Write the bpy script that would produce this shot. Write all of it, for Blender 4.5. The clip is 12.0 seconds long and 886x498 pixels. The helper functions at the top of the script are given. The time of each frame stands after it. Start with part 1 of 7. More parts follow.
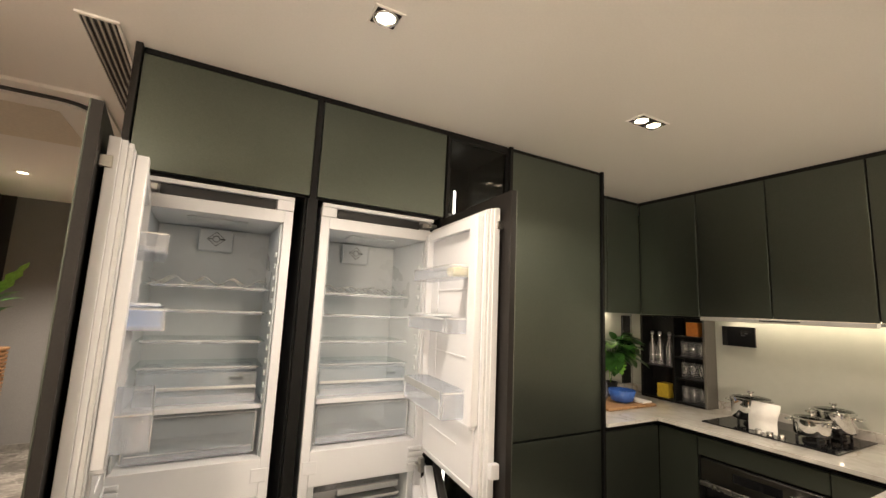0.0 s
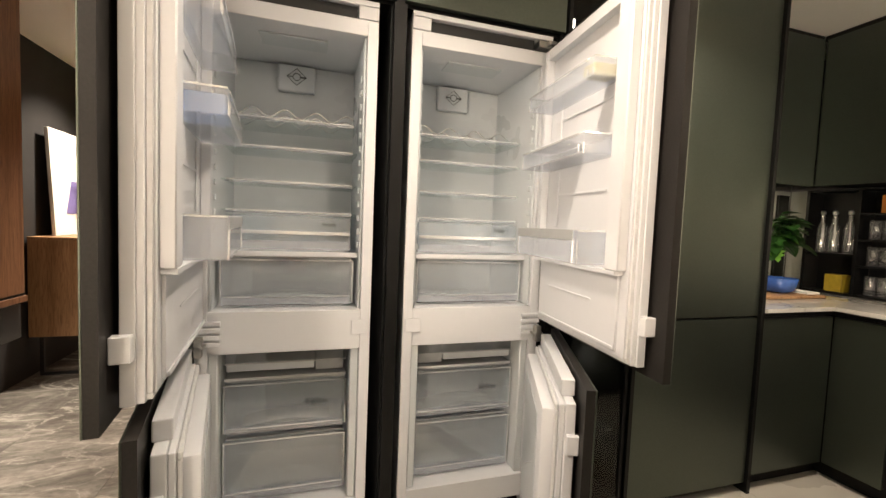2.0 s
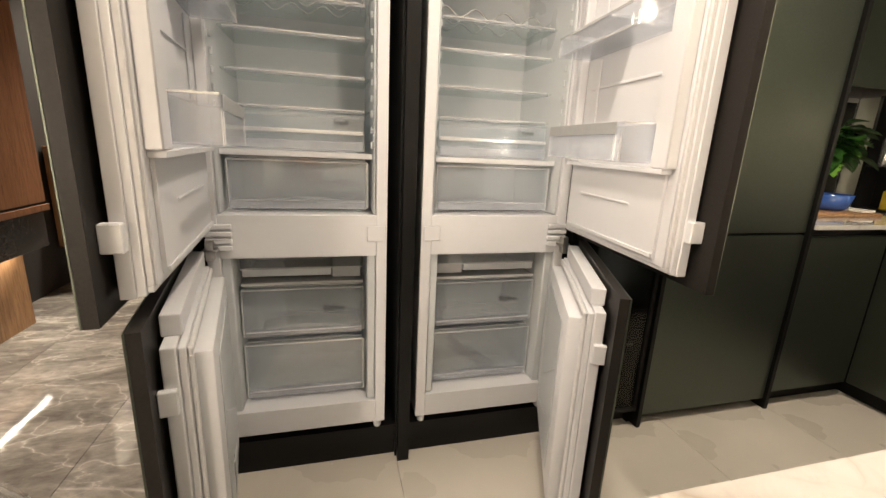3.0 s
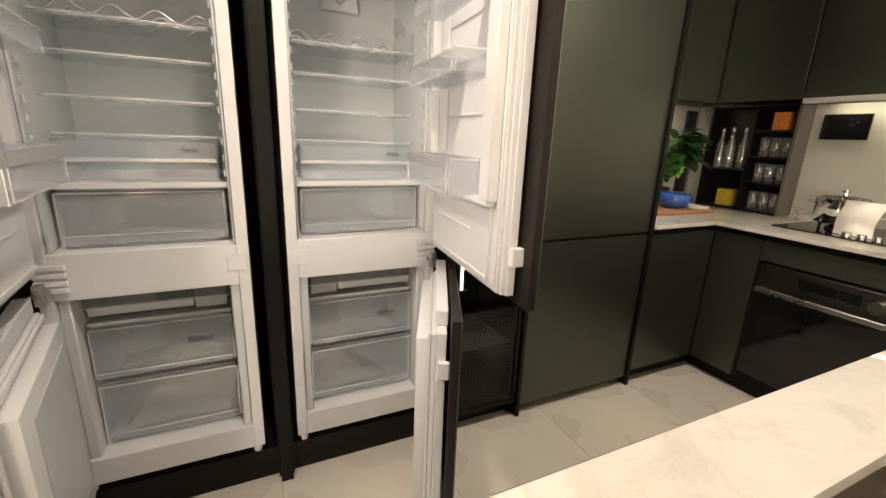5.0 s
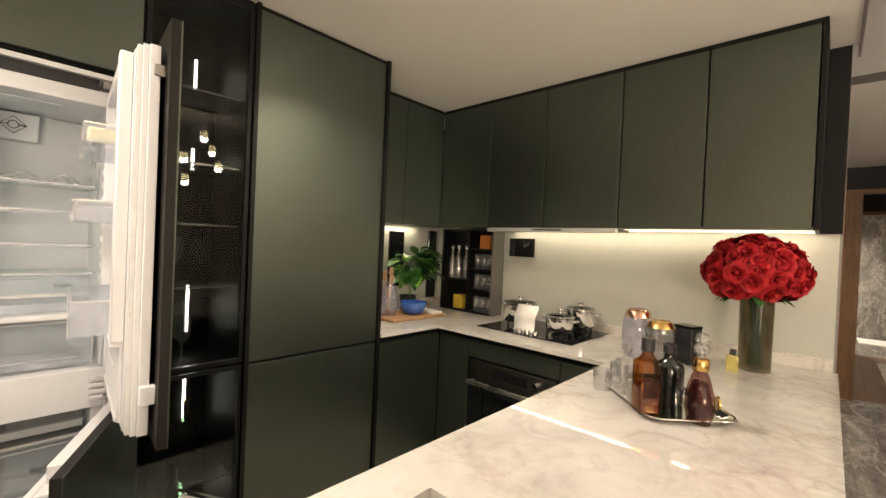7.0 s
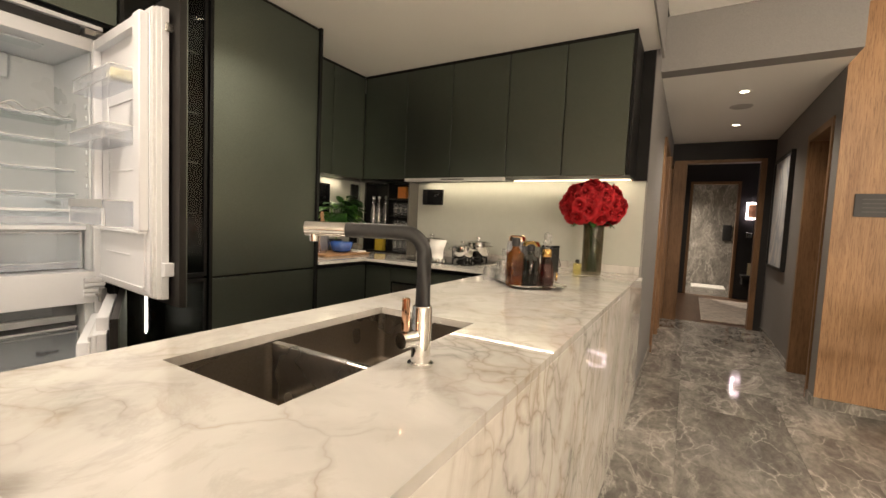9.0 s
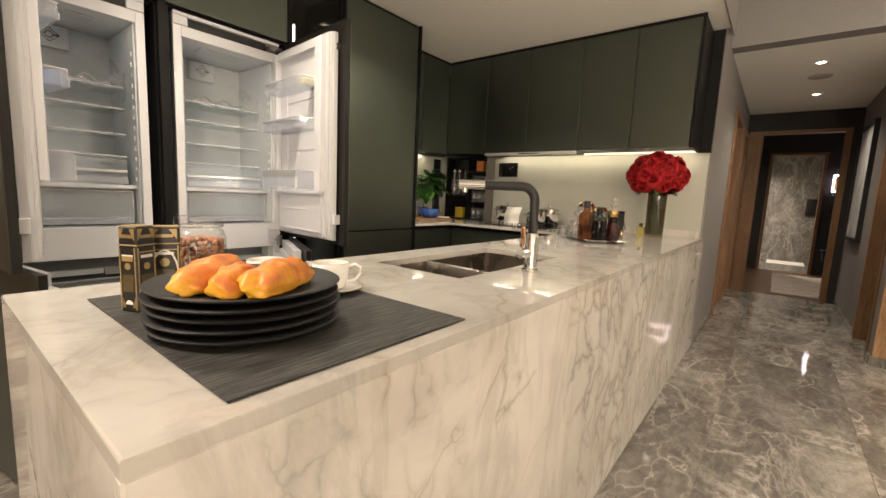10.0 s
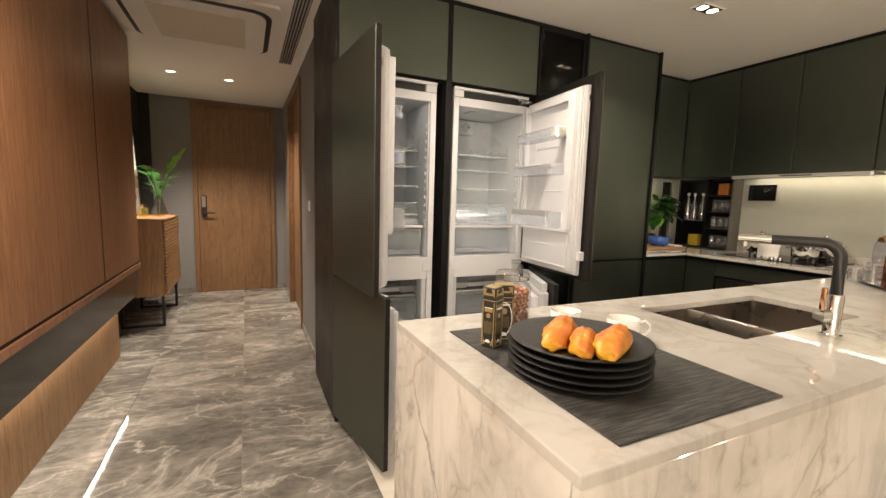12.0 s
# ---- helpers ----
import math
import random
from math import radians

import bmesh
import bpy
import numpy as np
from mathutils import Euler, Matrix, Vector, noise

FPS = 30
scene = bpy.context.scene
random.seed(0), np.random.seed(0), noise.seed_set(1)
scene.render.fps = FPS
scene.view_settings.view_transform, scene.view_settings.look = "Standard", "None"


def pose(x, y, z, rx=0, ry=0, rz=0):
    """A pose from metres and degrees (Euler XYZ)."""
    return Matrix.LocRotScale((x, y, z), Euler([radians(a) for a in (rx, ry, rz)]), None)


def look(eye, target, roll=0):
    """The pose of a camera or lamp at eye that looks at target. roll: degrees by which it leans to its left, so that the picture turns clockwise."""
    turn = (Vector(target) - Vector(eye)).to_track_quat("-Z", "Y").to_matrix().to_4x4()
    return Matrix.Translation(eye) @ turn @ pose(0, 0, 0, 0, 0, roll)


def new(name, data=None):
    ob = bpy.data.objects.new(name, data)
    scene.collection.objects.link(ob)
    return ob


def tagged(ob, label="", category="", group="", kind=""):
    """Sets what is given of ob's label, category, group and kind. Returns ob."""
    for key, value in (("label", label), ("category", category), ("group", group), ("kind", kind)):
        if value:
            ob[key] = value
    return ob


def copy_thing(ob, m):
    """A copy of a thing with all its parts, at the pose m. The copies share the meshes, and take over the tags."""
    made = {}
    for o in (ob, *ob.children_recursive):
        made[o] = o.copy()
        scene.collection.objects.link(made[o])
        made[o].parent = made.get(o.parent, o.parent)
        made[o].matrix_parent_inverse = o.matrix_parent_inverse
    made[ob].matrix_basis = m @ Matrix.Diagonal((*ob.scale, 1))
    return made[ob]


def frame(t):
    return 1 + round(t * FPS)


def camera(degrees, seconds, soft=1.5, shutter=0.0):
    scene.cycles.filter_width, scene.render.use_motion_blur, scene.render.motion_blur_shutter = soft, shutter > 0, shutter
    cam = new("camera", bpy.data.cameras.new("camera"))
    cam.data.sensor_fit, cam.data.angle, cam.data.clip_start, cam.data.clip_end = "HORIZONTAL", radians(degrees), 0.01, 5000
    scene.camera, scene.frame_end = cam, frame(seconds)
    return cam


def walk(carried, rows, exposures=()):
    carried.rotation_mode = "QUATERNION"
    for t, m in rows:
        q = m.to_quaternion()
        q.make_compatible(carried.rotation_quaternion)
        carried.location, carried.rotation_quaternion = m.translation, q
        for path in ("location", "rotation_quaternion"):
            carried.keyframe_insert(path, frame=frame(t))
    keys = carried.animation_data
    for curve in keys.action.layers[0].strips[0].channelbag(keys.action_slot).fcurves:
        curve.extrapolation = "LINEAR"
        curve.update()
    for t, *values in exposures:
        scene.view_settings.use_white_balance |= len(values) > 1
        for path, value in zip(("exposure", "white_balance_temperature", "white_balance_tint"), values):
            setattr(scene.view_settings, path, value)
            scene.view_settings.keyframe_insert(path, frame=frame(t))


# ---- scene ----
cam = camera(93.4, 12.0)
PATH = [
    (0, (0.137, 0.132, 1.531), (1.088, 1.87, 1.807), 2.6),
    (0.5, (0.145, 0.168, 1.445), (1.014, 1.953, 1.687), 2.4),
    (1, (0.176, 0.235, 1.37), (0.947, 2.074, 1.522), 2.3),
    (1.5, (0.217, 0.369, 1.29), (0.882, 2.255, 1.312), 2.3),
    (2, (0.211, 0.493, 1.233), (0.805, 2.399, 1.116), 2.3),
    (2.5, (0.236, 0.554, 1.169), (0.754, 2.466, 0.877), 2.2),
    (2.7, (0.233, 0.584, 1.163), (0.737, 2.483, 0.779), 2.3),
    (4.3, (0.328, 0.571, 1.154), (0.947, 2.376, 0.557), 2.2),
    (4.5, (0.358, 0.544, 1.194), (1.033, 2.333, 0.609), 2.2),
    (5, (0.42, 0.489, 1.283), (1.243, 2.237, 0.767), 2.2),
    (5.5, (0.499, 0.393, 1.363), (1.493, 2.086, 0.984), 2.3),
    (6, (0.584, 0.259, 1.416), (1.73, 1.882, 1.19), 2.4),
    (6.5, (0.681, 0.138, 1.434), (1.984, 1.652, 1.341), 2.4),
    (7, (0.752, 0.056, 1.417), (2.216, 1.418, 1.396), 2.5),
    (7.5, (0.778, 0.001, 1.377), (2.38, 1.198, 1.381), 2.6),
    (7.7, (0.769, -0.01, 1.34), (2.413, 1.128, 1.344), 2.6),
    (9.3, (0.083, -0.312, 1.186), (1.801, 0.702, 1.035), 2.8),
    (9.5, (-0.026, -0.342, 1.169), (1.656, 0.723, 0.985), 2.8),
    (10, (-0.3, -0.41, 1.142), (1.257, 0.818, 0.886), 2.6),
    (10.5, (-0.437, -0.464, 1.122), (0.958, 0.935, 0.809), 2.5),
    (11, (-0.534, -0.445, 1.135), (0.665, 1.119, 0.793), 2.1),
    (11.5, (-0.611, -0.401, 1.191), (0.395, 1.298, 0.874), 1.9),
    (11.8, (-0.617, -0.388, 1.239), (0.288, 1.378, 0.992), 1.7),
    (12, (-0.62, -0.39, 1.276), (0.228, 1.406, 1.044), 1.7),
]
walk(cam, [(t, look(eye, target, roll)) for t, eye, target, roll in PATH], exposures=[(0, 0.86), (1, 0.90), (2.5, 0.90), (4.5, 0.82), (5.5, 0.82), (6.5, 0.90), (7.5, 0.99), (9.5, 0.70), (10.5, 0.60), (11.5, 0.62), (12, 0.68)])

# ---- light ----
world = bpy.data.worlds.new("room_world")
scene.world = world
world.use_nodes = True
world.node_tree.nodes["Background"].inputs[0].default_value = (1.0, 0.9, 0.78, 1)
world.node_tree.nodes["Background"].inputs[1].default_value = 0.02
WARM = (1.0, 0.85, 0.68)
SOFT = (1.0, 0.87, 0.70)
LED = (1.0, 0.83, 0.58)


def lamp(kind, place, watts, colour=WARM, **props):
    data = bpy.data.lights.new("lamp", kind)
    data.energy, data.color = watts, colour
    if kind == "SPOT":
        data.spot_size, data.spot_blend = radians(props.get("cone", 100)), 0.9
        data.shadow_soft_size = props.get("soft", 0.04)
    if kind == "POINT":
        data.shadow_soft_size = props.get("soft", 0.05)
    if kind == "AREA":
        data.shape, data.size, data.size_y = "RECTANGLE", props["w"], props["h"]
    ob = new("light_source", data)
    ob.matrix_basis = pose(*place)
    return ob


# kitchen ceiling spots
lamp("SPOT", (0.53, 1.30, 2.40), 44, cone=118)
lamp("SPOT", (1.80, 1.31, 2.40), 32, cone=128)
lamp("SPOT", (1.89, 1.31, 2.40), 32, cone=128)
# LED strips below the wall cupboards
lamp("AREA", (3.365, 0.95, 1.546), 1.8, LED, w=0.010, h=1.68)
lamp("AREA", (2.72, 2.565, 1.553), 1.1, LED, w=0.80, h=0.012)
# LED strip below the hall cupboard
lamp("AREA", (-1.49, 1.9, 0.474), 7.0, SOFT, w=0.007, h=3.0)
# hall and corridor ceiling spots, plus unseen fill added in near hall, bedroom and bathroom
for place, watts in (((-1.25, 4.52, 2.40), 105), ((-0.75, 4.57, 2.40), 105), ((4.56, -0.56, 2.39), 36),
                     ((5.83, -0.60, 2.39), 26), ((-0.80, 0.9, 2.40), 185), ((8.3, 1.2, 2.6), 85), ((11.0, 0.4, 2.4), 190)):
    lamp("SPOT", place, watts * (1.5 if 4 < place[0] < 6 else 1), cone=125 if 4 < place[0] < 6 else 172 if place[1] == 0.9 else 118 if place[0] < 0 else 150, soft=0.30 if place[1] == 0.9 else 0.04)

# unseen spot added below the living room ceiling to brighten the floor
lamp("SPOT", (1.75, -1.05, 2.78), 75, cone=104)
# unseen fill lamps added at the far side of the living room
for place, watts in (((-2.9, -3.4, 1.15), 112), ((-3.8, -4.8, 1.15), 145)):
    lamp("POINT", place, watts, WARM, soft=0.42)

# faint fill lamps added in the ceilings of the two open, unlit fridges
for x in (0.135, 0.79):
    lamp("AREA", (x, 2.06, 1.835), 0.04, (0.98, 0.98, 1.0), w=0.40, h=0.22)
scene.cycles.transparent_max_bounces = 24
# the five pendant globes
for x, z in ((2.29, 2.51), (2.38, 2.37), (2.10, 2.25), (2.45, 2.20), (2.12, 2.01)):
    lamp("POINT", (x, -1.3, z - 0.045), 8.5, WARM, soft=0.04)

# ---- materials ----


def mat(name):
    m = bpy.data.materials.new(name)
    m.use_nodes = True
    nt = m.node_tree
    return m, nt, nt.nodes["Principled BSDF"]


def coords(nt, scale=(1, 1, 1), jitter=False, rot=(0, 0, 0)):
    """World-size object coordinates; jitter shifts them by the object's random number."""
    tc, mp = nt.nodes.new("ShaderNodeTexCoord"), nt.nodes.new("ShaderNodeMapping")
    mp.inputs["Scale"].default_value = scale
    mp.inputs["Rotation"].default_value = rot
    nt.links.new(tc.outputs["Object"], mp.inputs["Vector"])
    if jitter:
        info, mul = nt.nodes.new("ShaderNodeObjectInfo"), nt.nodes.new("ShaderNodeVectorMath")
        comb = nt.nodes.new("ShaderNodeCombineXYZ")
        for k in range(3):
            nt.links.new(info.outputs["Random"], comb.inputs[k])
        mul.operation = "MULTIPLY"
        mul.inputs[1].default_value = (37, 53, 71)
        nt.links.new(comb.outputs[0], mul.inputs[0])
        nt.links.new(mul.outputs[0], mp.inputs["Location"])
    return mp.outputs["Vector"]


def noise_node(nt, vec, scale, detail=6, rough=0.55, distortion=0.0):
    n = nt.nodes.new("ShaderNodeTexNoise")
    n.inputs["Scale"].default_value, n.inputs["Detail"].default_value = scale, detail
    n.inputs["Roughness"].default_value, n.inputs["Distortion"].default_value = rough, distortion
    nt.links.new(vec, n.inputs["Vector"])
    return n.outputs["Fac"]


def ramp(nt, fac, stops):
    r = nt.nodes.new("ShaderNodeValToRGB")
    el = r.color_ramp.elements
    while len(el) < len(stops):
        el.new(0.5)
    for e, (p, c) in zip(el, stops):
        e.position = p
        e.color = (*c, 1) if len(c) == 3 else c
    nt.links.new(fac, r.inputs["Fac"])
    return r.outputs["Color"]


def mixc(nt, fac, a, b, mode="MIX"):
    n = nt.nodes.new("ShaderNodeMix")
    n.data_type, n.blend_type = "RGBA", mode
    for k, v in ((0, fac), (6, a), (7, b)):
        if hasattr(v, "links"):
            nt.links.new(v, n.inputs[k])
        else:
            n.inputs[k].default_value = v if k == 0 else (*v, 1)
    return n.outputs[2]


def bump(nt, bsdf, height, strength=0.1, dist=0.002):
    b = nt.nodes.new("ShaderNodeBump")
    b.inputs["Strength"].default_value, b.inputs["Distance"].default_value = strength, dist
    nt.links.new(height, b.inputs["Height"])
    nt.links.new(b.outputs["Normal"], bsdf.inputs["Normal"])


def plain(name, colour, rough=0.5, metal=0.0, vary=0.12, scale=40, bumps=0.05, coat=0.0, smudge=0.08):
    """A paint, plastic or metal with small uneven tone, smudged gloss and a fine relief."""
    m, nt, p = mat(name)
    vec = coords(nt)
    fine, broad = noise_node(nt, vec, scale), noise_node(nt, vec, 3.0, 3)
    low, high = [c * (1 - vary) for c in colour], [min(1, c * (1 + vary)) for c in colour]
    c1 = ramp(nt, fine, ((0.3, low), (0.7, high)))
    c2 = ramp(nt, broad, ((0.3, [1 - vary * 0.6] * 3), (0.7, [1, 1, 1])))
    nt.links.new(mixc(nt, 1.0, c1, c2, "MULTIPLY"), p.inputs["Base Color"])
    rr = ramp(nt, broad, ((0.3, [max(0.02, rough - smudge)] * 3), (0.75, [min(1, rough + smudge)] * 3)))
    nt.links.new(rr, p.inputs["Roughness"])
    p.inputs["Metallic"].default_value, p.inputs["Coat Weight"].default_value = metal, coat
    if bumps:
        bump(nt, p, fine, bumps)
    return m


def wood(name, dark, light, rough=0.45, axis="z", scale=1.0):
    m, nt, p = mat(name)
    long = {"x": (1.2, 22, 22), "y": (22, 1.2, 22), "z": (22, 22, 1.2)}[axis]
    vec = coords(nt, [s * scale for s in long], jitter=True)
    grain = noise_node(nt, vec, 1.6, 8, 0.62, 0.6)
    pores = noise_node(nt, coords(nt, [s * scale * 7 for s in long]), 1.5, 4, 0.6)
    tone = noise_node(nt, coords(nt, jitter=True), 1.7, 3)
    c = ramp(nt, grain, ((0.28, dark), (0.5, [(a + b) / 2 for a, b in zip(dark, light)]), (0.72, light)))
    c = mixc(nt, 1.0, c, ramp(nt, pores, ((0.36, (0.62, 0.58, 0.55)), (0.5, (1, 1, 1)))), "MULTIPLY")
    c = mixc(nt, 1.0, c, ramp(nt, tone, ((0.3, (0.82, 0.8, 0.78)), (0.7, (1, 1, 1)))), "MULTIPLY")
    nt.links.new(c, p.inputs["Base Color"])
    p.inputs["Roughness"].default_value = rough
    bump(nt, p, pores, 0.12, 0.001)
    return m


SEE_THROUGH = []


def clear(name, tint=(0.93, 0.95, 0.96), gloss=0.10, rough=0.04, milk=0.0, milk_colour=(0.8, 0.83, 0.86), rim=0.5):
    """Thin clear plastic or glass: lets light through, mirrors at glancing angles, milk adds a frosted veil."""
    m, nt, p = mat(name)
    nt.nodes.remove(p)
    out = nt.nodes["Material Output"]
    tr, gl, mx = nt.nodes.new("ShaderNodeBsdfTransparent"), nt.nodes.new("ShaderNodeBsdfGlossy"), nt.nodes.new("ShaderNodeMixShader")
    tr.inputs[0].default_value = (*tint, 1)
    gl.inputs["Roughness"].default_value = rough
    lw, pw, add = nt.nodes.new("ShaderNodeLayerWeight"), nt.nodes.new("ShaderNodeMath"), nt.nodes.new("ShaderNodeMath")
    pw.operation = "POWER"
    pw.inputs[1].default_value = 4.0
    nt.links.new(lw.outputs["Facing"], pw.inputs[0])
    add.operation, add.use_clamp = "MULTIPLY_ADD", True
    add.inputs[1].default_value = rim
    add.inputs[2].default_value = gloss
    nt.links.new(pw.outputs[0], add.inputs[0])
    nt.links.new(add.outputs[0], mx.inputs[0])
    body = tr.outputs[0]
    if milk:
        df, m2 = nt.nodes.new("ShaderNodeBsdfDiffuse"), nt.nodes.new("ShaderNodeMixShader")
        df.inputs[0].default_value = (*milk_colour, 1)
        m2.inputs[0].default_value = milk
        nt.links.new(tr.outputs[0], m2.inputs[1])
        nt.links.new(df.outputs[0], m2.inputs[2])
        body = m2.outputs[0]
    nt.links.new(body, mx.inputs[1])
    nt.links.new(gl.outputs[0], mx.inputs[2])
    nt.links.new(mx.outputs[0], out.inputs["Surface"])
    SEE_THROUGH.append(m)
    return m


def glow(name, colour, strength):
    m, nt, p = mat(name)
    p.inputs["Base Color"].default_value = (*colour, 1)
    p.inputs["Emission Color"].default_value = (*colour, 1)
    p.inputs["Emission Strength"].default_value = strength
    return m


def marble_white(name, amount=1.0, net_low=0.50, tone=1.0):
    """Cream stone with broken, net-like grey-brown veins and broad soft clouds."""
    m, nt, p = mat(name)
    vec = coords(nt)
    warp = nt.nodes.new("ShaderNodeTexNoise")
    warp.inputs["Scale"].default_value, warp.inputs["Detail"].default_value = 2.2, 5
    nt.links.new(vec, warp.inputs["Vector"])
    add = nt.nodes.new("ShaderNodeVectorMath")
    add.operation = "MULTIPLY_ADD"
    add.inputs[1].default_value = (0.55, 0.55, 0.55)
    nt.links.new(warp.outputs["Color"], add.inputs[0])
    nt.links.new(vec, add.inputs[2])
    sq = nt.nodes.new("ShaderNodeMapping")
    sq.inputs["Scale"].default_value = (1.0, 0.8, 0.62)
    sq.inputs["Rotation"].default_value = (0.2, 0.35, 0.1)
    nt.links.new(add.outputs[0], sq.inputs["Vector"])
    cells = []
    for scale in (3.4, 11.0):
        v = nt.nodes.new("ShaderNodeTexVoronoi")
        v.feature = "DISTANCE_TO_EDGE"
        v.inputs["Scale"].default_value = scale
        nt.links.new(sq.outputs["Vector"], v.inputs["Vector"])
        cells.append(v.outputs["Distance"])
    where = noise_node(nt, vec, 1.5, 4, 0.6)
    where2 = noise_node(nt, coords(nt, (1.0, 1.0, 0.7), rot=(0.5, 0.2, 0.9)), 1.7, 5, 0.62, 0.6)
    grey = lambda v: (v, v, v)
    thin = ramp(nt, cells[0], ((0.0, grey(1)), (0.007, grey(0.5)), (0.035, grey(0))))
    net = ramp(nt, cells[1], ((0.0, grey(0.85)), (0.03, grey(0.42)), (0.17, grey(0))))
    a = mixc(nt, 1.0, thin, ramp(nt, where, ((0.50, grey(0.02)), (0.66, grey(0.85 * amount)))), "MULTIPLY")
    b = mixc(nt, 1.0, net, ramp(nt, where2, ((net_low, grey(0)), (net_low + 0.14, grey(0.68 * amount)))), "MULTIPLY")
    vein = mixc(nt, 1.0, a, b, "LIGHTEN")
    haze = ramp(nt, where2, ((net_low - 0.03, grey(0)), (net_low + 0.16, grey(0.12 * amount))))
    vein = mixc(nt, 1.0, vein, haze, "SCREEN")
    drift = noise_node(nt, coords(nt, (3.4, 3.4, 0.8), rot=(0.0, 0.4, 0.3)), 1.5, 8, 0.68, 1.0)
    soft = ramp(nt, drift, ((0.50, grey(0)), (0.58, grey(0.17 * amount)), (0.62, grey(0.07)), (0.74, grey(0.0))))
    vein = mixc(nt, 1.0, vein, soft, "SCREEN")
    cloud = ramp(nt, noise_node(nt, vec, 1.9, 7, 0.6, 0.8), [(at, [tone * c for c in col]) for at, col in ((0.3, (0.54, 0.515, 0.48)), (0.55, (0.68, 0.655, 0.615)), (0.75, (0.74, 0.72, 0.68)))])
    tint = ramp(nt, noise_node(nt, vec, 6, 4), ((0.35, (0.14, 0.135, 0.125)), (0.65, (0.28, 0.21, 0.14))))
    nt.links.new(mixc(nt, vein, cloud, tint), p.inputs["Base Color"])
    p.inputs["Roughness"].default_value = 0.035
    return m


def marble_grey(name):
    """Polished grey-brown stone slabs with pale drifts and white webbed veins; each slab is cut from another place."""
    m, nt, p = mat(name)
    grey = lambda v: (v, v, v)

    def ridge(fac, at, stops):
        sub, ab = nt.nodes.new("ShaderNodeMath"), nt.nodes.new("ShaderNodeMath")
        sub.operation, ab.operation = "SUBTRACT", "ABSOLUTE"
        sub.inputs[1].default_value = at
        nt.links.new(fac, sub.inputs[0])
        nt.links.new(sub.outputs[0], ab.inputs[0])
        return ramp(nt, ab.outputs[0], stops)
    vec = coords(nt, (0.8, 1.5, 1.0), jitter=True, rot=(0, 0, 0.6))
    broad = noise_node(nt, vec, 1.5, 10, 0.68, 0.9)
    fine = noise_node(nt, coords(nt, (1.0, 1.8, 1.0), jitter=True, rot=(0, 0, 0.6)), 14, 6, 0.65, 0.5)
    base = ramp(nt, broad, ((0.30, (0.135, 0.126, 0.115)), (0.46, (0.215, 0.20, 0.182)), (0.57, (0.32, 0.298, 0.27)), (0.68, (0.50, 0.47, 0.43))))
    base = mixc(nt, 1.0, base, ramp(nt, fine, ((0.32, grey(0.62)), (0.62, grey(1.0)))), "MULTIPLY")
    patch = ramp(nt, noise_node(nt, vec, 1.1, 5, 0.6), ((0.42, grey(0.05)), (0.62, grey(1))))
    n2 = noise_node(nt, coords(nt, (0.9, 1.7, 1.0), jitter=True, rot=(0, 0, 0.35)), 1.3, 12, 0.60, 0.8)
    veins = mixc(nt, 1.0, ridge(n2, 0.5, ((0.0, grey(0.9)), (0.006, grey(0.50)), (0.028, grey(0)))), patch, "MULTIPLY")
    wv, wa, wn = nt.nodes.new("ShaderNodeTexVoronoi"), nt.nodes.new("ShaderNodeVectorMath"), nt.nodes.new("ShaderNodeTexNoise")
    wv.feature, wa.operation = "DISTANCE_TO_EDGE", "MULTIPLY_ADD"
    wv.inputs["Scale"].default_value = 4.6
    wn.inputs["Scale"].default_value, wn.inputs["Detail"].default_value = 2.0, 9
    wa.inputs[1].default_value = (0.8, 0.8, 0.8)
    nt.links.new(vec, wn.inputs["Vector"])
    nt.links.new(wn.outputs["Color"], wa.inputs[0])
    nt.links.new(vec, wa.inputs[2])
    nt.links.new(wa.outputs[0], wv.inputs["Vector"])
    crack = ramp(nt, wv.outputs["Distance"], ((0.0, grey(0.85)), (0.008, grey(0.38)), (0.035, grey(0.12)), (0.10, grey(0))))
    crack = mixc(nt, 1.0, crack, ramp(nt, noise_node(nt, vec, 2.3, 6, 0.65), ((0.46, grey(0.06)), (0.60, grey(1)))), "MULTIPLY")
    veins = mixc(nt, 1.0, veins, crack, "LIGHTEN")
    c = mixc(nt, veins, base, (0.62, 0.585, 0.535))
    info = nt.nodes.new("ShaderNodeObjectInfo")
    c = mixc(nt, 1.0, c, ramp(nt, info.outputs["Random"], ((0.0, grey(0.82)), (1.0, grey(1.0)))), "MULTIPLY")
    nt.links.new(c, p.inputs["Base Color"])
    nt.links.new(ramp(nt, broad, ((0.3, grey(0.05)), (0.7, grey(0.09)))), p.inputs["Roughness"])
    return m


GREEN = plain("green_lacquer", (0.118, 0.133, 0.112), 0.41, 0.95, 0.10, 260, 0.04, smudge=0.03)
BLACK = plain("black_aluminium", (0.007, 0.0068, 0.0066), 0.45, 0.0, 0.2, 200, 0.04)
DARKBROWN = plain("dark_panel_edge", (0.020, 0.018, 0.0165), 0.45, 0.1, 0.15, 180, 0.04)
WHITE = plain("fridge_white_enamel", (0.63, 0.64, 0.67), 0.34, 0, 0.008, 60, 0.0, smudge=0.04)
LINER = plain("fridge_liner_plastic", (0.54, 0.57, 0.595), 0.34, 0, 0.012, 30, 0.0)
RUBBER = plain("grey_door_seal", (0.60, 0.605, 0.62), 0.5, 0, 0.06, 60, 0.02)
# bright trim, also used for highlights laid along clear plastic edges
TRIM_GLINT = plain("shelf_trim_and_edge_glint", (0.82, 0.83, 0.84), 0.16, 0.55, 0.03, 60, 0.0)
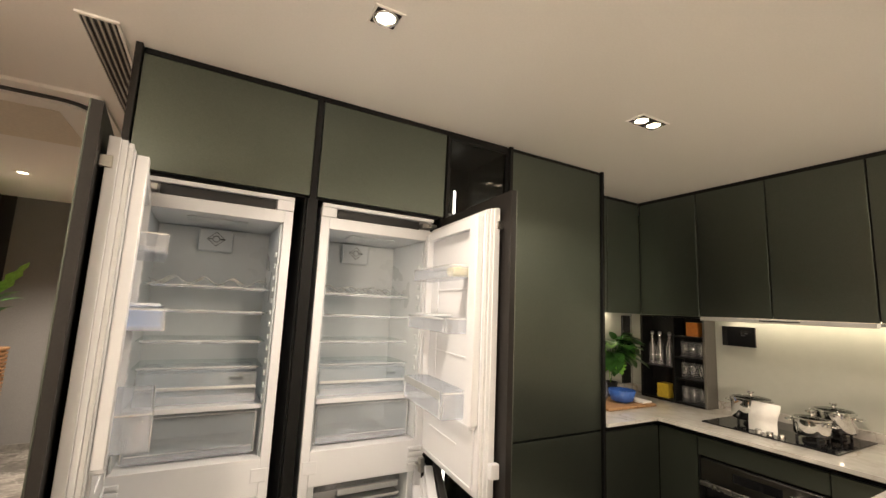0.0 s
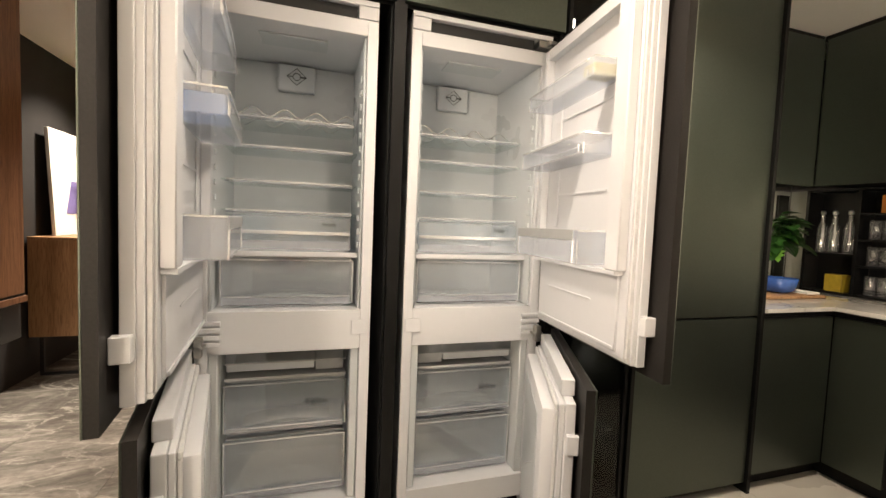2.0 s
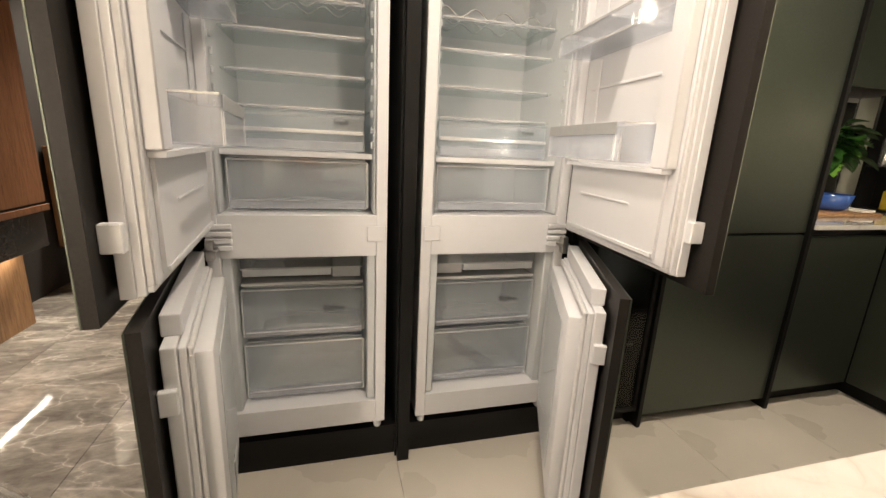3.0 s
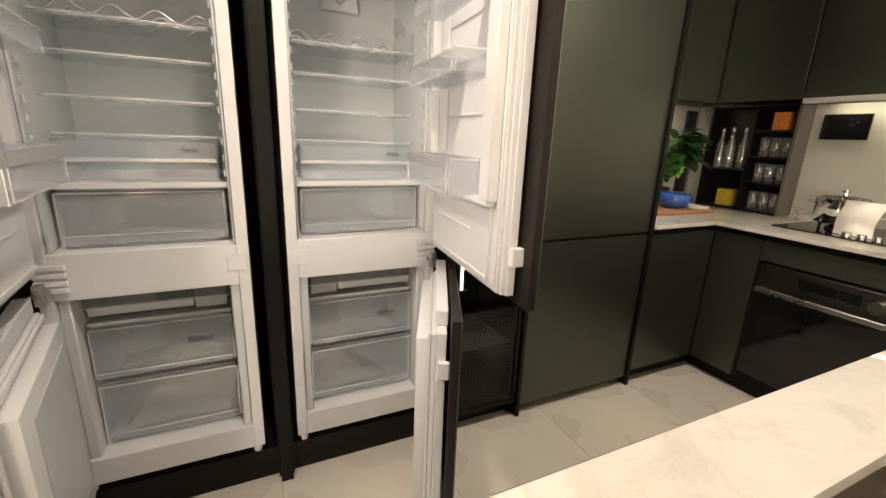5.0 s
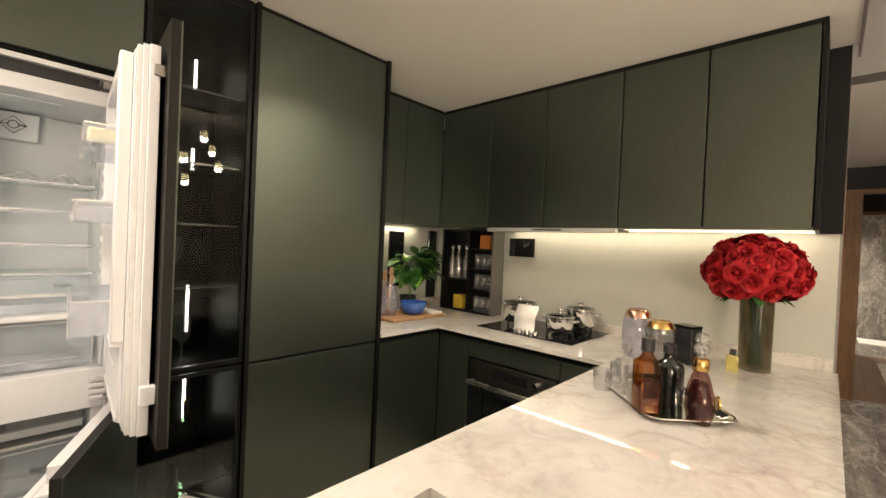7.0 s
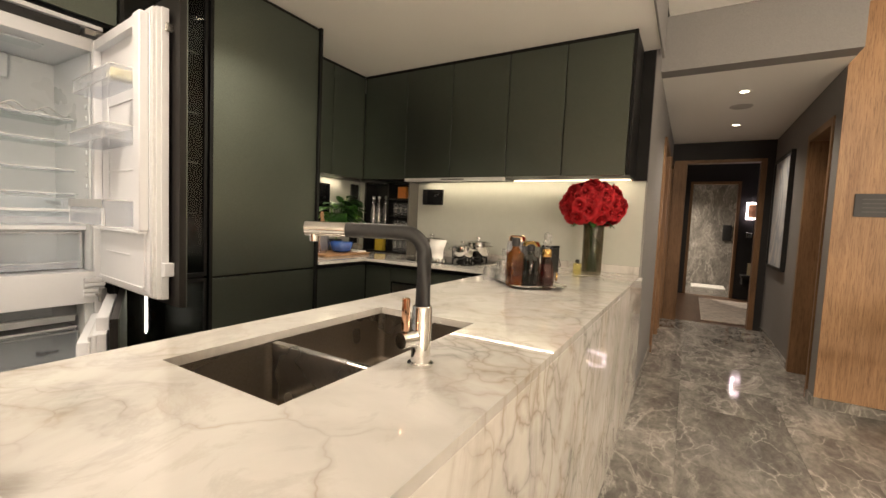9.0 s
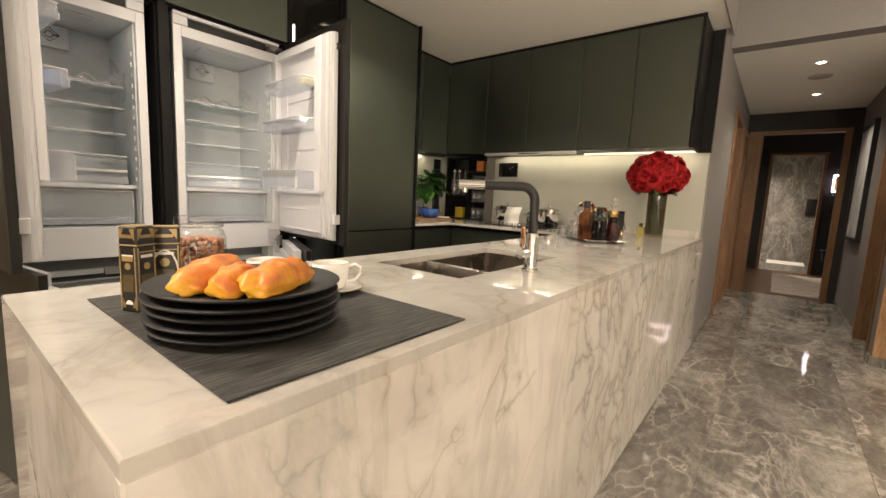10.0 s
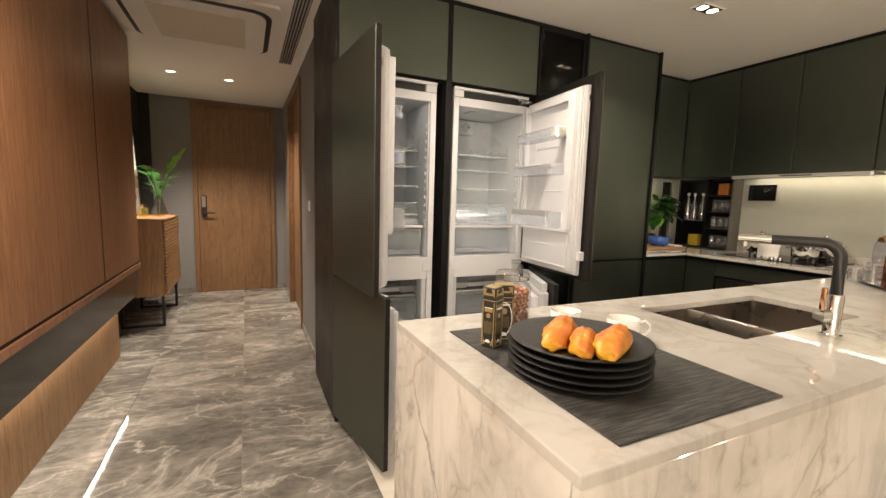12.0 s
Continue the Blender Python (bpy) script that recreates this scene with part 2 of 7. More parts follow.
GLASS = clear("shelf_glass", (0.93, 0.96, 0.96), 0.03, 0.06, 0.05, rim=0.35)
BIN = clear("clear_bin_plastic", (0.90, 0.915, 0.935), 0.07, 0.06, 0.24, (0.66, 0.68, 0.73), 0.55)
FROST = clear("frosted_drawer_plastic", (0.93, 0.95, 0.965), 0.06, 0.06, 0.13, (0.72, 0.75, 0.79), 0.45)
FLAP = clear("smoky_drawer_flap", (0.80, 0.81, 0.82), 0.12, 0.05, 0.10, (0.5, 0.5, 0.5), 0.4)
SMOKE = clear("smoked_glass_door", (0.50, 0.51, 0.49), 0.03, 0.008, rim=0.25)
TUMBLER = clear("drinking_glass", (0.95, 0.96, 0.96), 0.10, 0.03)
STONE = marble_white("cream_veined_stone", 1.22, 0.45, 0.95)
# same stone with fewer veins, tone lowered to offset strong light on the tops
STONETOP_DIM = marble_white("cream_veined_stone_top_dimmed", 1.1, 0.485, 0.75)
FLOORSTONE = marble_grey("grey_polished_stone")
TILE = plain("beige_floor_tile", (0.58, 0.54, 0.48), 0.30, 0, 0.045, 2.2, 0.0)
# grey of the bin bands, also of the strips that imitate shade beside drawers
GREYBAND_SHADE = plain("grey_band_and_shade", (0.34, 0.35, 0.36), 0.35, 0, 0.05, 40, 0.0)
BLUEPAD = clear("pale_blue_plastic", (0.62, 0.76, 0.95), 0.02, 0.1, 0.45, (0.42, 0.58, 0.86), 0.3)
YELLOWPAD = plain("pale_yellow_plastic", (0.74, 0.66, 0.34), 0.4, 0, 0.05, 40, 0.0)
GROUT = plain("tile_joint", (0.24, 0.225, 0.20), 0.8, 0, 0.1, 80, 0.1)
CEIL = plain("white_ceiling_paint", (0.88, 0.86, 0.82), 0.70, 0, 0.02, 120, 0.04)
WALLGREY = plain("grey_wall_covering", (0.215, 0.205, 0.20), 0.75, 0, 0.12, 220, 0.15)
BOUNCEWALL = plain("pale_bounce_wall_paint", (0.74, 0.70, 0.64), 0.7, 0, 0.05, 120, 0.06)
WALLDARK = plain("dark_wall_covering", (0.024, 0.022, 0.022), 0.7, 0, 0.15, 220, 0.15)
SPLASH = plain("grey_green_glass_splashback", (0.46, 0.47, 0.42), 0.18, 0, 0.02, 20, 0.0, smudge=0.05)
CABWOOD = wood("brown_cupboard_veneer", (0.21, 0.094, 0.044), (0.40, 0.20, 0.105), 0.4)
DOORWOOD = wood("brown_door_veneer", (0.18, 0.095, 0.042), (0.28, 0.155, 0.075), 0.5)
OAK = wood("oak_veneer", (0.27, 0.145, 0.066), (0.46, 0.27, 0.135), 0.5)
CHROME = plain("polished_chrome", (0.80, 0.80, 0.79), 0.08, 1.0, 0.02, 30, 0.0, smudge=0.04)
BASIN = plain("brown_tinted_steel_bowl", (0.34, 0.305, 0.265), 0.30, 1.0, 0.08, 160, 0.03)
OVENSTEEL = plain("dark_oven_steel", (0.13, 0.125, 0.115), 0.32, 1.0, 0.08, 160, 0.03)
PALESTEEL = plain("satin_steel", (0.70, 0.69, 0.67), 0.40, 0.6, 0.04, 120, 0.02)
STEEL = plain("brushed_steel", (0.46, 0.45, 0.43), 0.30, 1.0, 0.06, 120, 0.03)
MATBLACK = plain("matt_black", (0.011, 0.011, 0.0115), 0.5, 0, 0.2, 150, 0.05)
GLOSSBLACK = plain("black_glass", (0.008, 0.008, 0.009), 0.05, 0, 0.1, 30, 0.0, smudge=0.02)

for dull in (BLACK, DARKBROWN):
    dull.node_tree.nodes["Principled BSDF"].inputs["Specular IOR Level"].default_value = 0.2

# ---- building helpers ----


def box(bm, x0, x1, y0, y1, z0, z1, bev=0.0, seg=1):
    x0, x1, y0, y1, z0, z1 = min(x0, x1), max(x0, x1), min(y0, y1), max(y0, y1), min(z0, z1), max(z0, z1)
    m = Matrix.Translation(((x0 + x1) / 2, (y0 + y1) / 2, (z0 + z1) / 2)) @ Matrix.Diagonal((x1 - x0, y1 - y0, z1 - z0, 1))
    vs = bmesh.ops.create_cube(bm, size=1, matrix=m)["verts"]
    if bev:
        edges = {e for v in vs for e in v.link_edges}
        bmesh.ops.bevel(bm, geom=list(edges), offset=bev, segments=seg, affect="EDGES", profile=0.5)
    return bm


def boxes(*rows, bev=0.0, seg=1):
    bm = bmesh.new()
    for r in rows:
        box(bm, *r, bev=bev, seg=seg)
    return bm


def lathe(bm, prof, at=(0, 0, 0), n=32, squash=1.0):
    """A turned body from (radius, height) pairs."""
    rings = []
    for r, z in prof:
        if r < 1e-5:
            rings.append([bm.verts.new((at[0], at[1], at[2] + z))])
        else:
            rings.append([bm.verts.new((at[0] + r * math.cos(2 * math.pi * k / n), at[1] + squash * r * math.sin(2 * math.pi * k / n), at[2] + z)) for k in range(n)])
    for a, b in zip(rings, rings[1:]):
        for k in range(n):
            q = (k + 1) % n
            if len(a) == 1 and len(b) == 1:
                continue
            if len(a) == 1:
                bm.faces.new((a[0], b[q], b[k]))
            elif len(b) == 1:
                bm.faces.new((a[k], a[q], b[0]))
            else:
                bm.faces.new((a[k], a[q], b[q], b[k]))
    return bm


def tube(bm, pts, r, n=10, closed=False):
    """A round bar along points."""
    pts = [Vector(p) for p in pts]
    rings, up = [], Vector((0.13, 0.27, 0.95))
    for i, p in enumerate(pts):
        a = pts[i - 1] if (i or closed) else p
        b = pts[(i + 1) % len(pts)] if (i + 1 < len(pts) or closed) else p
        d = (b - a).normalized()
        if abs(d.dot(up)) > 0.95:
            up = Vector((1, 0.1, 0))
        u = d.cross(up).normalized()
        w = d.cross(u).normalized()
        rr = r[i] if isinstance(r, (list, tuple)) else r
        rings.append([bm.verts.new(p + rr * (math.cos(2 * math.pi * k / n) * u + math.sin(2 * math.pi * k / n) * w)) for k in range(n)])
    last = len(rings) if closed else len(rings) - 1
    for i in range(last):
        a, b = rings[i], rings[(i + 1) % len(rings)]
        for k in range(n):
            bm.faces.new((a[k], a[(k + 1) % n], b[(k + 1) % n], b[k]))
    if not closed:
        bm.faces.new(rings[0])
        bm.faces.new(rings[-1])
    return bm


def open_box(bm, x0, x1, y0, y1, z0, z1, t=0.004):
    """A connected open-topped box with walls of thickness t."""
    def ring(a, z):
        return [bm.verts.new(p) for p in ((x0 + a, y0 + a, z), (x1 - a, y0 + a, z), (x1 - a, y1 - a, z), (x0 + a, y1 - a, z))]
    o0, o1, i1, i0 = ring(0, z0), ring(0, z1), ring(t, z1), ring(t, z0 + t)
    for a, b in ((o0, o1), (o1, i1), (i1, i0)):
        for k in range(4):
            bm.faces.new((a[k], a[(k + 1) % 4], b[(k + 1) % 4], b[k]))
    bm.faces.new(o0), bm.faces.new(i0)
    return bm


def pierced_slab(xs, ys, z0, z1):
    """A slab of 3 x 3 fields with the middle one cut out."""
    bm = bmesh.new()
    lo = [[bm.verts.new((x, y, z0)) for y in ys] for x in xs]
    hi = [[bm.verts.new((x, y, z1)) for y in ys] for x in xs]
    for i in range(3):
        for j in range(3):
            if (i, j) == (1, 1):
                continue
            for g in (lo, hi):
                bm.faces.new((g[i][j], g[i + 1][j], g[i + 1][j + 1], g[i][j + 1]))
    for i in range(3):
        for j in (0, 3):
            bm.faces.new((lo[i][j], lo[i + 1][j], hi[i + 1][j], hi[i][j]))
            bm.faces.new((lo[j][i], lo[j][i + 1], hi[j][i + 1], hi[j][i]))
    for a, b in (((1, 1), (2, 1)), ((2, 1), (2, 2)), ((2, 2), (1, 2)), ((1, 2), (1, 1))):
        bm.faces.new((lo[a[0]][a[1]], lo[b[0]][b[1]], hi[b[0]][b[1]], hi[a[0]][a[1]]))
    return bm


def world_of(ob):
    return world_of(ob.parent) @ ob.matrix_basis if ob.parent else ob.matrix_basis.copy()


def mesh_ob(name, bm, material, smooth=None):
    bmesh.ops.recalc_face_normals(bm, faces=bm.faces)
    me = bpy.data.meshes.new(name)
    bm.to_mesh(me)
    bm.free()
    me.materials.append(material)
    if smooth:
        me.shade_smooth() if smooth is True else me.set_sharp_from_angle(angle=radians(smooth))
        if smooth is not True:
            for p in me.polygons:
                p.use_smooth = True
    return new(name, me)


def part(name, bm, material, parent, label="", smooth=None, local=False):
    """One mesh under a thing or part. Its bmesh is in world metres, or in the parent's own frame if local."""
    if not local:
        bm.transform(world_of(parent).inverted())
    ob = mesh_ob(name, bm, material, smooth)
    ob.parent = parent
    if material in SEE_THROUGH:
        ob.visible_shadow = False
    return tagged(ob, label)


def thing(name, label, category, at=(0, 0, 0), turn=0.0, group="", kind=""):
    ob = new(name)
    ob.matrix_basis = pose(*at, 0, 0, turn)
    ob.empty_display_size = 0.05
    return tagged(ob, label, category, group, kind)


def single(name, bm, material, label, category, group="", kind="", smooth=None):
    """A thing of one mesh, with its origin at the middle of its base."""
    vs = [v.co for v in bm.verts]
    o = Vector((sum(v.x for v in vs) / len(vs), sum(v.y for v in vs) / len(vs), min(v.z for v in vs)))
    bmesh.ops.translate(bm, vec=-o, verts=bm.verts)
    ob = mesh_ob(name, bm, material, smooth)
    ob.matrix_basis = Matrix.Translation(o)
    return tagged(ob, label, category, group, kind)


def structure(name, bm, material, label, category):
    return single(name, bm, material, label, category, kind="structure")


# ---- the shell ----
CZ, HZ = 2.43, 2.80
structure("wall_hall_end", boxes((-1.95, -1.22, 5.75, 5.90, 0, 2.6), (-0.27, 0.10, 5.75, 5.90, 0, 2.6), (-1.22, -0.27, 5.75, 5.90, 2.40, 2.6)), WALLGREY, "grey textured wall beside the brown entrance door", "wall")
structure("wall_panel_hall", boxes((-1.7495, -1.64, 5.735, 5.7495, 0, 2.43)), WALLDARK, "dark panel strip beside the entrance wall", "wall panel")
structure("wall_hall_west", boxes((-1.95, -1.75, 0.2, 5.75, 0, 2.6)), WALLDARK, "dark wall covering behind the oak sideboard", "wall")
structure("wall_hall_east", boxes((-0.15, -0.03, 2.62, 3.72, 0, 2.6), (-0.15, -0.03, 4.92, 5.75, 0, 2.6), (-0.15, -0.03, 3.72, 4.92, 2.35, 2.6)), WALLGREY, "grey hall wall with a wood-framed doorway", "wall")
structure("wall_kitchen_back", boxes((-0.03, 3.62, 2.62, 2.75, 0, 2.6)), WALLGREY, "plain wall behind the tall kitchen units", "wall")
structure("wall_kitchen_east", boxes((3.45, 3.62, 0.02, 2.62, 0, 2.8)), WALLGREY, "grey wall that carries the hob counter", "wall")
structure("wall_corridor_north", boxes((3.62, 4.85, 0.02, 0.15, 0, 2.8), (5.75, 6.05, 0.02, 0.15, 0, 2.8), (4.85, 5.75, 0.02, 0.15, 2.12, 2.8), (6.05, 6.80, 0.02, 0.15, 2.12, 2.8)), WALLGREY, "grey corridor wall with wood-framed doors", "wall")
structure("wall_corridor_south", boxes((4.15, 4.32, -1.25, -1.10, 0, 2.8), (5.07, 6.80, -1.25, -1.10, 0, 2.8), (4.32, 5.07, -1.25, -1.10, 2.10, 2.8)), WALLGREY, "grey corridor wall with a doorway and a picture", "wall")
structure("wall_corridor_end", boxes((6.80, 6.92, -0.004, 0.15, 0, 2.8), (6.80, 6.92, -0.10, -0.004, 2.17, 2.8), (6.80, 6.92, -1.25, -1.02, 0, 2.8), (6.80, 6.92, -1.02, -0.10, 2.17, 2.8)), WALLDARK, "dark wall round the bedroom doorway", "wall")
structure("beam", boxes((3.83, 3.98, -1.10, 0.02, 2.40, HZ)), WALLGREY, "grey covered beam over the corridor mouth", "beam")
structure("ceiling_corridor", boxes((3.98, 6.80, -1.10, 0.02, 2.40, 2.45)), CEIL, "white lowered corridor ceiling", "ceiling")
structure("ceiling_kitchen", boxes((-0.15, 3.45, 0.0, 2.62, CZ, CZ + 0.06)), CEIL, "white painted lowered kitchen ceiling", "ceiling")
structure("ceiling_hall", boxes((-1.75, -0.15, 0.2, 5.75, CZ, CZ + 0.06)), CEIL, "white painted lowered hall ceiling", "ceiling")
structure("bulkhead", boxes((-0.15, 3.62, -0.012, -0.0005, 2.425, HZ)), WALLGREY, "grey upstand between kitchen and living ceilings", "bulkhead")
structure("ceiling_living", boxes((-4.2, 4.30, -5.2, -0.01, HZ, HZ + 0.06), (-4.2, -0.15, -0.01, 0.2, HZ, HZ + 0.06)), CEIL, "white painted higher ceiling of the living area", "ceiling")
# unseen walls, kept pale so that they bounce fill light into the kitchen
structure("wall_living_unseen", boxes((-4.3, -4.2, -5.2, 0.2, 0, HZ), (-4.2, -1.75, 0.2, 0.3, 0, HZ), (-1.75, -0.15, 0.19, 0.2, CZ, HZ), (-4.2, 4.3, -5.3, -5.2, 0, HZ), (4.18, 4.30, -5.2, -1.25, 0, HZ)), BOUNCEWALL, "unseen pale walls added to close the living area and bounce light", "wall")
structure("wall_bedroom", boxes((6.92, 9.80, 1.6, 1.7, 0, 2.65), (6.92, 9.80, -3.4, -3.3, 0, 2.65), (6.92, 7.0, 0.15, 1.6, 0, 2.65), (6.92, 7.0, -3.3, -1.25, 0, 2.65), (9.80, 9.92, -0.20, 1.6, 0, 2.65), (9.80, 9.92, -3.3, -1.02, 0, 2.65), (9.80, 9.92, -1.02, -0.20, 2.20, 2.65)), WALLDARK, "dark bedroom walls beyond the corridor", "wall")
structure("ceiling_bedroom", boxes((6.92, 12.2, -3.3, 1.7, 2.65, 2.7)), CEIL, "white bedroom and bathroom ceiling", "ceiling")
structure("wall_bathroom", boxes((12.0, 12.1, -1.6, 0.8, 0, 2.65), (9.92, 12.0, 0.7, 0.8, 0, 2.65), (9.92, 12.0, -1.6, -1.5, 0, 2.65)), FLOORSTONE, "grey veined stone bathroom wall", "wall")
structure("wall_side_room", boxes((4.2, 5.2, -2.5, -2.4, 0, 2.6), (5.2, 5.3, -2.5, -1.25, 0, 2.6)), WALLGREY, "wall of the room beside the corridor", "wall")

floor = structure("floor", boxes((-4.2, 6.92, -5.2, 5.75, -0.06, -0.006), (6.92, 12.1, -3.3, 1.7, -0.06, -0.006)), GROUT, "screed and joints below the floor slabs", "floor")


# ---- kitchen units ----
FY = 1.92


def slab_door(name, x0, x1, z0, z1, unit, y=FY, t=0.022):
    return part(name, boxes((x0, x1, y - t / 2, y + t / 2, z0, z1), bev=0.0008), GREEN, unit)


def tall_run():
    end = single("end_panel", boxes((-0.192, -0.170, 1.895, 2.62, 0, CZ), bev=0.0015), DARKBROWN, "dark full-height end panel of the fridge housing", "panel")
    house = thing("fridge_housing", "tall dark housing for two fridges with green-grey top cupboards", "cabinet", (0.48, 2.2, 0))
    part("side_panel", boxes((-0.169, -0.150, 1.93, 2.60, 0.0, 2.41)), BLACK, house)
    part("divider_panel", boxes((0.445, 0.500, 1.935, 2.60, 0.0, 1.965)), BLACK, house)
    part("divider_trim", boxes((0.461, 0.487, 1.915, 1.934, 1.96, 2.41), (0.452, 0.494, 1.905, 1.934, 0.0, 1.96)), BLACK, house)
    part("side_panel", boxes((1.095, 1.110, 1.93, 2.60, 0.0, 2.41)), BLACK, house)
    part("back_panel", boxes((-0.150, 1.095, 2.58, 2.60, 0.0, 2.41)), BLACK, house)
    part("plinth", boxes((-0.150, 0.445, 1.955, 1.975, 0.0, 0.085), (0.50, 1.095, 1.955, 1.975, 0.0, 0.085)), BLACK, house)
    part("floor_panel", boxes((-0.150, 0.445, 1.94, 2.57, 0.086, 0.135), (0.50, 1.095, 1.94, 2.57, 0.086, 0.135)), BLACK, house)
    part("cupboard_floor", boxes((-0.150, 0.445, 1.945, 2.57, 1.966, 1.985), (0.50, 1.095, 1.945, 2.57, 1.966, 1.985)), BLACK, house)
    slab_door("cupboard_door", -0.165, 0.458, 1.972, 2.398, house)
    slab_door("cupboard_door", 0.490, 1.103, 1.972, 2.398, house)
    part("top_filler", boxes((-0.169, 1.110, 1.925, 1.945, 2.41, CZ)), BLACK, house)

    gu = thing("glass_cabinet", "tall black cabinet with smoked glass doors and lit shelves", "cabinet", (1.31, 2.2, 0))
    part("carcass", boxes((1.112, 1.128, 1.94, 2.60, 0.0, 2.40), (1.482, 1.498, 1.94, 2.60, 0.0, 2.40), (1.128, 1.482, 2.30, 2.60, 0.0, 2.40), (1.128, 1.482, 1.94, 2.30, 2.385, 2.40), (1.128, 1.482, 1.94, 2.30, 0.06, 0.08), (1.128, 1.482, 1.94, 2.30, 0.85, 0.866)), BLACK, gu)
    for z0, z1 in ((0.872, 2.40), (0.075, 0.858)):
        d = part("glass_door", boxes((1.130, 1.480, 1.916, 1.922, z0 + 0.02, z1 - 0.02)), SMOKE, gu, "smoked glass pane")
        part("door_frame", boxes((1.114, 1.130, 1.908, 1.932, z0, z1), (1.480, 1.496, 1.908, 1.932, z0, z1), (1.130, 1.480, 1.908, 1.932, z0, z0 + 0.016), (1.130, 1.480, 1.908, 1.932, z1 - 0.016, z1)), BLACK, d)
    for z in (0.36, 1.19, 1.45, 1.70, 2.0):
        sh = part("shelf", boxes((1.130, 1.480, 1.97, 2.27, z, z + 0.010)), GLASS, gu)
        part("shelf_edge", boxes((1.132, 1.478, 1.9665, 1.9695, z + 0.001, z + 0.009)), STEEL, sh)
    part("plinth", boxes((1.112, 1.498, 1.965, 1.98, 0.0, 0.06)), BLACK, gu)
    part("top_filler", boxes((1.112, 1.498, 1.925, 1.945, 2.402, CZ)), BLACK, gu)

    tu = thing("tall_cupboard", "tall green-grey lacquered cupboard with black edge fins", "cabinet", (1.87, 2.2, 0))
    part("fin", boxes((1.500, 1.518, 1.895, 2.60, 0.0, 2.425)), BLACK, tu)
    part("fin", boxes((2.222, 2.242, 1.895, 2.60, 0.0, 2.425)), BLACK, tu)
    part("carcass", boxes((1.518, 2.222, 1.94, 2.60, 0.06, 2.40)), BLACK, tu)
    part("plinth", boxes((1.518, 2.222, 1.965, 1.98, 0.0, 0.055)), BLACK, tu)
    slab_door("upper_door", 1.522, 2.218, 0.864, 2.405, tu)
    slab_door("lower_door", 1.522, 2.218, 0.050, 0.852, tu)
    part("top_filler", boxes((1.518, 2.222, 1.925, 1.945, 2.405, CZ)), BLACK, tu)


def fridge(cx, s, upper, lower, label, blue_bin):
    """An integrated fridge-freezer; s = 1: hinges at the larger x. upper, lower: degrees by which the doors stand open."""
    f = thing("fridge_freezer", label, "fridge", (cx, 2.2, 0.135), group="pair of fridges")
    X = lambda u: cx + s * u
    B = lambda rows, **k: boxes(*[(X(r[0]), X(r[1]), *r[2:]) for r in rows], **k)
    y0, y1 = 1.93, 2.47
    for nm, r in (("side_wall", (-0.27, -0.2352, y0, y1, 0.165, 1.895)), ("side_wall", (0.2352, 0.27, y0, y1, 0.165, 1.895)), ("top_wall", (-0.235, 0.235, y0, y1, 1.845, 1.895)), ("crossbar", (-0.235, 0.235, y0, y1, 0.795, 0.93)), ("bottom_wall", (-0.235, 0.235, y0, y1, 0.165, 0.255)), ("head_box", (-0.27, 0.27, y0 + 0.03, y1, 1.8955, 1.95))):
        part(nm, B([r], bev=0.0015), WHITE, f, smooth=40)
    for nm, r in (("side_lining", (-0.2345, -0.226, y0 + 0.012, 2.41, 0.9305, 1.8445)), ("side_lining", (0.226, 0.2345, y0 + 0.012, 2.41, 0.9305, 1.8445)), ("back_lining", (-0.2345, 0.2345, 2.315, 2.330, 0.2555, 1.8445)), ("freezer_lining", (-0.2345, -0.206, y0 + 0.012, 2.41, 0.2555, 0.7945)), ("freezer_lining", (0.206, 0.2345, y0 + 0.012, 2.41, 0.2555, 0.7945))):
        part(nm, B([r], bev=0.004), LINER, f, smooth=40)
    part("top_vent", B([(-0.20, 0.20, y0 + 0.012, y0 + 0.029, 1.899, 1.936)]), MATBLACK, f, "black ventilation strip")
    part("top_rail", B([(-0.27, 0.27, y0 - 0.006, y0 + 0.029, 1.938, 1.955), (-0.27, -0.205, y0 - 0.002, y0 + 0.029, 1.897, 1.938)], bev=0.0015), WHITE, f)
    hinge = part("hinge", B([(0.205, 0.262, y0 - 0.02, y0 + 0.028, 1.903, 1.928), (0.235, 0.268, y0 - 0.045, y0 - 0.02, 1.908, 1.922)], bev=0.002), STEEL, f)
    part("middle_hinge", B([(0.232, 0.270, y0 - 0.045, y0 - 0.002, 0.826, 0.836), (0.240, 0.262, y0 - 0.045, y0 - 0.020, 0.80, 0.86)], bev=0.002), STEEL, f)
    for k in range(4):
        part("hinge_cover_rib", B([(0.195, 0.270, y0 - 0.012, y0 - 0.001, 0.822 + 0.022 * k, 0.837 + 0.022 * k)], bev=0.002), WHITE, f)
    part("latch_plate", B([(-0.262, -0.205, y0 - 0.004, y0 - 0.0005, 0.845, 0.895)], bev=0.0015), WHITE, f)
    part("light_cover", B([(-0.11, 0.11, 2.02, 2.12, 1.838, 1.844)], bev=0.002), LINER, f)
    fan = part("fan_cover", B([(-0.070, 0.070, 2.286, 2.3145, 1.735, 1.838)], bev=0.006, seg=2), LINER, f)
    bm = bmesh.new()
    c = Vector((X(0.0), 2.284, 1.792))
    tube(bm, [c + Vector((dx, 0, dz)) for dx, dz in ((0.036, 0), (0, 0.032), (-0.036, 0), (0, -0.032))], 0.0016, 5, True)
    tube(bm, [c + Vector((0.014 * math.cos(a), 0, 0.014 * math.sin(a))) for a in [k * math.pi / 8 for k in range(16)]], 0.0016, 5, True)
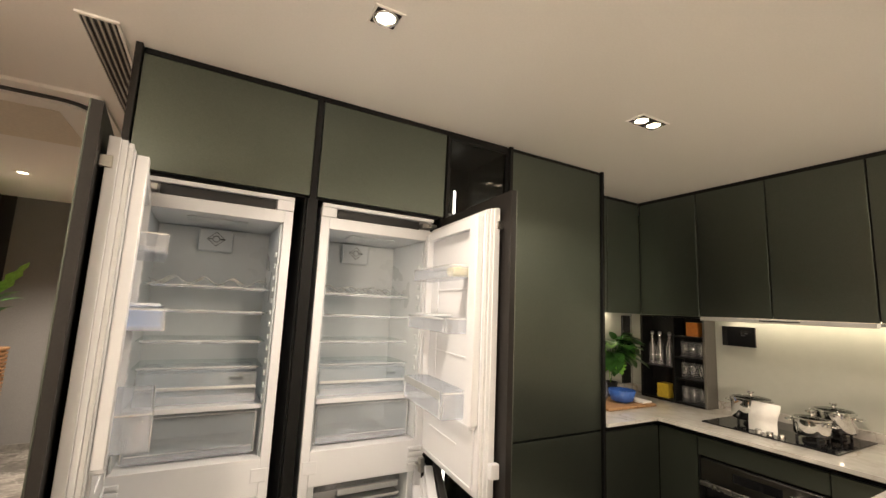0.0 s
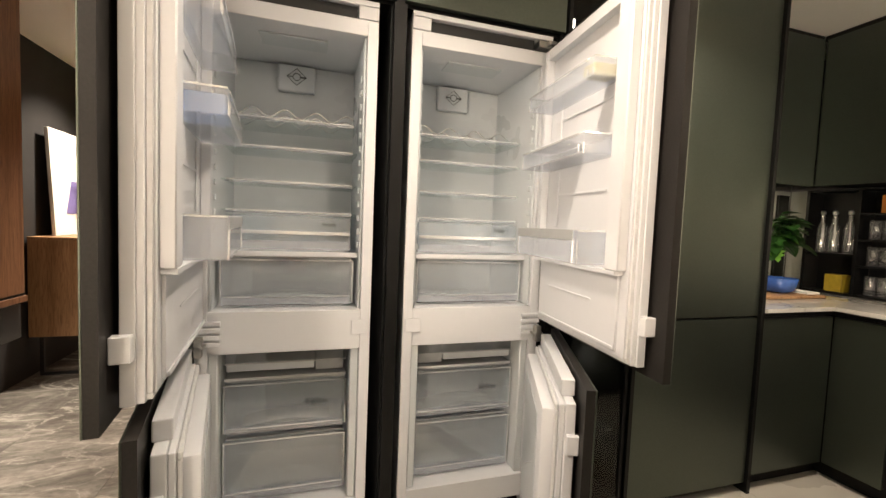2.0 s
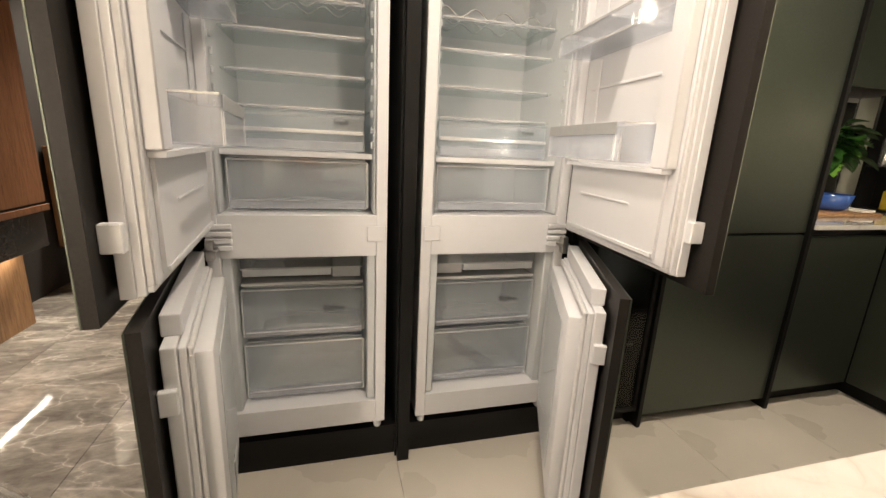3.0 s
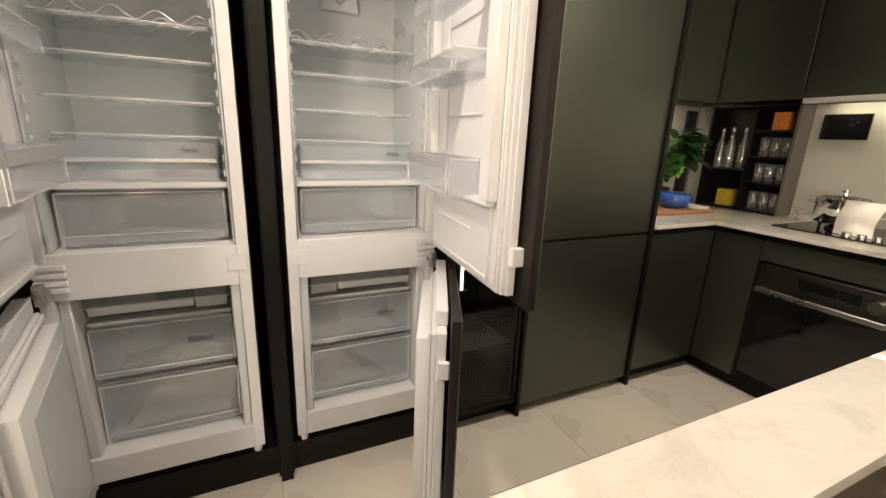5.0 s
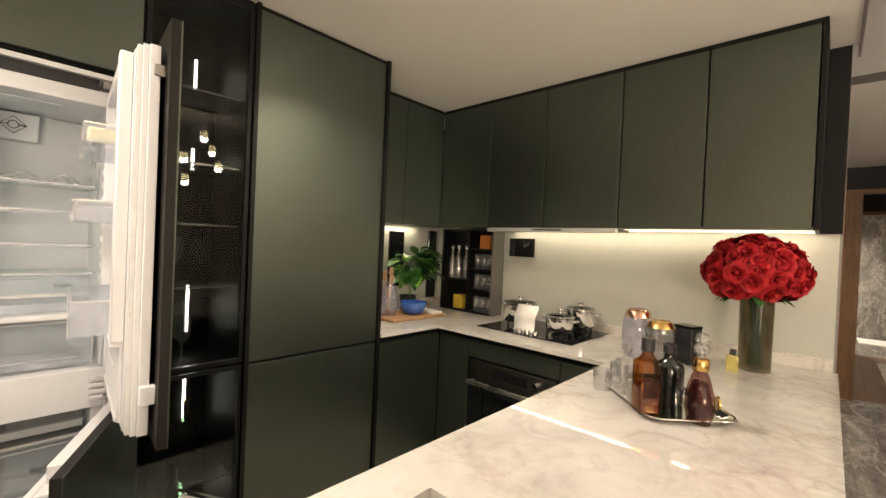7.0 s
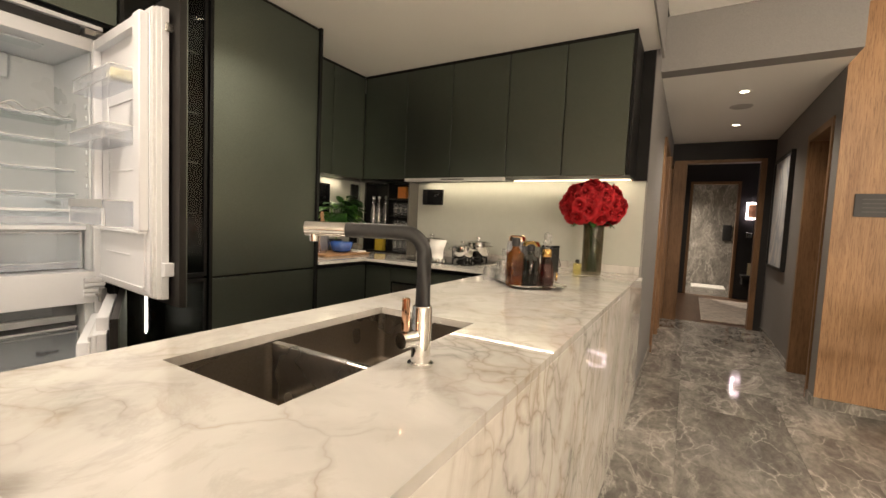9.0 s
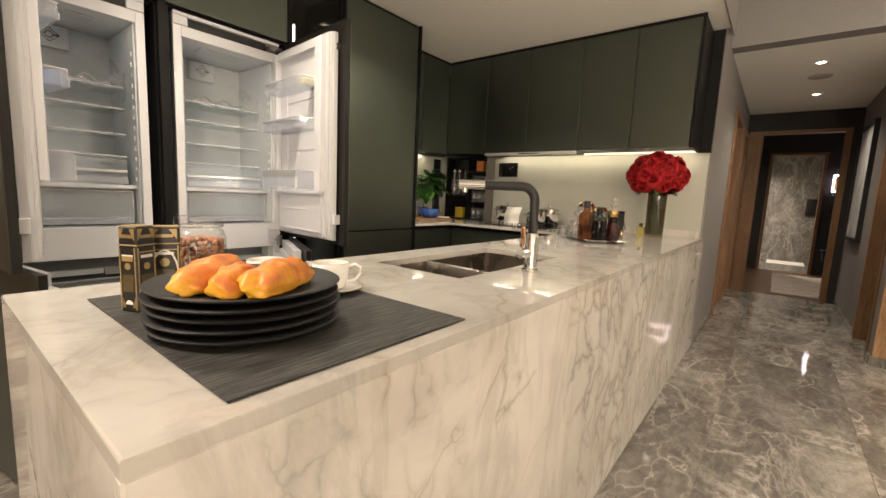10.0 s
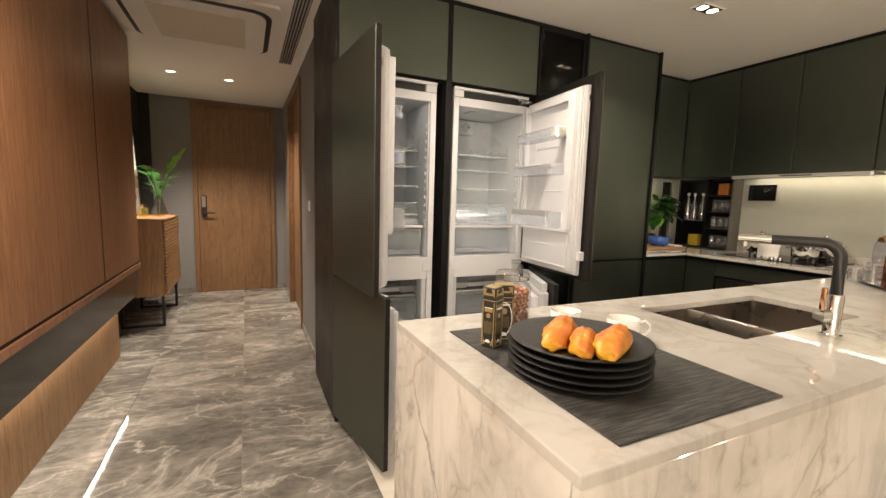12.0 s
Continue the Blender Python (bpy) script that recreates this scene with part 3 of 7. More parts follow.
    tube(bm, [c + Vector((-0.036, 0, 0)), c + Vector((-0.014, 0, 0))], 0.0016, 5)
    tube(bm, [c + Vector((0.014, 0, 0)), c + Vector((0.036, 0, 0))], 0.003, 5)
    part("airflow_mark", bm, MATBLACK, fan)
    # shelf ledges
    for side in (-1, 1):
        for k in range(13):
            z = 1.14 + 0.047 * k
            part("shelf_ledge", B([(side * 0.2255, side * 0.218, 1.960, 1.974, z, z + 0.020)], bev=0.002), LINER, f)
    for z in (1.568, 1.471, 1.354, 1.252):
        sh = part("glass_shelf", B([(-0.222, 0.222, 2.05, 2.30, z, z + 0.005)]), GLASS, f)
        # bright line in place of the highlight on the clear shelf lip
        part("front_trim_glint", B([(-0.207, 0.207, 2.044, 2.0495, z + 0.0015, z + 0.0065)], bev=0.001), TRIM_GLINT, sh)
        part("front_lip", B([(-0.207, 0.207, 2.043, 2.0495, z - 0.006, z + 0.001)], bev=0.001), BIN, sh)
    part("bottle_rack", wave_rack(X), CHROME, f, smooth=True)
    # chill zone and drawers
    part("chill_tray", open_box(bmesh.new(), cx - 0.203, cx + 0.203, 2.02, 2.30, 1.126, 1.240, 0.005), FROST, f)
    part("chill_trim", B([(-0.200, 0.200, 2.012, 2.019, 1.178, 1.190)], bev=0.002), TRIM_GLINT, f)
    part("chill_grip", B([(-0.198, 0.198, 2.004, 2.0195, 1.150, 1.156), (-0.198, 0.198, 2.002, 2.0045, 1.128, 1.156)], bev=0.001), BIN, f)
    part("chill_edge", B([(-0.190, 0.190, 2.0175, 2.0195, 1.1262, 1.1292), (-0.204, -0.2005, 2.014, 2.0195, 1.128, 1.150), (0.2005, 0.204, 2.014, 2.0195, 1.128, 1.150)]), GREYBAND_SHADE, f)
    printed("Fresh", 0.021, (cx + 0.105, 2.0182, 1.209), f)
    part("middle_shelf", B([(-0.225, 0.225, 1.985, 2.30, 1.112, 1.120), (-0.225, 0.225, 1.977, 1.985, 1.105, 1.122)], bev=0.001), WHITE, f)
    drawer(f, X, 0.208, 1.995, 0.938, 1.098, 0.03)
    flap_drawer(f, X, 0.197, 2.005, 0.690, 0.788)
    drawer(f, X, 0.196, 2.005, 0.498, 0.672, 0.02, True)
    drawer(f, X, 0.196, 2.005, 0.264, 0.474, 0.03)
    for u in (-0.245, 0.245):
        part("foot", lathe(bmesh.new(), ((0, 0), (0.012, 0), (0.014, 0.006), (0.014, 0.022), (0.008, 0.03), (0, 0.03)), (X(u), y0 + 0.02, 0.1355), 14), WHITE, f, smooth=40)
    fridge_door(f, X(0.245), s, upper, blue_bin)
    freezer_door(f, X(0.245), s, lower)


def wave_rack(X):
    bm = bmesh.new()
    for y, z in ((2.07, 1.594), (2.16, 1.594), (2.25, 1.594)):
        tube(bm, [(X(-0.21 + 0.42 * k / 40), y, z + 0.014 * math.sin(k * 2 * math.pi / 10)) for k in range(41)], 0.0026, 6)
    for u in (-0.2, 0.2):
        tube(bm, [(X(u), 2.06, 1.586), (X(u), 2.27, 1.586)], 0.0026, 6)
    return bm


def printed(text, size, at, parent, tone=None):
    """Small dark lettering on an upright front that faces the room."""
    cu = bpy.data.curves.new("print", "FONT")
    cu.body, cu.size, cu.extrude = text, size, 0.0003
    tmp = bpy.data.objects.new("print", cu)
    me = bpy.data.meshes.new_from_object(tmp)
    bpy.data.objects.remove(tmp)
    me.materials.clear()
    me.materials.append(tone or MATBLACK)
    ob = new("lettering", me)
    ob.parent = parent
    ob.matrix_basis = world_of(parent).inverted() @ pose(*at, 90)
    return ob


def drawer(f, X, w, y, z0, z1, grip, mark=False):
    """A see-through drawer: clear tub with a thick front, edge glints as bright strips, a moulded grip and a dark slot
    below.
    """
    B = lambda rows, **k: boxes(*[(X(r[0]), X(r[1]), *r[2:]) for r in rows], **k)
    d = part("drawer", open_box(bmesh.new(), X(0) - w, X(0) + w, y, 2.29, z0 + 0.004, z1, 0.005), FROST, f)
    part("front_pane", B([(-w - 0.003, w + 0.003, y - 0.006, y - 0.001, z0 + 0.004, z1 - 0.004)], bev=0.002), FROST, d)
    part("drawer_rim", B([(-w - 0.002, w + 0.002, y - 0.009, y - 0.0062, z1 - 0.008, z1 - 0.004), (-w + 0.004, w - 0.004, y + 0.006, y + 0.022, z1 + 0.0003, z1 + 0.003)], bev=0.0008), TRIM_GLINT, d)
    for u in (-w - 0.003, w - 0.001):
        part("drawer_edge", B([(u, u + 0.004, y - 0.009, y - 0.0062, z0 + 0.006, z1 - 0.0085)]), TRIM_GLINT, d)
        # grey strip in place of the shade beside the drawer front
        part("edge_shadow", B([(u - 0.003 if u < 0 else u + 0.0045, u - 0.0003 if u < 0 else u + 0.0075, y - 0.004, y + 0.01, z0 + 0.006, z1 - 0.01)]), GREYBAND_SHADE, d)
    part("drawer_slot", B([(-w + 0.004, w - 0.004, y - 0.002, y + 0.010, z0, z0 + 0.0035)]), MATBLACK, d)
    g = part("grip", B([(-w + 0.006, w - 0.006, y - 0.014, y - 0.0065, z0 + grip, z0 + grip + 0.003), (-w + 0.006, w - 0.006, y - 0.016, y - 0.014, z0 + 0.004, z0 + grip + 0.003)], bev=0.0008), BIN, d)
    part("grip_line", B([(-w + 0.008, w - 0.008, y - 0.0168, y - 0.0162, z0 + grip, z0 + grip + 0.003)]), TRIM_GLINT, g)
    # the moulded floor of the tub, bowed up at its front
    bm = bmesh.new()
    rows = [[bm.verts.new((X(-w * 0.75 + w * 1.5 * i / 12), yy, z0 + zz + 0.022 * math.sin(math.pi * i / 12))) for i in range(13)] for yy, zz in ((y + 0.02, 0.008), (y + 0.05, 0.012), (y + 0.12, 0.009))]
    for r0, r1 in zip(rows, rows[1:]):
        for i in range(12):
            bm.faces.new((r0[i], r0[i + 1], r1[i + 1], r1[i]))
    part("tub_floor", bm, GREYBAND_SHADE, d, "grey moulded drawer floor", smooth=True)
    if mark:
        printed("BigBox", 0.027, (X(0) + 0.060, y - 0.0066, z0 + 0.088), d)


def flap_drawer(f, X, w, y, z0, z1):
    """The shallow top compartment of the freezer: a smoky flap over a pale rail."""
    B = lambda rows, **k: boxes(*[(X(r[0]), X(r[1]), *r[2:]) for r in rows], **k)
    d = part("freezer_flap", B([(-w, w, y, y + 0.004, z0 + 0.048, z1)], bev=0.001), FLAP, f, "smoky clear flap")
    part("flap_line", B([(-w, w, y - 0.003, y - 0.0005, z0 + 0.046, z0 + 0.050)]), TRIM_GLINT, d)
    part("pale_rail", B([(-w * 0.45, w - 0.004, y + 0.004, y + 0.03, z0 + 0.020, z0 + 0.044)], bev=0.002), LINER, d)
    part("ice_shelf", B([(-w, w, y + 0.002, 2.29, z0 - 0.006, z0 - 0.001), (-w, w, y - 0.004, y + 0.0015, z0 - 0.010, z0)], bev=0.0008), TRIM_GLINT, d)
    # grey block that imitates the shade left of the pale rail
    part("rail_shadow", B([(-w * 0.95, -w * 0.48, y + 0.006, y + 0.02, z0 + 0.012, z1 - 0.004)]), GREYBAND_SHADE, d)


def door_frame_of(hx, s, degrees):
    """The door's own frame: first axis away from the hinge, second outwards, third up."""
    t = radians(degrees)
    a, b = Vector((-s * math.cos(t), -math.sin(t), 0)), Vector((s * math.sin(t), -math.cos(t), 0))
    m = Matrix(((a.x, b.x, 0, hx), (a.y, b.y, 0, 1.90), (0, 0, 1, 0), (0, 0, 0, 1)))
    return m


def fridge_door(f, hx, s, degrees, blue_bin):
    M = door_frame_of(hx, s, degrees)

    def P(name, bm, material, parent, label="", smooth=None):
        bm.transform(M)
        return part(name, bm, material, parent, label, smooth)
    d = P("fridge_door", boxes((0.0, 0.548, 0.026, 0.050, 0.884, 1.900), (0.003, 0.545, 0.012, 0.0259, 0.887, 1.897), bev=0.0018, seg=2), WHITE, f, "open white inner fridge door")
    P("facing_panel", boxes((-0.02, 0.602, 0.0842, 0.088, 0.858, 1.960), bev=0.0008), GREEN, d, "green-grey cabinet front")
    P("panel_back", boxes((-0.0195, 0.6015, 0.062, 0.084, 0.8585, 1.9595)), DARKBROWN, d)
    P("seal", boxes((0.012, 0.540, 0.001, 0.0118, 0.892, 0.904), (0.012, 0.540, 0.001, 0.0118, 1.878, 1.893), (0.012, 0.028, 0.001, 0.0118, 0.904, 1.878), (0.522, 0.540, 0.001, 0.0118, 0.904, 1.878), bev=0.0012), RUBBER, d)
    P("door_lining", boxes((0.030, 0.534, -0.004, 0.0008, 0.902, 1.880), bev=0.001), WHITE, d, smooth=40)
    for nm, r in (("bin_column", (0.034, 0.058, -0.033, -0.0042, 1.130, 1.866)), ("bin_column", (0.467, 0.526, -0.033, -0.0041, 1.130, 1.872)), ("top_ledge", (0.0585, 0.4665, -0.030, -0.0042, 1.830, 1.866)), ("lower_step", (0.045, 0.503, -0.012, -0.0042, 0.915, 1.12)), ("shelf_ridge", (0.034, 0.513, -0.033, -0.0042, 1.118, 1.1295)), ("rear_strip", (0.115, 0.140, -0.010, -0.0042, 1.24, 1.43)), ("rear_strip", (0.115, 0.140, -0.010, -0.0042, 1.51, 1.64)), ("foot_ledge", (0.05, 0.50, -0.018, -0.0125, 0.918, 0.928)), ("moulded_line", (0.12, 0.38, -0.0155, -0.0125, 1.03, 1.036)), ("moulded_line", (0.10, 0.42, -0.008, -0.0042, 1.345, 1.352)), ("moulded_line", (0.10, 0.42, -0.008, -0.0042, 1.60, 1.607))):
        P(nm, boxes(r, bev=0.003 if r[1] - r[0] < 0.2 and r[5] - r[4] > 0.1 else 0.001), WHITE, d, smooth=40)
    P("clip", boxes((0.545, 0.566, 0.028, 0.0615, 0.968, 1.017), bev=0.002), WHITE, d)
    P("clip", boxes((0.549, 0.556, 0.035, 0.0615, 1.82, 1.85), bev=0.002), STEEL, d)
    for i, (z, h, deep) in enumerate(((1.640, 0.050, 0.095), (1.437, 0.055, 0.11), (1.140, 0.092, 0.112))):
        b = P("door_bin", open_box(bmesh.new(), 0.060, 0.462, -deep, -0.006, z, z + h, 0.005), BIN, d)
        P("bin_trim", boxes((0.059, 0.440, -deep - 0.003, -deep - 0.0005, z + h - 0.006 if i < 2 else z + h - 0.028, z + h + 0.001), bev=0.001), TRIM_GLINT if i < 2 else GREYBAND_SHADE, b)
        P("bin_rim", boxes((0.4635, 0.4655, -deep, -0.008, z + h - 0.003, z + h + 0.001)), TRIM_GLINT, b)
        # bright bars put highlights on the corners of the clear bin
        for u in (0.058, 0.436, 0.4615):
            P("bin_edge", boxes((u, u + 0.0035, -deep - 0.0025, -deep - 0.0004, z, z + h - 0.029)), TRIM_GLINT, b)
        P("bin_foot", boxes((0.062, 0.460, -deep - 0.002, -deep - 0.0004, z, z + 0.003)), TRIM_GLINT, b)
        if i == 1:
            P("bin_lid", boxes((0.10, 0.30, -deep + 0.012, -0.01, z + h + 0.002, z + h + 0.010), bev=0.003), WHITE, b)
            if blue_bin:
                P("blue_insert", boxes((0.30, 0.424, -deep + 0.006, -0.012, z + 0.006, z + h - 0.004), bev=0.003), BLUEPAD, b, "pale blue insert")
        if i == 0 and not blue_bin:
            P("yellow_insert", boxes((0.395, 0.450, -deep + 0.007, -0.012, z + 0.008, z + h - 0.008), bev=0.006), YELLOWPAD, b, "pale yellow insert")


def freezer_door(f, hx, s, degrees):
    M = door_frame_of(hx, s, degrees)

    def P(name, bm, material, parent, label="", smooth=None):
        bm.transform(M)
        return part(name, bm, material, parent, label, smooth)
    d = P("freezer_door", boxes((0.0, 0.548, 0.026, 0.052, 0.160, 0.790), (0.004, 0.542, 0.012, 0.0256, 0.165, 0.785), (0.02, 0.50, 0.020, 0.056, 0.7905, 0.835), bev=0.003, seg=2), WHITE, f, "open white inner freezer door")
    P("facing_panel", boxes((-0.02, 0.600, 0.0842, 0.088, 0.050, 0.848), bev=0.0008), GREEN, d, "green-grey cabinet front")
    P("panel_back", boxes((-0.0195, 0.5995, 0.062, 0.084, 0.0505, 0.8475)), DARKBROWN, d)
    P("seal", boxes((0.012, 0.535, 0.002, 0.0115, 0.172, 0.188), (0.012, 0.535, 0.002, 0.0115, 0.764, 0.782), (0.012, 0.028, 0.002, 0.0115, 0.188, 0.764), (0.519, 0.535, 0.002, 0.0115, 0.188, 0.764), bev=0.003), RUBBER, d)
    P("door_lining", boxes((0.032, 0.515, -0.030, 0.0114, 0.192, 0.760), bev=0.008, seg=2), WHITE, d, smooth=40)
    P("recess", boxes((0.085, 0.44, -0.0325, -0.0305, 0.25, 0.71)), LINER, d)
    for z in (0.20, 0.66):
        P("clip", boxes((0.545, 0.560, 0.030, 0.0615, z, z + 0.05), bev=0.002), WHITE, d)
    bm = bmesh.new()
    tube(bm, [(0.16, -0.0335, 0.40), (0.42, -0.0335, 0.56)], 0.0022, 5)
    tube(bm, [(0.12, -0.0335, 0.27), (0.34, -0.0335, 0.36)], 0.0022, 5)
    P("moulded_line", bm, WHITE, d)


tall_run()
fridge(0.135, -1, 85.0, 80.0, "open white integrated fridge-freezer with empty shelves beside the hall", True)
fridge(0.79, 1, 85.0, 66.0, "open white integrated fridge-freezer with empty shelves beside the glass cabinet", False)


def base_run():
    b = thing("corner_base_unit", "dark green-grey base cupboard below the back counter", "cabinet", (2.48, 2.2, 0))
    part("carcass", boxes((2.244, 2.72, 1.925, 2.60, 0.10, 0.85)), BLACK, b)
    part("door", boxes((2.246, 2.735, 1.902, 1.924, 0.085, 0.845), bev=0.0015), GREEN, b)
    part("plinth", boxes((2.244, 2.80, 1.96, 1.98, 0.0, 0.09)), BLACK, b)
    c = thing("corner_filler_unit", "narrow dark green-grey cupboard front in the kitchen corner", "cabinet", (3.0, 1.75, 0))
    part("carcass", boxes((2.765, 3.42, 1.66, 2.60, 0.10, 0.85)), BLACK, c)
    part("door", boxes((2.742, 2.764, 1.662, 1.900, 0.085, 0.845), bev=0.0015), GREEN, c)
    part("plinth", boxes((2.80, 2.815, 1.655, 1.96, 0.0, 0.09)), BLACK, c)
    o = thing("oven", "built-in black glass oven with steel handle and dial", "oven", (3.05, 1.33, 0.1))
    part("housing", boxes((2.765, 3.40, 1.06, 1.655, 0.10, 0.735)), BLACK, o)
    part("glass_front", boxes((2.738, 2.764, 1.075, 1.64, 0.13, 0.60), bev=0.002), GLOSSBLACK, o, "black mirror glass door")
    panel = part("control_panel", boxes((2.738, 2.764, 1.075, 1.64, 0.605, 0.730), bev=0.002), OVENSTEEL, o, "dark steel control strip")
    part("display", boxes((2.7355, 2.7375, 1.24, 1.47, 0.655, 0.70)), GLOSSBLACK, panel)
    part("dial", tube(bmesh.new(), [(2.7375, 1.185, 0.672), (2.712, 1.185, 0.672)], 0.026, 24), CHROME, panel, smooth=40)
    h = part("handle", boxes((2.690, 2.708, 1.095, 1.625, 0.597, 0.622), bev=0.003), STEEL, o)
    for y in (1.115, 1.605):
        part("handle_post", boxes((2.7085, 2.7375, y - 0.009, y + 0.009, 0.600, 0.618)), STEEL, h)
    p = thing("oven_top_drawer", "dark green-grey drawer front above the oven", "drawer", (3.05, 1.33, 0.74))
    part("front", boxes((2.742, 2.764, 1.052, 1.657, 0.745, 0.845), bev=0.0015), GREEN, p)
    part("carcass", boxes((2.765, 3.40, 1.06, 1.655, 0.74, 0.85)), BLACK, p)
    part("side_filler", boxes((2.745, 2.764, 1.052, 1.072, 0.10, 0.742)), BLACK, p)
    part("side_filler", boxes((2.745, 2.764, 1.643, 1.657, 0.10, 0.742)), BLACK, p)
    n = thing("narrow_base_unit", "narrow dark green-grey base cupboard beside the peninsula", "cabinet", (3.05, 0.93, 0))
    part("carcass", boxes((2.765, 3.42, 0.80, 1.05, 0.10, 0.85)), BLACK, n)
    part("door", boxes((2.742, 2.764, 0.802, 1.048, 0.085, 0.845), bev=0.0015), GREEN, n)
    part("plinth", boxes((2.80, 2.815, 0.80, 1.655, 0.0, 0.09)), BLACK, n)
    top = thing("worktop", "cream veined stone counter along the back and hob wall", "countertop", (3.0, 1.6, 0.86))
    part("slab", boxes((2.243, 3.425, 1.882, 2.605, 0.880, 0.90), (2.705, 3.425, 0.801, 1.882, 0.880, 0.90)), STONETOP_DIM, top)
    part("support_rail", boxes((2.245, 3.40, 1.93, 2.60, 0.8505, 0.8795), (2.77, 3.40, 0.81, 1.9295, 0.8505, 0.8795)), BLACK, top)
    part("upstand", boxes((3.405, 3.425, 0.03, 2.60, 0.9005, 0.955), (2.243, 3.404, 2.585, 2.605, 0.9005, 0.955)), STONE, top)
    structure("splashback", boxes((3.425, 3.449, 0.03, 2.60, 0.9005, 1.56), (2.243, 3.424, 2.606, 2.619, 0.9005, 1.56)), SPLASH, "pale grey-green glass splashback above the counter", "splashback")


base_run()


def wall_cupboards():
    ys = (0.117, 0.517, 0.917, 1.376, 1.80, 2.245)
    for i, (a, b) in enumerate(zip(ys, ys[1:])):
        u = thing("wall_cupboard", "green-grey lacquered wall cupboard with black seams", "cabinet", (3.25, (a + b) / 2, 1.56), group="wall cupboards")
        part("carcass", boxes((3.087, 3.445, a + 0.001, b - 0.001, 1.560, 2.40)), BLACK, u)
        part("door", boxes((3.064, 3.086, a + 0.0045, b - 0.0045, 1.548, 2.402), bev=0.0008), GREEN, u)
    single("cupboard_end_panel", boxes((3.062, 3.448, 0.098, 0.116, 1.546, 2.41), bev=0.001), BLACK, "black end panel of the wall cupboards", "panel")
    single("cupboard_wall_panel", boxes((3.40, 3.449, 0.022, 0.097, 1.546, 2.41), bev=0.001), BLACK, "black filler panel at the end of the wall cupboards", "panel")
    for a, b in ((2.244, 2.690), (2.690, 3.062)):
        u = thing("wall_cupboard", "green-grey lacquered wall cupboard in the dark corner", "cabinet", ((a + b) / 2, 2.43, 1.56), group="wall cupboards")
        part("carcass", boxes((a + 0.001, b - 0.001, 2.267, 2.605, 1.56, 2.40)), BLACK, u)
        part("door", boxes((a + 0.0045, b - 0.0045, 2.245, 2.266, 1.548, 2.402), bev=0.0008), GREEN, u)
    single("cupboard_top_filler", boxes((3.075, 3.095, 0.10, 2.26, 2.403, CZ - 0.001), (2.244, 3.07, 2.26, 2.28, 2.403, CZ - 0.001)), BLACK, "black shadow strip between cupboards and ceiling", "panel")
    hood = thing("cooker_hood", "slim steel built-in cooker hood below the cupboards", "hood", (3.25, 1.36, 1.52))
    part("body", boxes((3.10, 3.27, 0.925, 1.79, 1.532, 1.547), bev=0.001), MATBLACK, hood)
    part("front_edge", boxes((3.050, 3.099, 0.925, 1.79, 1.522, 1.547), bev=0.002), PALESTEEL, hood)
    strip = thing("counter_light_strip", "glowing slim light strip below the wall cupboards", "light strip", (3.395, 0.95, 1.54))
    part("diffuser", boxes((3.395, 3.412, 0.11, 1.79, 1.5475, 1.5595), bev=0.002), glow("counter_led_glow", (1.0, 0.84, 0.60), 1.1), strip, "glowing diffuser")
    part("switch_strip", boxes((3.0485, 3.0495, 1.24, 1.44, 1.531, 1.538)), MATBLACK, hood)


wall_cupboards()

# ---- peninsula ----
SX0, SX1, SXM, SY0, SY1 = 0.685, 1.395, 0.955, 0.298, 0.660


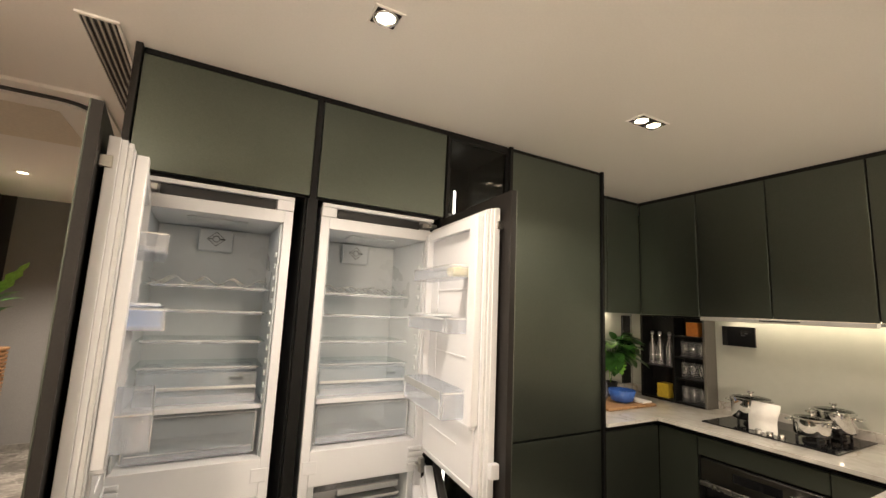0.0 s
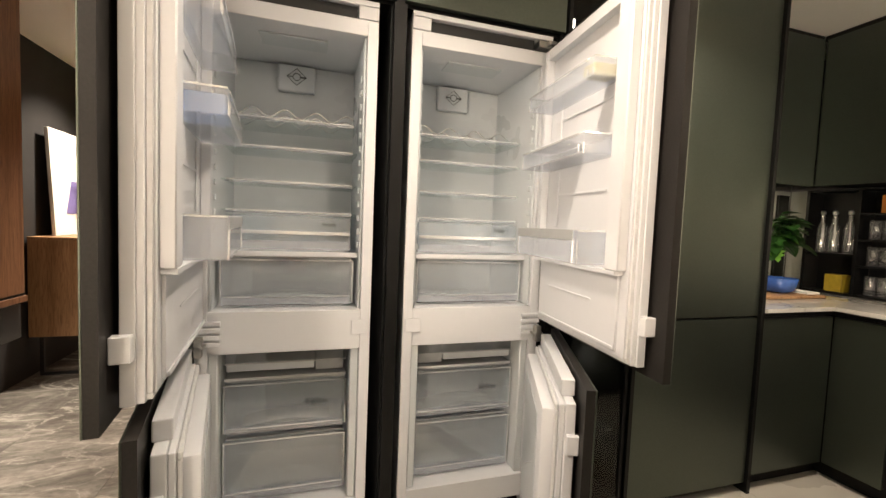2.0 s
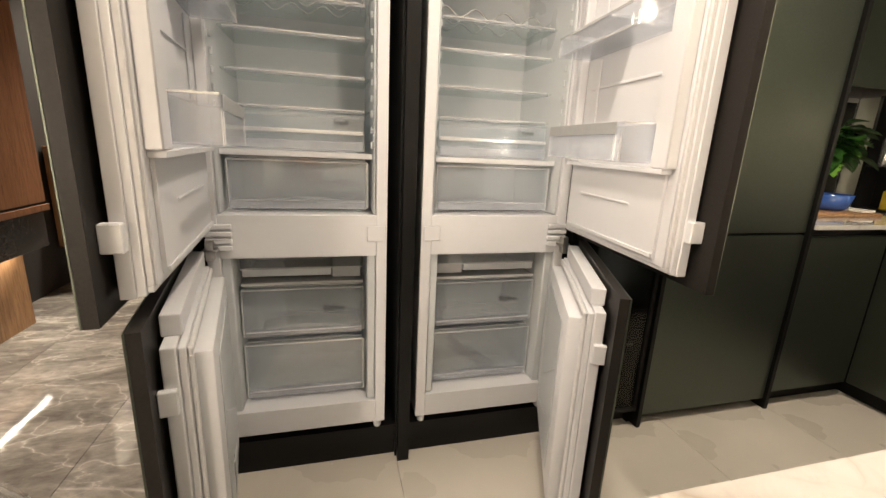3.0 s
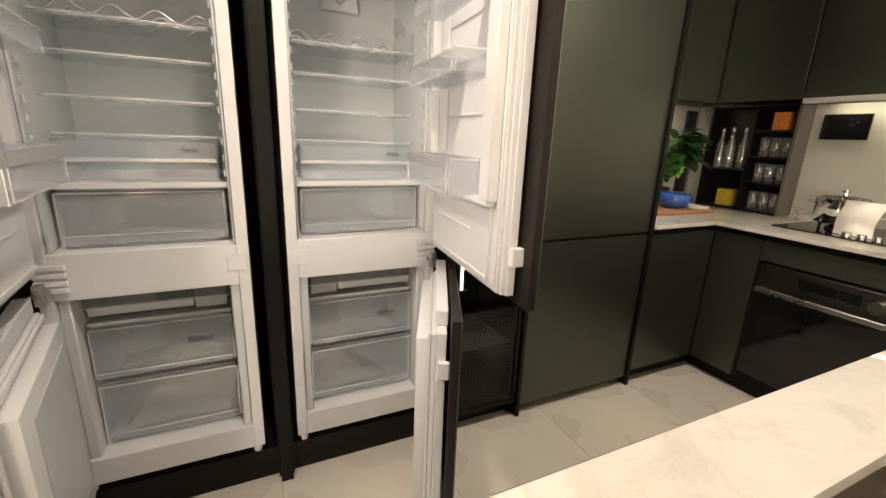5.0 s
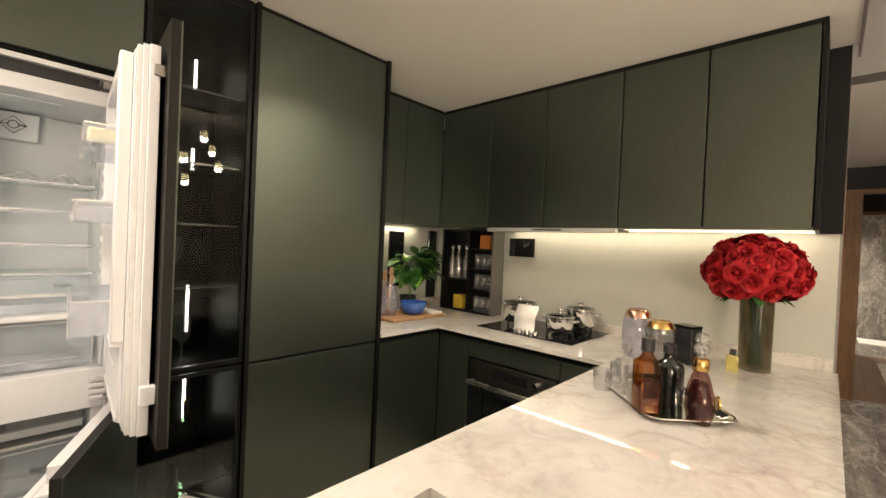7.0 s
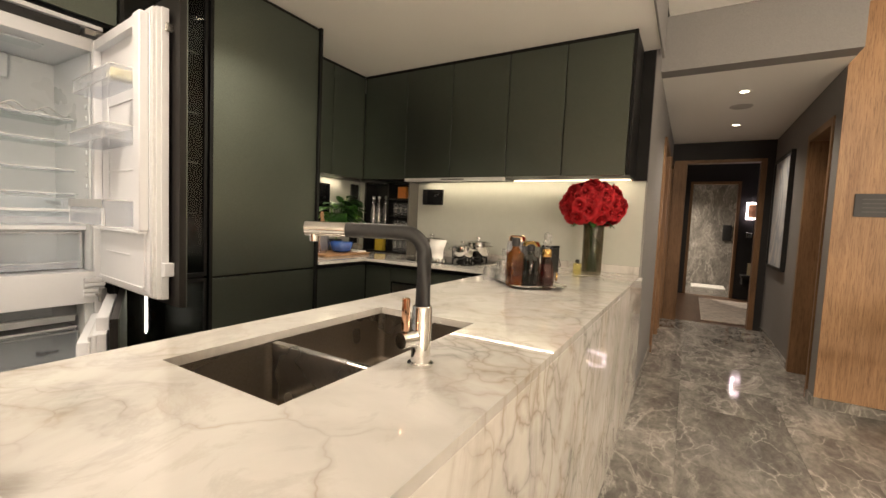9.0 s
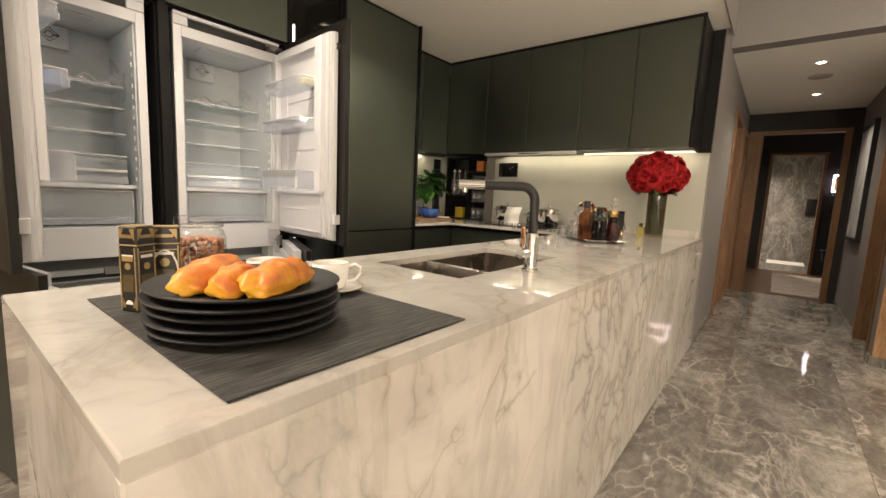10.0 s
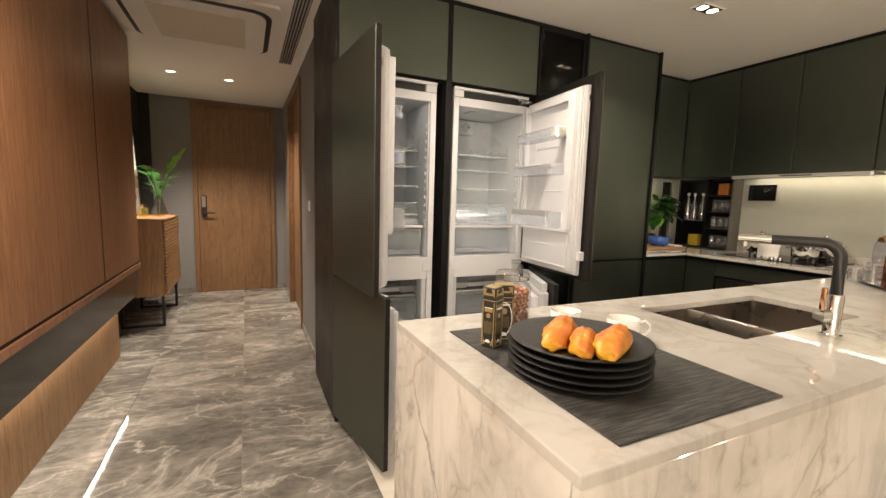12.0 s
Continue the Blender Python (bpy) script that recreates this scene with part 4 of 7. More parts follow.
def peninsula():
    p = thing("peninsula", "cream veined stone peninsula with waterfall end and polished top", "counter", (1.65, 0.4, 0))
    x0, x1, y0, y1 = -0.206, 3.449, 0.012, 0.803
    slab = pierced_slab((x0, SX0, SX1, x1 - 0.03), (y0, SY0, SY1, y1), 0.8782, 0.90)
    rim = [e for e in slab.edges if all(v.co.z > 0.89 for v in e.verts) and (all(abs(v.co.y - y0) < 1e-4 for v in e.verts) or all(abs(v.co.x - x0) < 1e-4 for v in e.verts))]
    bmesh.ops.bevel(slab, geom=rim, offset=0.004, segments=2, affect="EDGES", profile=0.5)
    part("top_slab", slab, STONETOP_DIM, p)
    part("front_slab", boxes((x0, x1 + 0.05, y0, y0 + 0.02, 0.022, 0.878), bev=0.003), STONE, p)
    part("end_slab", boxes((x0, x0 + 0.02, y0 + 0.0203, y1, 0.0, 0.878)), STONE, p)
    part("base", boxes((x0 + 0.03, 3.42, y0 + 0.03, 0.76, 0.03, 0.66)), BLACK, p)
    part("kitchen_front", boxes((x0 + 0.021, 2.74, 0.762, 0.782, 0.09, 0.855)), GREEN, p)
    part("plinth", boxes((x0 + 0.03, 3.5, y0 + 0.018, y0 + 0.03, 0.0, 0.0215)), BLACK, p)
    s = thing("sink", "undermounted double bowl in brushed steel", "sink", (1.03, 0.47, 0.66))
    for a, b in ((SX0, SXM - 0.012), (SXM + 0.012, SX1)):
        bm = bmesh.new()
        vs = bmesh.ops.create_cube(bm, size=1, matrix=Matrix.Translation(((a + b) / 2, (SY0 + SY1) / 2, 0.7925)) @ Matrix.Diagonal((b - a + 0.006, SY1 - SY0 + 0.006, 0.17, 1)))["verts"]
        top = [f for f in bm.faces if f.normal.z > 0.9]
        bmesh.ops.delete(bm, geom=top, context="FACES")
        bmesh.ops.bevel(bm, geom=[e for e in bm.edges if not e.is_boundary], offset=0.022, segments=4, affect="EDGES", profile=0.5)
        bowl = part("bowl", bm, BASIN, s, smooth=50)
        part("drain", lathe(bmesh.new(), ((0, 0.004), (0.035, 0.004), (0.045, 0.001)), ((a + b) / 2, 0.46, 0.7085), 24), CHROME, bowl, smooth=True)
    part("divider", boxes((SXM - 0.0115, SXM + 0.0115, SY0, SY1, 0.73, 0.8778), bev=0.004, seg=2), STEEL, s, smooth=40)


peninsula()

# ---- more materials ----
DARKGOLD = plain("dark_printed_gold", (0.11, 0.085, 0.04), 0.45, 0.2, 0.3, 300, 0.05)
TINGOLD = plain("printed_gold", (0.36, 0.27, 0.12), 0.38, 0.35, 0.15, 90, 0.05)
GOLD = plain("brass", (0.62, 0.40, 0.14), 0.22, 1.0, 0.05, 60, 0.0)
DULLGOLD = plain("dull_gold_line", (0.30, 0.21, 0.11), 0.4, 0.4, 0.1, 60, 0.0)
COPPER = plain("copper_mirror", (0.80, 0.50, 0.34), 0.08, 1.0, 0.03, 40, 0.0)
LEAF = plain("green_leaf", (0.035, 0.115, 0.022), 0.35, 0, 0.35, 30, 0.1)
LEAFPALE = plain("bright_leaf", (0.17, 0.40, 0.05), 0.4, 0, 0.3, 30, 0.1)
PETAL = plain("red_petal", (0.42, 0.003, 0.009), 0.7, 0, 0.35, 25, 0.1)
BLUE = plain("blue_glaze", (0.035, 0.10, 0.36), 0.18, 0, 0.25, 18, 0.02, coat=0.3)
PAPER = plain("white_paper", (0.78, 0.76, 0.72), 0.7, 0, 0.04, 60, 0.05)
PORCELAIN = plain("white_porcelain", (0.80, 0.78, 0.75), 0.15, 0, 0.02, 20, 0.0)
SLATE = plain("black_slate_plate", (0.018, 0.018, 0.019), 0.55, 0, 0.3, 90, 0.25)
NUT = plain("brown_nuts", (0.36, 0.15, 0.075), 0.5, 0, 0.35, 60, 0.15)
ORANGE = plain("orange_carton", (0.48, 0.16, 0.02), 0.5, 0, 0.15, 30, 0.02)
YELLOW = plain("yellow_carton", (0.46, 0.33, 0.03), 0.5, 0, 0.15, 30, 0.02)
SPEAKERGREY = plain("grey_grille", (0.45, 0.43, 0.40), 0.6, 0, 0.1, 200, 0.2)
PURPLE = plain("violet_paint", (0.16, 0.13, 0.33), 0.7, 0, 0.12, 60, 0.05)
RUG = plain("pale_woven_rug", (0.52, 0.46, 0.39), 0.95, 0, 0.25, 14, 0.4)
BROWNFLOOR = wood("brown_floor_boards", (0.10, 0.055, 0.032), (0.20, 0.115, 0.07), 0.35, "x")
BULB = glow("downlight_glow", (1.0, 0.82, 0.58), 7)
GLOBE = glow("pendant_glow", (1.0, 0.84, 0.45), 6)
TUBEGLOW = glow("led_frame_glow", (1.0, 0.80, 0.86), 14)
GREENBOTTLE = clear("green_bottle_glass", (0.34, 0.50, 0.38), 0.16, 0.03, 0.04, (0.2, 0.3, 0.2), 0.8)
CUTGLASS = clear("cut_crystal", (0.90, 0.90, 0.90), 0.22, 0.05, 0.10, (0.75, 0.75, 0.75), 0.7)
TINTED = clear("amber_glass", (0.66, 0.38, 0.15), 0.04, 0.03)
DARKVASE = clear("dark_smoky_vase_glass", (0.60, 0.57, 0.48), 0.07, 0.03, rim=0.4)
SMOKEVASE = clear("smoky_vase_glass", (0.60, 0.60, 0.62), 0.12, 0.04, rim=0.7)
LILACVASE = clear("pale_grey_vase_glass", (0.80, 0.80, 0.86), 0.08, 0.05, 0.12, (0.5, 0.5, 0.6), 0.7)
LIQUID = plain("amber_spirit", (0.075, 0.020, 0.004), 0.1, 0, 0.1, 8, 0.0, coat=0.5)
YELLOWLIQ = clear("pale_yellow_scent", (0.88, 0.82, 0.45), 0.05, 0.05, 0.15, (0.8, 0.72, 0.3))
PLUMGLASS = clear("tinted_decanter_glass", (0.62, 0.45, 0.42), 0.05, 0.02, rim=0.25)
PLUM = plain("dark_plum_spirit", (0.045, 0.008, 0.010), 0.08, 0, 0.2, 12, 0.0, coat=0.5)


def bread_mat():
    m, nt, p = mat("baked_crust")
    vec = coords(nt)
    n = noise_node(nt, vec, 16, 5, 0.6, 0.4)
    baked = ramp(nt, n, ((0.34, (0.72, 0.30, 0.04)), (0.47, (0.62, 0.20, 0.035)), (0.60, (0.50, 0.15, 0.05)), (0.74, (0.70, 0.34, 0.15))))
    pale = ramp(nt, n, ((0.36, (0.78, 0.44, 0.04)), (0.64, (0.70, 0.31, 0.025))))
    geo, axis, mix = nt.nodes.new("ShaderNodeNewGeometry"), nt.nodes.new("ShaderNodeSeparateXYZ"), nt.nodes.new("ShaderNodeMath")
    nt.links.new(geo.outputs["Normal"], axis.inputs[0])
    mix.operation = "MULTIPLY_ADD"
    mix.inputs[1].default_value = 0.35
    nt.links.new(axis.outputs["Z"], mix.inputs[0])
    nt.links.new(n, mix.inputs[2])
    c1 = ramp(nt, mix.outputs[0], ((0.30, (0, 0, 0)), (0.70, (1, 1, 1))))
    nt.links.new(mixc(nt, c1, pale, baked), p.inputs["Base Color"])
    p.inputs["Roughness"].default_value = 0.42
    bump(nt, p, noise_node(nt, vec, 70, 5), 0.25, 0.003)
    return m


def mat_weave():
    m, nt, p = mat("woven_black_mat")
    a = noise_node(nt, coords(nt, (11, 170, 1)), 1.0, 5, 0.7)
    c = ramp(nt, a, ((0.40, (0.008, 0.008, 0.009)), (0.5, (0.032, 0.031, 0.030)), (0.62, (0.080, 0.077, 0.073))))
    nt.links.new(c, p.inputs["Base Color"])
    p.inputs["Roughness"].default_value = 0.6
    bump(nt, p, a, 0.6, 0.002)
    return m


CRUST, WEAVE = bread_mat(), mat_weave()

# ---- ceiling fittings ----


def square_spot(x, y, lamps):
    w, d = 0.045 * lamps + 0.003, 0.048
    s = thing("ceiling_spot", "recessed square ceiling spot with %s round lamp%s, switched on" % (("one", "") if lamps == 1 else ("two", "s")), "ceiling light", (x, y, CZ - 0.004))
    part("frame", boxes((x - w, x + w, y - d, y - d + 0.007, CZ - 0.005, CZ - 0.0005), (x - w, x + w, y + d - 0.007, y + d, CZ - 0.005, CZ - 0.0005), (x - w, x - w + 0.007, y - d + 0.007, y + d - 0.007, CZ - 0.005, CZ - 0.0005), (x + w - 0.007, x + w, y - d + 0.007, y + d - 0.007, CZ - 0.005, CZ - 0.0005)), CEIL, s)
    part("recess", boxes((x - w + 0.008, x + w - 0.008, y - d + 0.008, y + d - 0.008, CZ - 0.0025, CZ - 0.001)), DARKBROWN, s)
    for k in range(lamps):
        cx = x + (k - (lamps - 1) / 2) * 0.088
        ring = part("lamp_ring", lathe(bmesh.new(), ((0.039, -0.003), (0.041, -0.006), (0.034, -0.008), (0.031, -0.003)), (cx, y, CZ), 24), CHROME, s, smooth=True)
        part("lamp", lathe(bmesh.new(), ((0, -0.0075), (0.022, -0.0068), (0.030, -0.0035)), (cx, y, CZ), 20), BULB, s, "glowing lamp", smooth=True)


def round_spot(x, y, z):
    s = thing("round_ceiling_spot", "small round recessed ceiling spot, switched on", "ceiling light", (x, y, z - 0.004), group="round ceiling spots")
    part("trim_ring", lathe(bmesh.new(), ((0.036, -0.0005), (0.052, -0.0005), (0.050, -0.005), (0.036, -0.005)), (x, y, z), 24), CEIL, s, smooth=40)
    part("lamp", lathe(bmesh.new(), ((0, -0.004), (0.034, -0.003)), (x, y, z), 20), BULB, s, "glowing lamp")


square_spot(0.53, 1.295, 1)
square_spot(1.84, 1.307, 2)
for x, y in ((-1.25, 4.52), (-0.75, 4.57)):
    round_spot(x, y, CZ)
for x, y in ((4.56, -0.56), (5.83, -0.60)):
    round_spot(x, y, 2.40)
single("ceiling_speaker", lathe(bmesh.new(), ((0, -0.006), (0.085, -0.006), (0.092, -0.001), (0.092, 0)), (5.05, -0.58, 2.3995), 32), SPEAKERGREY, "flat round grille in the corridor ceiling", "grille", smooth=40)


def cassette():
    a = thing("air_conditioner", "cream ceiling cassette with a dark rounded air slot", "air conditioner", (-0.86, 3.0, CZ - 0.03))

    def rounded(x0, x1, y0, y1, r, z, n=6):
        return [(cx + r * math.cos(t), cy + r * math.sin(t), z) for cx, cy, t0 in ((x1 - r, y1 - r, 0), (x0 + r, y1 - r, 90), (x0 + r, y0 + r, 180), (x1 - r, y0 + r, 270)) for t in [radians(t0 + 90 * k / n) for k in range(n + 1)]]

    def plate(x0, x1, y0, y1, r, z0, z1):
        bm = bmesh.new()
        lo, hi = [bm.verts.new(p) for p in rounded(x0, x1, y0, y1, r, z0)], [bm.verts.new(p) for p in rounded(x0, x1, y0, y1, r, z1)]
        bm.faces.new(lo), bm.faces.new(hi)
        for k in range(len(lo)):
            q = (k + 1) % len(lo)
            bm.faces.new((lo[k], lo[q], hi[q], hi[k]))
        return bm
    part("surround", plate(-1.36, -0.40, 2.52, 3.56, 0.03, CZ - 0.018, CZ - 0.0005), CEIL, a)
    part("air_slot", plate(-1.30, -0.44, 2.60, 3.47, 0.13, CZ - 0.024, CZ - 0.0185), MATBLACK, a)
    part("panel", plate(-1.265, -0.475, 2.635, 3.435, 0.10, CZ - 0.038, CZ - 0.0245), CEIL, a)
    part("grille", plate(-1.14, -0.60, 2.74, 3.33, 0.01, CZ - 0.041, CZ - 0.0385), plain("cream_grille", (0.74, 0.68, 0.57), 0.6, 0, 0.06, 60, 0.05), a)
    v = thing("linear_air_vent", "long slatted ceiling vent beside the fridge housing", "air vent", (-0.285, 2.75, CZ - 0.02))
    part("frame", boxes((-0.345, -0.335, 1.80, 3.70, CZ - 0.008, CZ - 0.0005), (-0.235, -0.225, 1.80, 3.70, CZ - 0.008, CZ - 0.0005), (-0.335, -0.235, 1.80, 1.812, CZ - 0.008, CZ - 0.0005), (-0.335, -0.235, 3.688, 3.70, CZ - 0.008, CZ - 0.0005)), CEIL, v)
    part("backing", boxes((-0.335, -0.235, 1.812, 3.688, CZ - 0.002, CZ - 0.0008)), MATBLACK, v)
    for k in range(5):
        x = -0.327 + 0.0195 * k
        part("slat", boxes((x, x + 0.007, 1.813, 3.687, CZ - 0.009, CZ - 0.0025)), SPEAKERGREY, v)


cassette()


def pendant():
    p = thing("pendant_lamp", "black rod pendant with five lit globes over the dining area", "pendant lamp", (2.28, -1.3, 2.0))
    part("canopy", lathe(bmesh.new(), ((0, 0), (0.07, 0), (0.07, 0.03), (0, 0.03)), (2.28, -1.3, HZ - 0.031), 24), MATBLACK, p, smooth=40)
    for x, z in ((2.29, 2.51), (2.38, 2.37), (2.10, 2.25), (2.45, 2.20), (2.12, 2.01)):
        part("cord", tube(bmesh.new(), [(2.28 + (x - 2.28) * 0.15, -1.3, HZ - 0.03), (x, -1.3, HZ - 0.12), (x, -1.3, z + 0.05)], 0.004, 6), MATBLACK, p)
        part("globe", lathe(bmesh.new(), [(0.04 * math.sin(math.pi * k / 10), -0.04 * math.cos(math.pi * k / 10)) for k in range(11)], (x, -1.3, z), 20), GLOBE, p, "glowing glass globe", smooth=True)


pendant()

# ---- hall ----


def entrance_door():
    d = thing("door_1", "closed brown veneered entrance door with a black lock", "door", (-0.75, 5.75, 0), kind="structure")
    part("frame", boxes((-1.22, -1.17, 5.715, 5.79, 0, 2.40), (-0.32, -0.27, 5.715, 5.79, 0, 2.40), (-1.17, -0.32, 5.715, 5.79, 2.35, 2.40), bev=0.002), DOORWOOD, d)
    part("leaf", boxes((-1.167, -0.323, 5.735, 5.785, 0.006, 2.347), bev=0.002), DOORWOOD, d)
    lock = part("lock_plate", boxes((-1.135, -1.075, 5.712, 5.7345, 0.98, 1.25), bev=0.006), MATBLACK, d)
    part("escutcheon", boxes((-1.130, -1.085, 5.706, 5.7115, 1.10, 1.24), bev=0.002), STEEL, lock)
    part("lever", tube(bmesh.new(), [(-1.105, 5.712, 1.03), (-1.105, 5.67, 1.03), (-0.98, 5.665, 1.03)], 0.010, 10), MATBLACK, d, smooth=40)


def side_door(name, x, y0, y1, top, label):
    d = thing(name, label, "door", (x, (y0 + y1) / 2, 0), kind="structure")
    part("frame", boxes((x - 0.018, x + 0.12, y0, y0 + 0.06, 0, top), (x - 0.018, x + 0.12, y1 - 0.06, y1, 0, top), (x - 0.018, x + 0.12, y0 + 0.06, y1 - 0.06, top - 0.06, top), bev=0.002), DOORWOOD, d)
    part("leaf", boxes((x + 0.045, x + 0.085, y0 + 0.063, y1 - 0.063, 0.006, top - 0.063)), DOORWOOD, d)


entrance_door()
side_door("door_2", -0.15, 3.72, 4.92, 2.35, "brown veneered door in the hall wall")
structure("baseboard_hall", boxes((-0.162, -0.1505, 2.63, 3.70, 0, 0.06), (-0.162, -0.1505, 4.94, 5.74, 0, 0.06), (-1.639, -1.225, 5.738, 5.7495, 0, 0.06), (-0.265, -0.163, 5.738, 5.7495, 0, 0.06)), FLOORSTONE, "low grey stone skirting along the hall", "skirting")
sw = thing("light_switch", "white square light switch on the grey hall wall", "switch", (-0.152, 3.2, 1.16))
part("plate", boxes((-0.158, -0.1505, 3.16, 3.245, 1.155, 1.24), bev=0.002), PORCELAIN, sw)
part("rocker", boxes((-0.161, -0.1585, 3.175, 3.23, 1.17, 1.225), bev=0.001), PORCELAIN, sw)


LEDGE = plain("black_ledge_lacquer", (0.03, 0.03, 0.031), 0.16, 0, 0.2, 60, 0.02)


def hall_cupboard():
    c = thing("hall_cupboard", "brown veneered hall cupboard with a black lit ledge", "cupboard", (-1.6, 2.0, 0))
    part("carcass", boxes((-1.745, -1.412, 0.35, 3.495, 0.737, 2.41)), BLACK, c)
    part("end_panel", boxes((-1.745, -1.400, 3.4955, 3.512, 0.737, 2.41)), CABWOOD, c)
    for a, b in ((0.35, 1.416), (1.440, 2.618), (2.642, 3.50)):
        part("door", boxes((-1.400, -1.380, a, b, 0.742, 2.395), bev=0.0015), CABWOOD, c)
    for y in (1.428, 2.630):
        part("shadow_gap", boxes((-1.411, -1.3812, y - 0.0115, y + 0.0115, 0.742, 2.395)), BLACK, c)
    part("shadow_gap", boxes((-1.411, -1.3812, 0.35, 3.50, 0.7285, 0.7415)), BLACK, c)
    part("bottom_rail", boxes((-1.745, -1.372, 0.35, 3.512, 0.692, 0.728), bev=0.002), CABWOOD, c)
    part("ledge", boxes((-1.745, -1.400, 0.35, 3.50, 0.480, 0.690), bev=0.002), LEDGE, c, "black glossy ledge")
    part("base", boxes((-1.745, -1.53, 0.35, 3.48, 0.0, 0.44), bev=0.0015), OAK, c, "paler oak base")
    part("base_neck", boxes((-1.745, -1.56, 0.35, 3.46, 0.441, 0.479)), BLACK, c)
    part("top_filler", boxes((-1.745, -1.41, 0.35, 3.49, 2.411, CZ - 0.001)), BLACK, c)


hall_cupboard()


def sideboard():
    s = thing("sideboard", "oak sideboard with slatted front on black metal legs", "sideboard", (-1.53, 4.66, 0))
    x0, x1, y0, y1 = -1.735, -1.31, 4.20, 5.12
    part("body", boxes((x0, x1 - 0.02, y0, y1, 0.30, 1.01), bev=0.003), OAK, s)
    part("top", boxes((x0, x1, y0 - 0.005, y1 + 0.005, 1.0105, 1.03), bev=0.003), OAK, s)
    n = 22
    for k in range(n):
        z = 0.315 + (0.69 / n) * k
        part("slat", boxes((x1 - 0.0195, x1 - 0.002, y0 + 0.012, y1 - 0.012, z, z + 0.020), bev=0.003), OAK, s)
    for y in (y0 + 0.06, y1 - 0.06):
        part("leg_frame", boxes((x1 - 0.06, x1 - 0.035, y - 0.012, y + 0.012, 0.0, 0.299), (x0 + 0.04, x0 + 0.065, y - 0.012, y + 0.012, 0.0, 0.299), (x0 + 0.065, x1 - 0.06, y - 0.012, y + 0.012, 0.0, 0.022)), MATBLACK, s)


sideboard()


def tilt_in(bm, origin, degrees):
    bmesh.ops.rotate(bm, cent=origin, matrix=Matrix.Rotation(radians(degrees), 3, "Y"), verts=bm.verts)
    return bm


def canvas():
    c = thing("canvas_picture", "white canvas with a violet and ochre shape, leaning on the wall", "picture", (-1.66, 4.72, 1.03))
    o = (-1.64, 4.7, 1.031)
    part("board", tilt_in(boxes((-1.665, -1.64, 4.36, 5.06, 1.031, 1.84), bev=0.002), o, -3), PAPER, c)
    for pts, m in ((((4.52, 1.20), (4.90, 1.20), (4.80, 1.46), (4.62, 1.46)), PURPLE), (((4.78, 1.47), (4.86, 1.47), (4.85, 1.68), (4.80, 1.68)), YELLOW)):
        bm = bmesh.new()
        a = [bm.verts.new((-1.6385, y, z)) for y, z in pts]
        b = [bm.verts.new((-1.6365, y, z)) for y, z in pts]
        bm.faces.new(a), bm.faces.new(b)
        for k in range(4):
            bm.faces.new((a[k], a[(k + 1) % 4], b[(k + 1) % 4], b[k]))
        part("painted_shape", tilt_in(bm, o, -3), m, c)
    b = thing("glass_bottle", "small pale yellow glass bottle on the sideboard", "bottle", (-1.52, 4.50, 1.031))
    part("body", boxes((-1.555, -1.485, 4.47, 4.54, 1.031, 1.12), bev=0.008, seg=2), YELLOWLIQ, b, smooth=40)
    part("cap", lathe(bmesh.new(), ((0, 0), (0.016, 0), (0.016, 0.03), (0, 0.03)), (-1.52, 4.505, 1.121), 16), GOLD, b, smooth=40)
    t = single("brass_tray", boxes((-1.62, -1.40, 4.66, 5.04, 1.031, 1.043), bev=0.003), GOLD, "thin brass tray on the sideboard", "tray")


canvas()


def leaf_mesh(bm, root, tip, width, droop=0.25, lobes=0, curl=0.15, n=7):
    """A pointed leaf with a folded midrib; lobes cuts notches into its rim."""
    root, tip = Vector(root), Vector(tip)
    d = tip - root
    side = d.cross(Vector((0, 0, 1)))
    side = side.normalized() if side.length > 1e-4 else Vector((1, 0, 0))
    up = side.cross(d).normalized()
    rows = []
    for k in range(n + 1):
        t = k / n
        w = width * math.sin(math.pi * min(1, t ** 0.75)) ** 0.8 if 0 < t < 1 else 0.002
        if lobes and k % 2 and 0 < k < n:
            w *= 0.55
        mid = root + d * t + Vector((0, 0, -droop * d.length * t * t))
        rows.append((bm.verts.new(mid + side * w + up * w * curl), bm.verts.new(mid), bm.verts.new(mid - side * w + up * w * curl)))
    for a, b in zip(rows, rows[1:]):
        bm.faces.new((a[0], a[1], b[1], b[0]))
        bm.faces.new((a[1], a[2], b[2], b[1]))


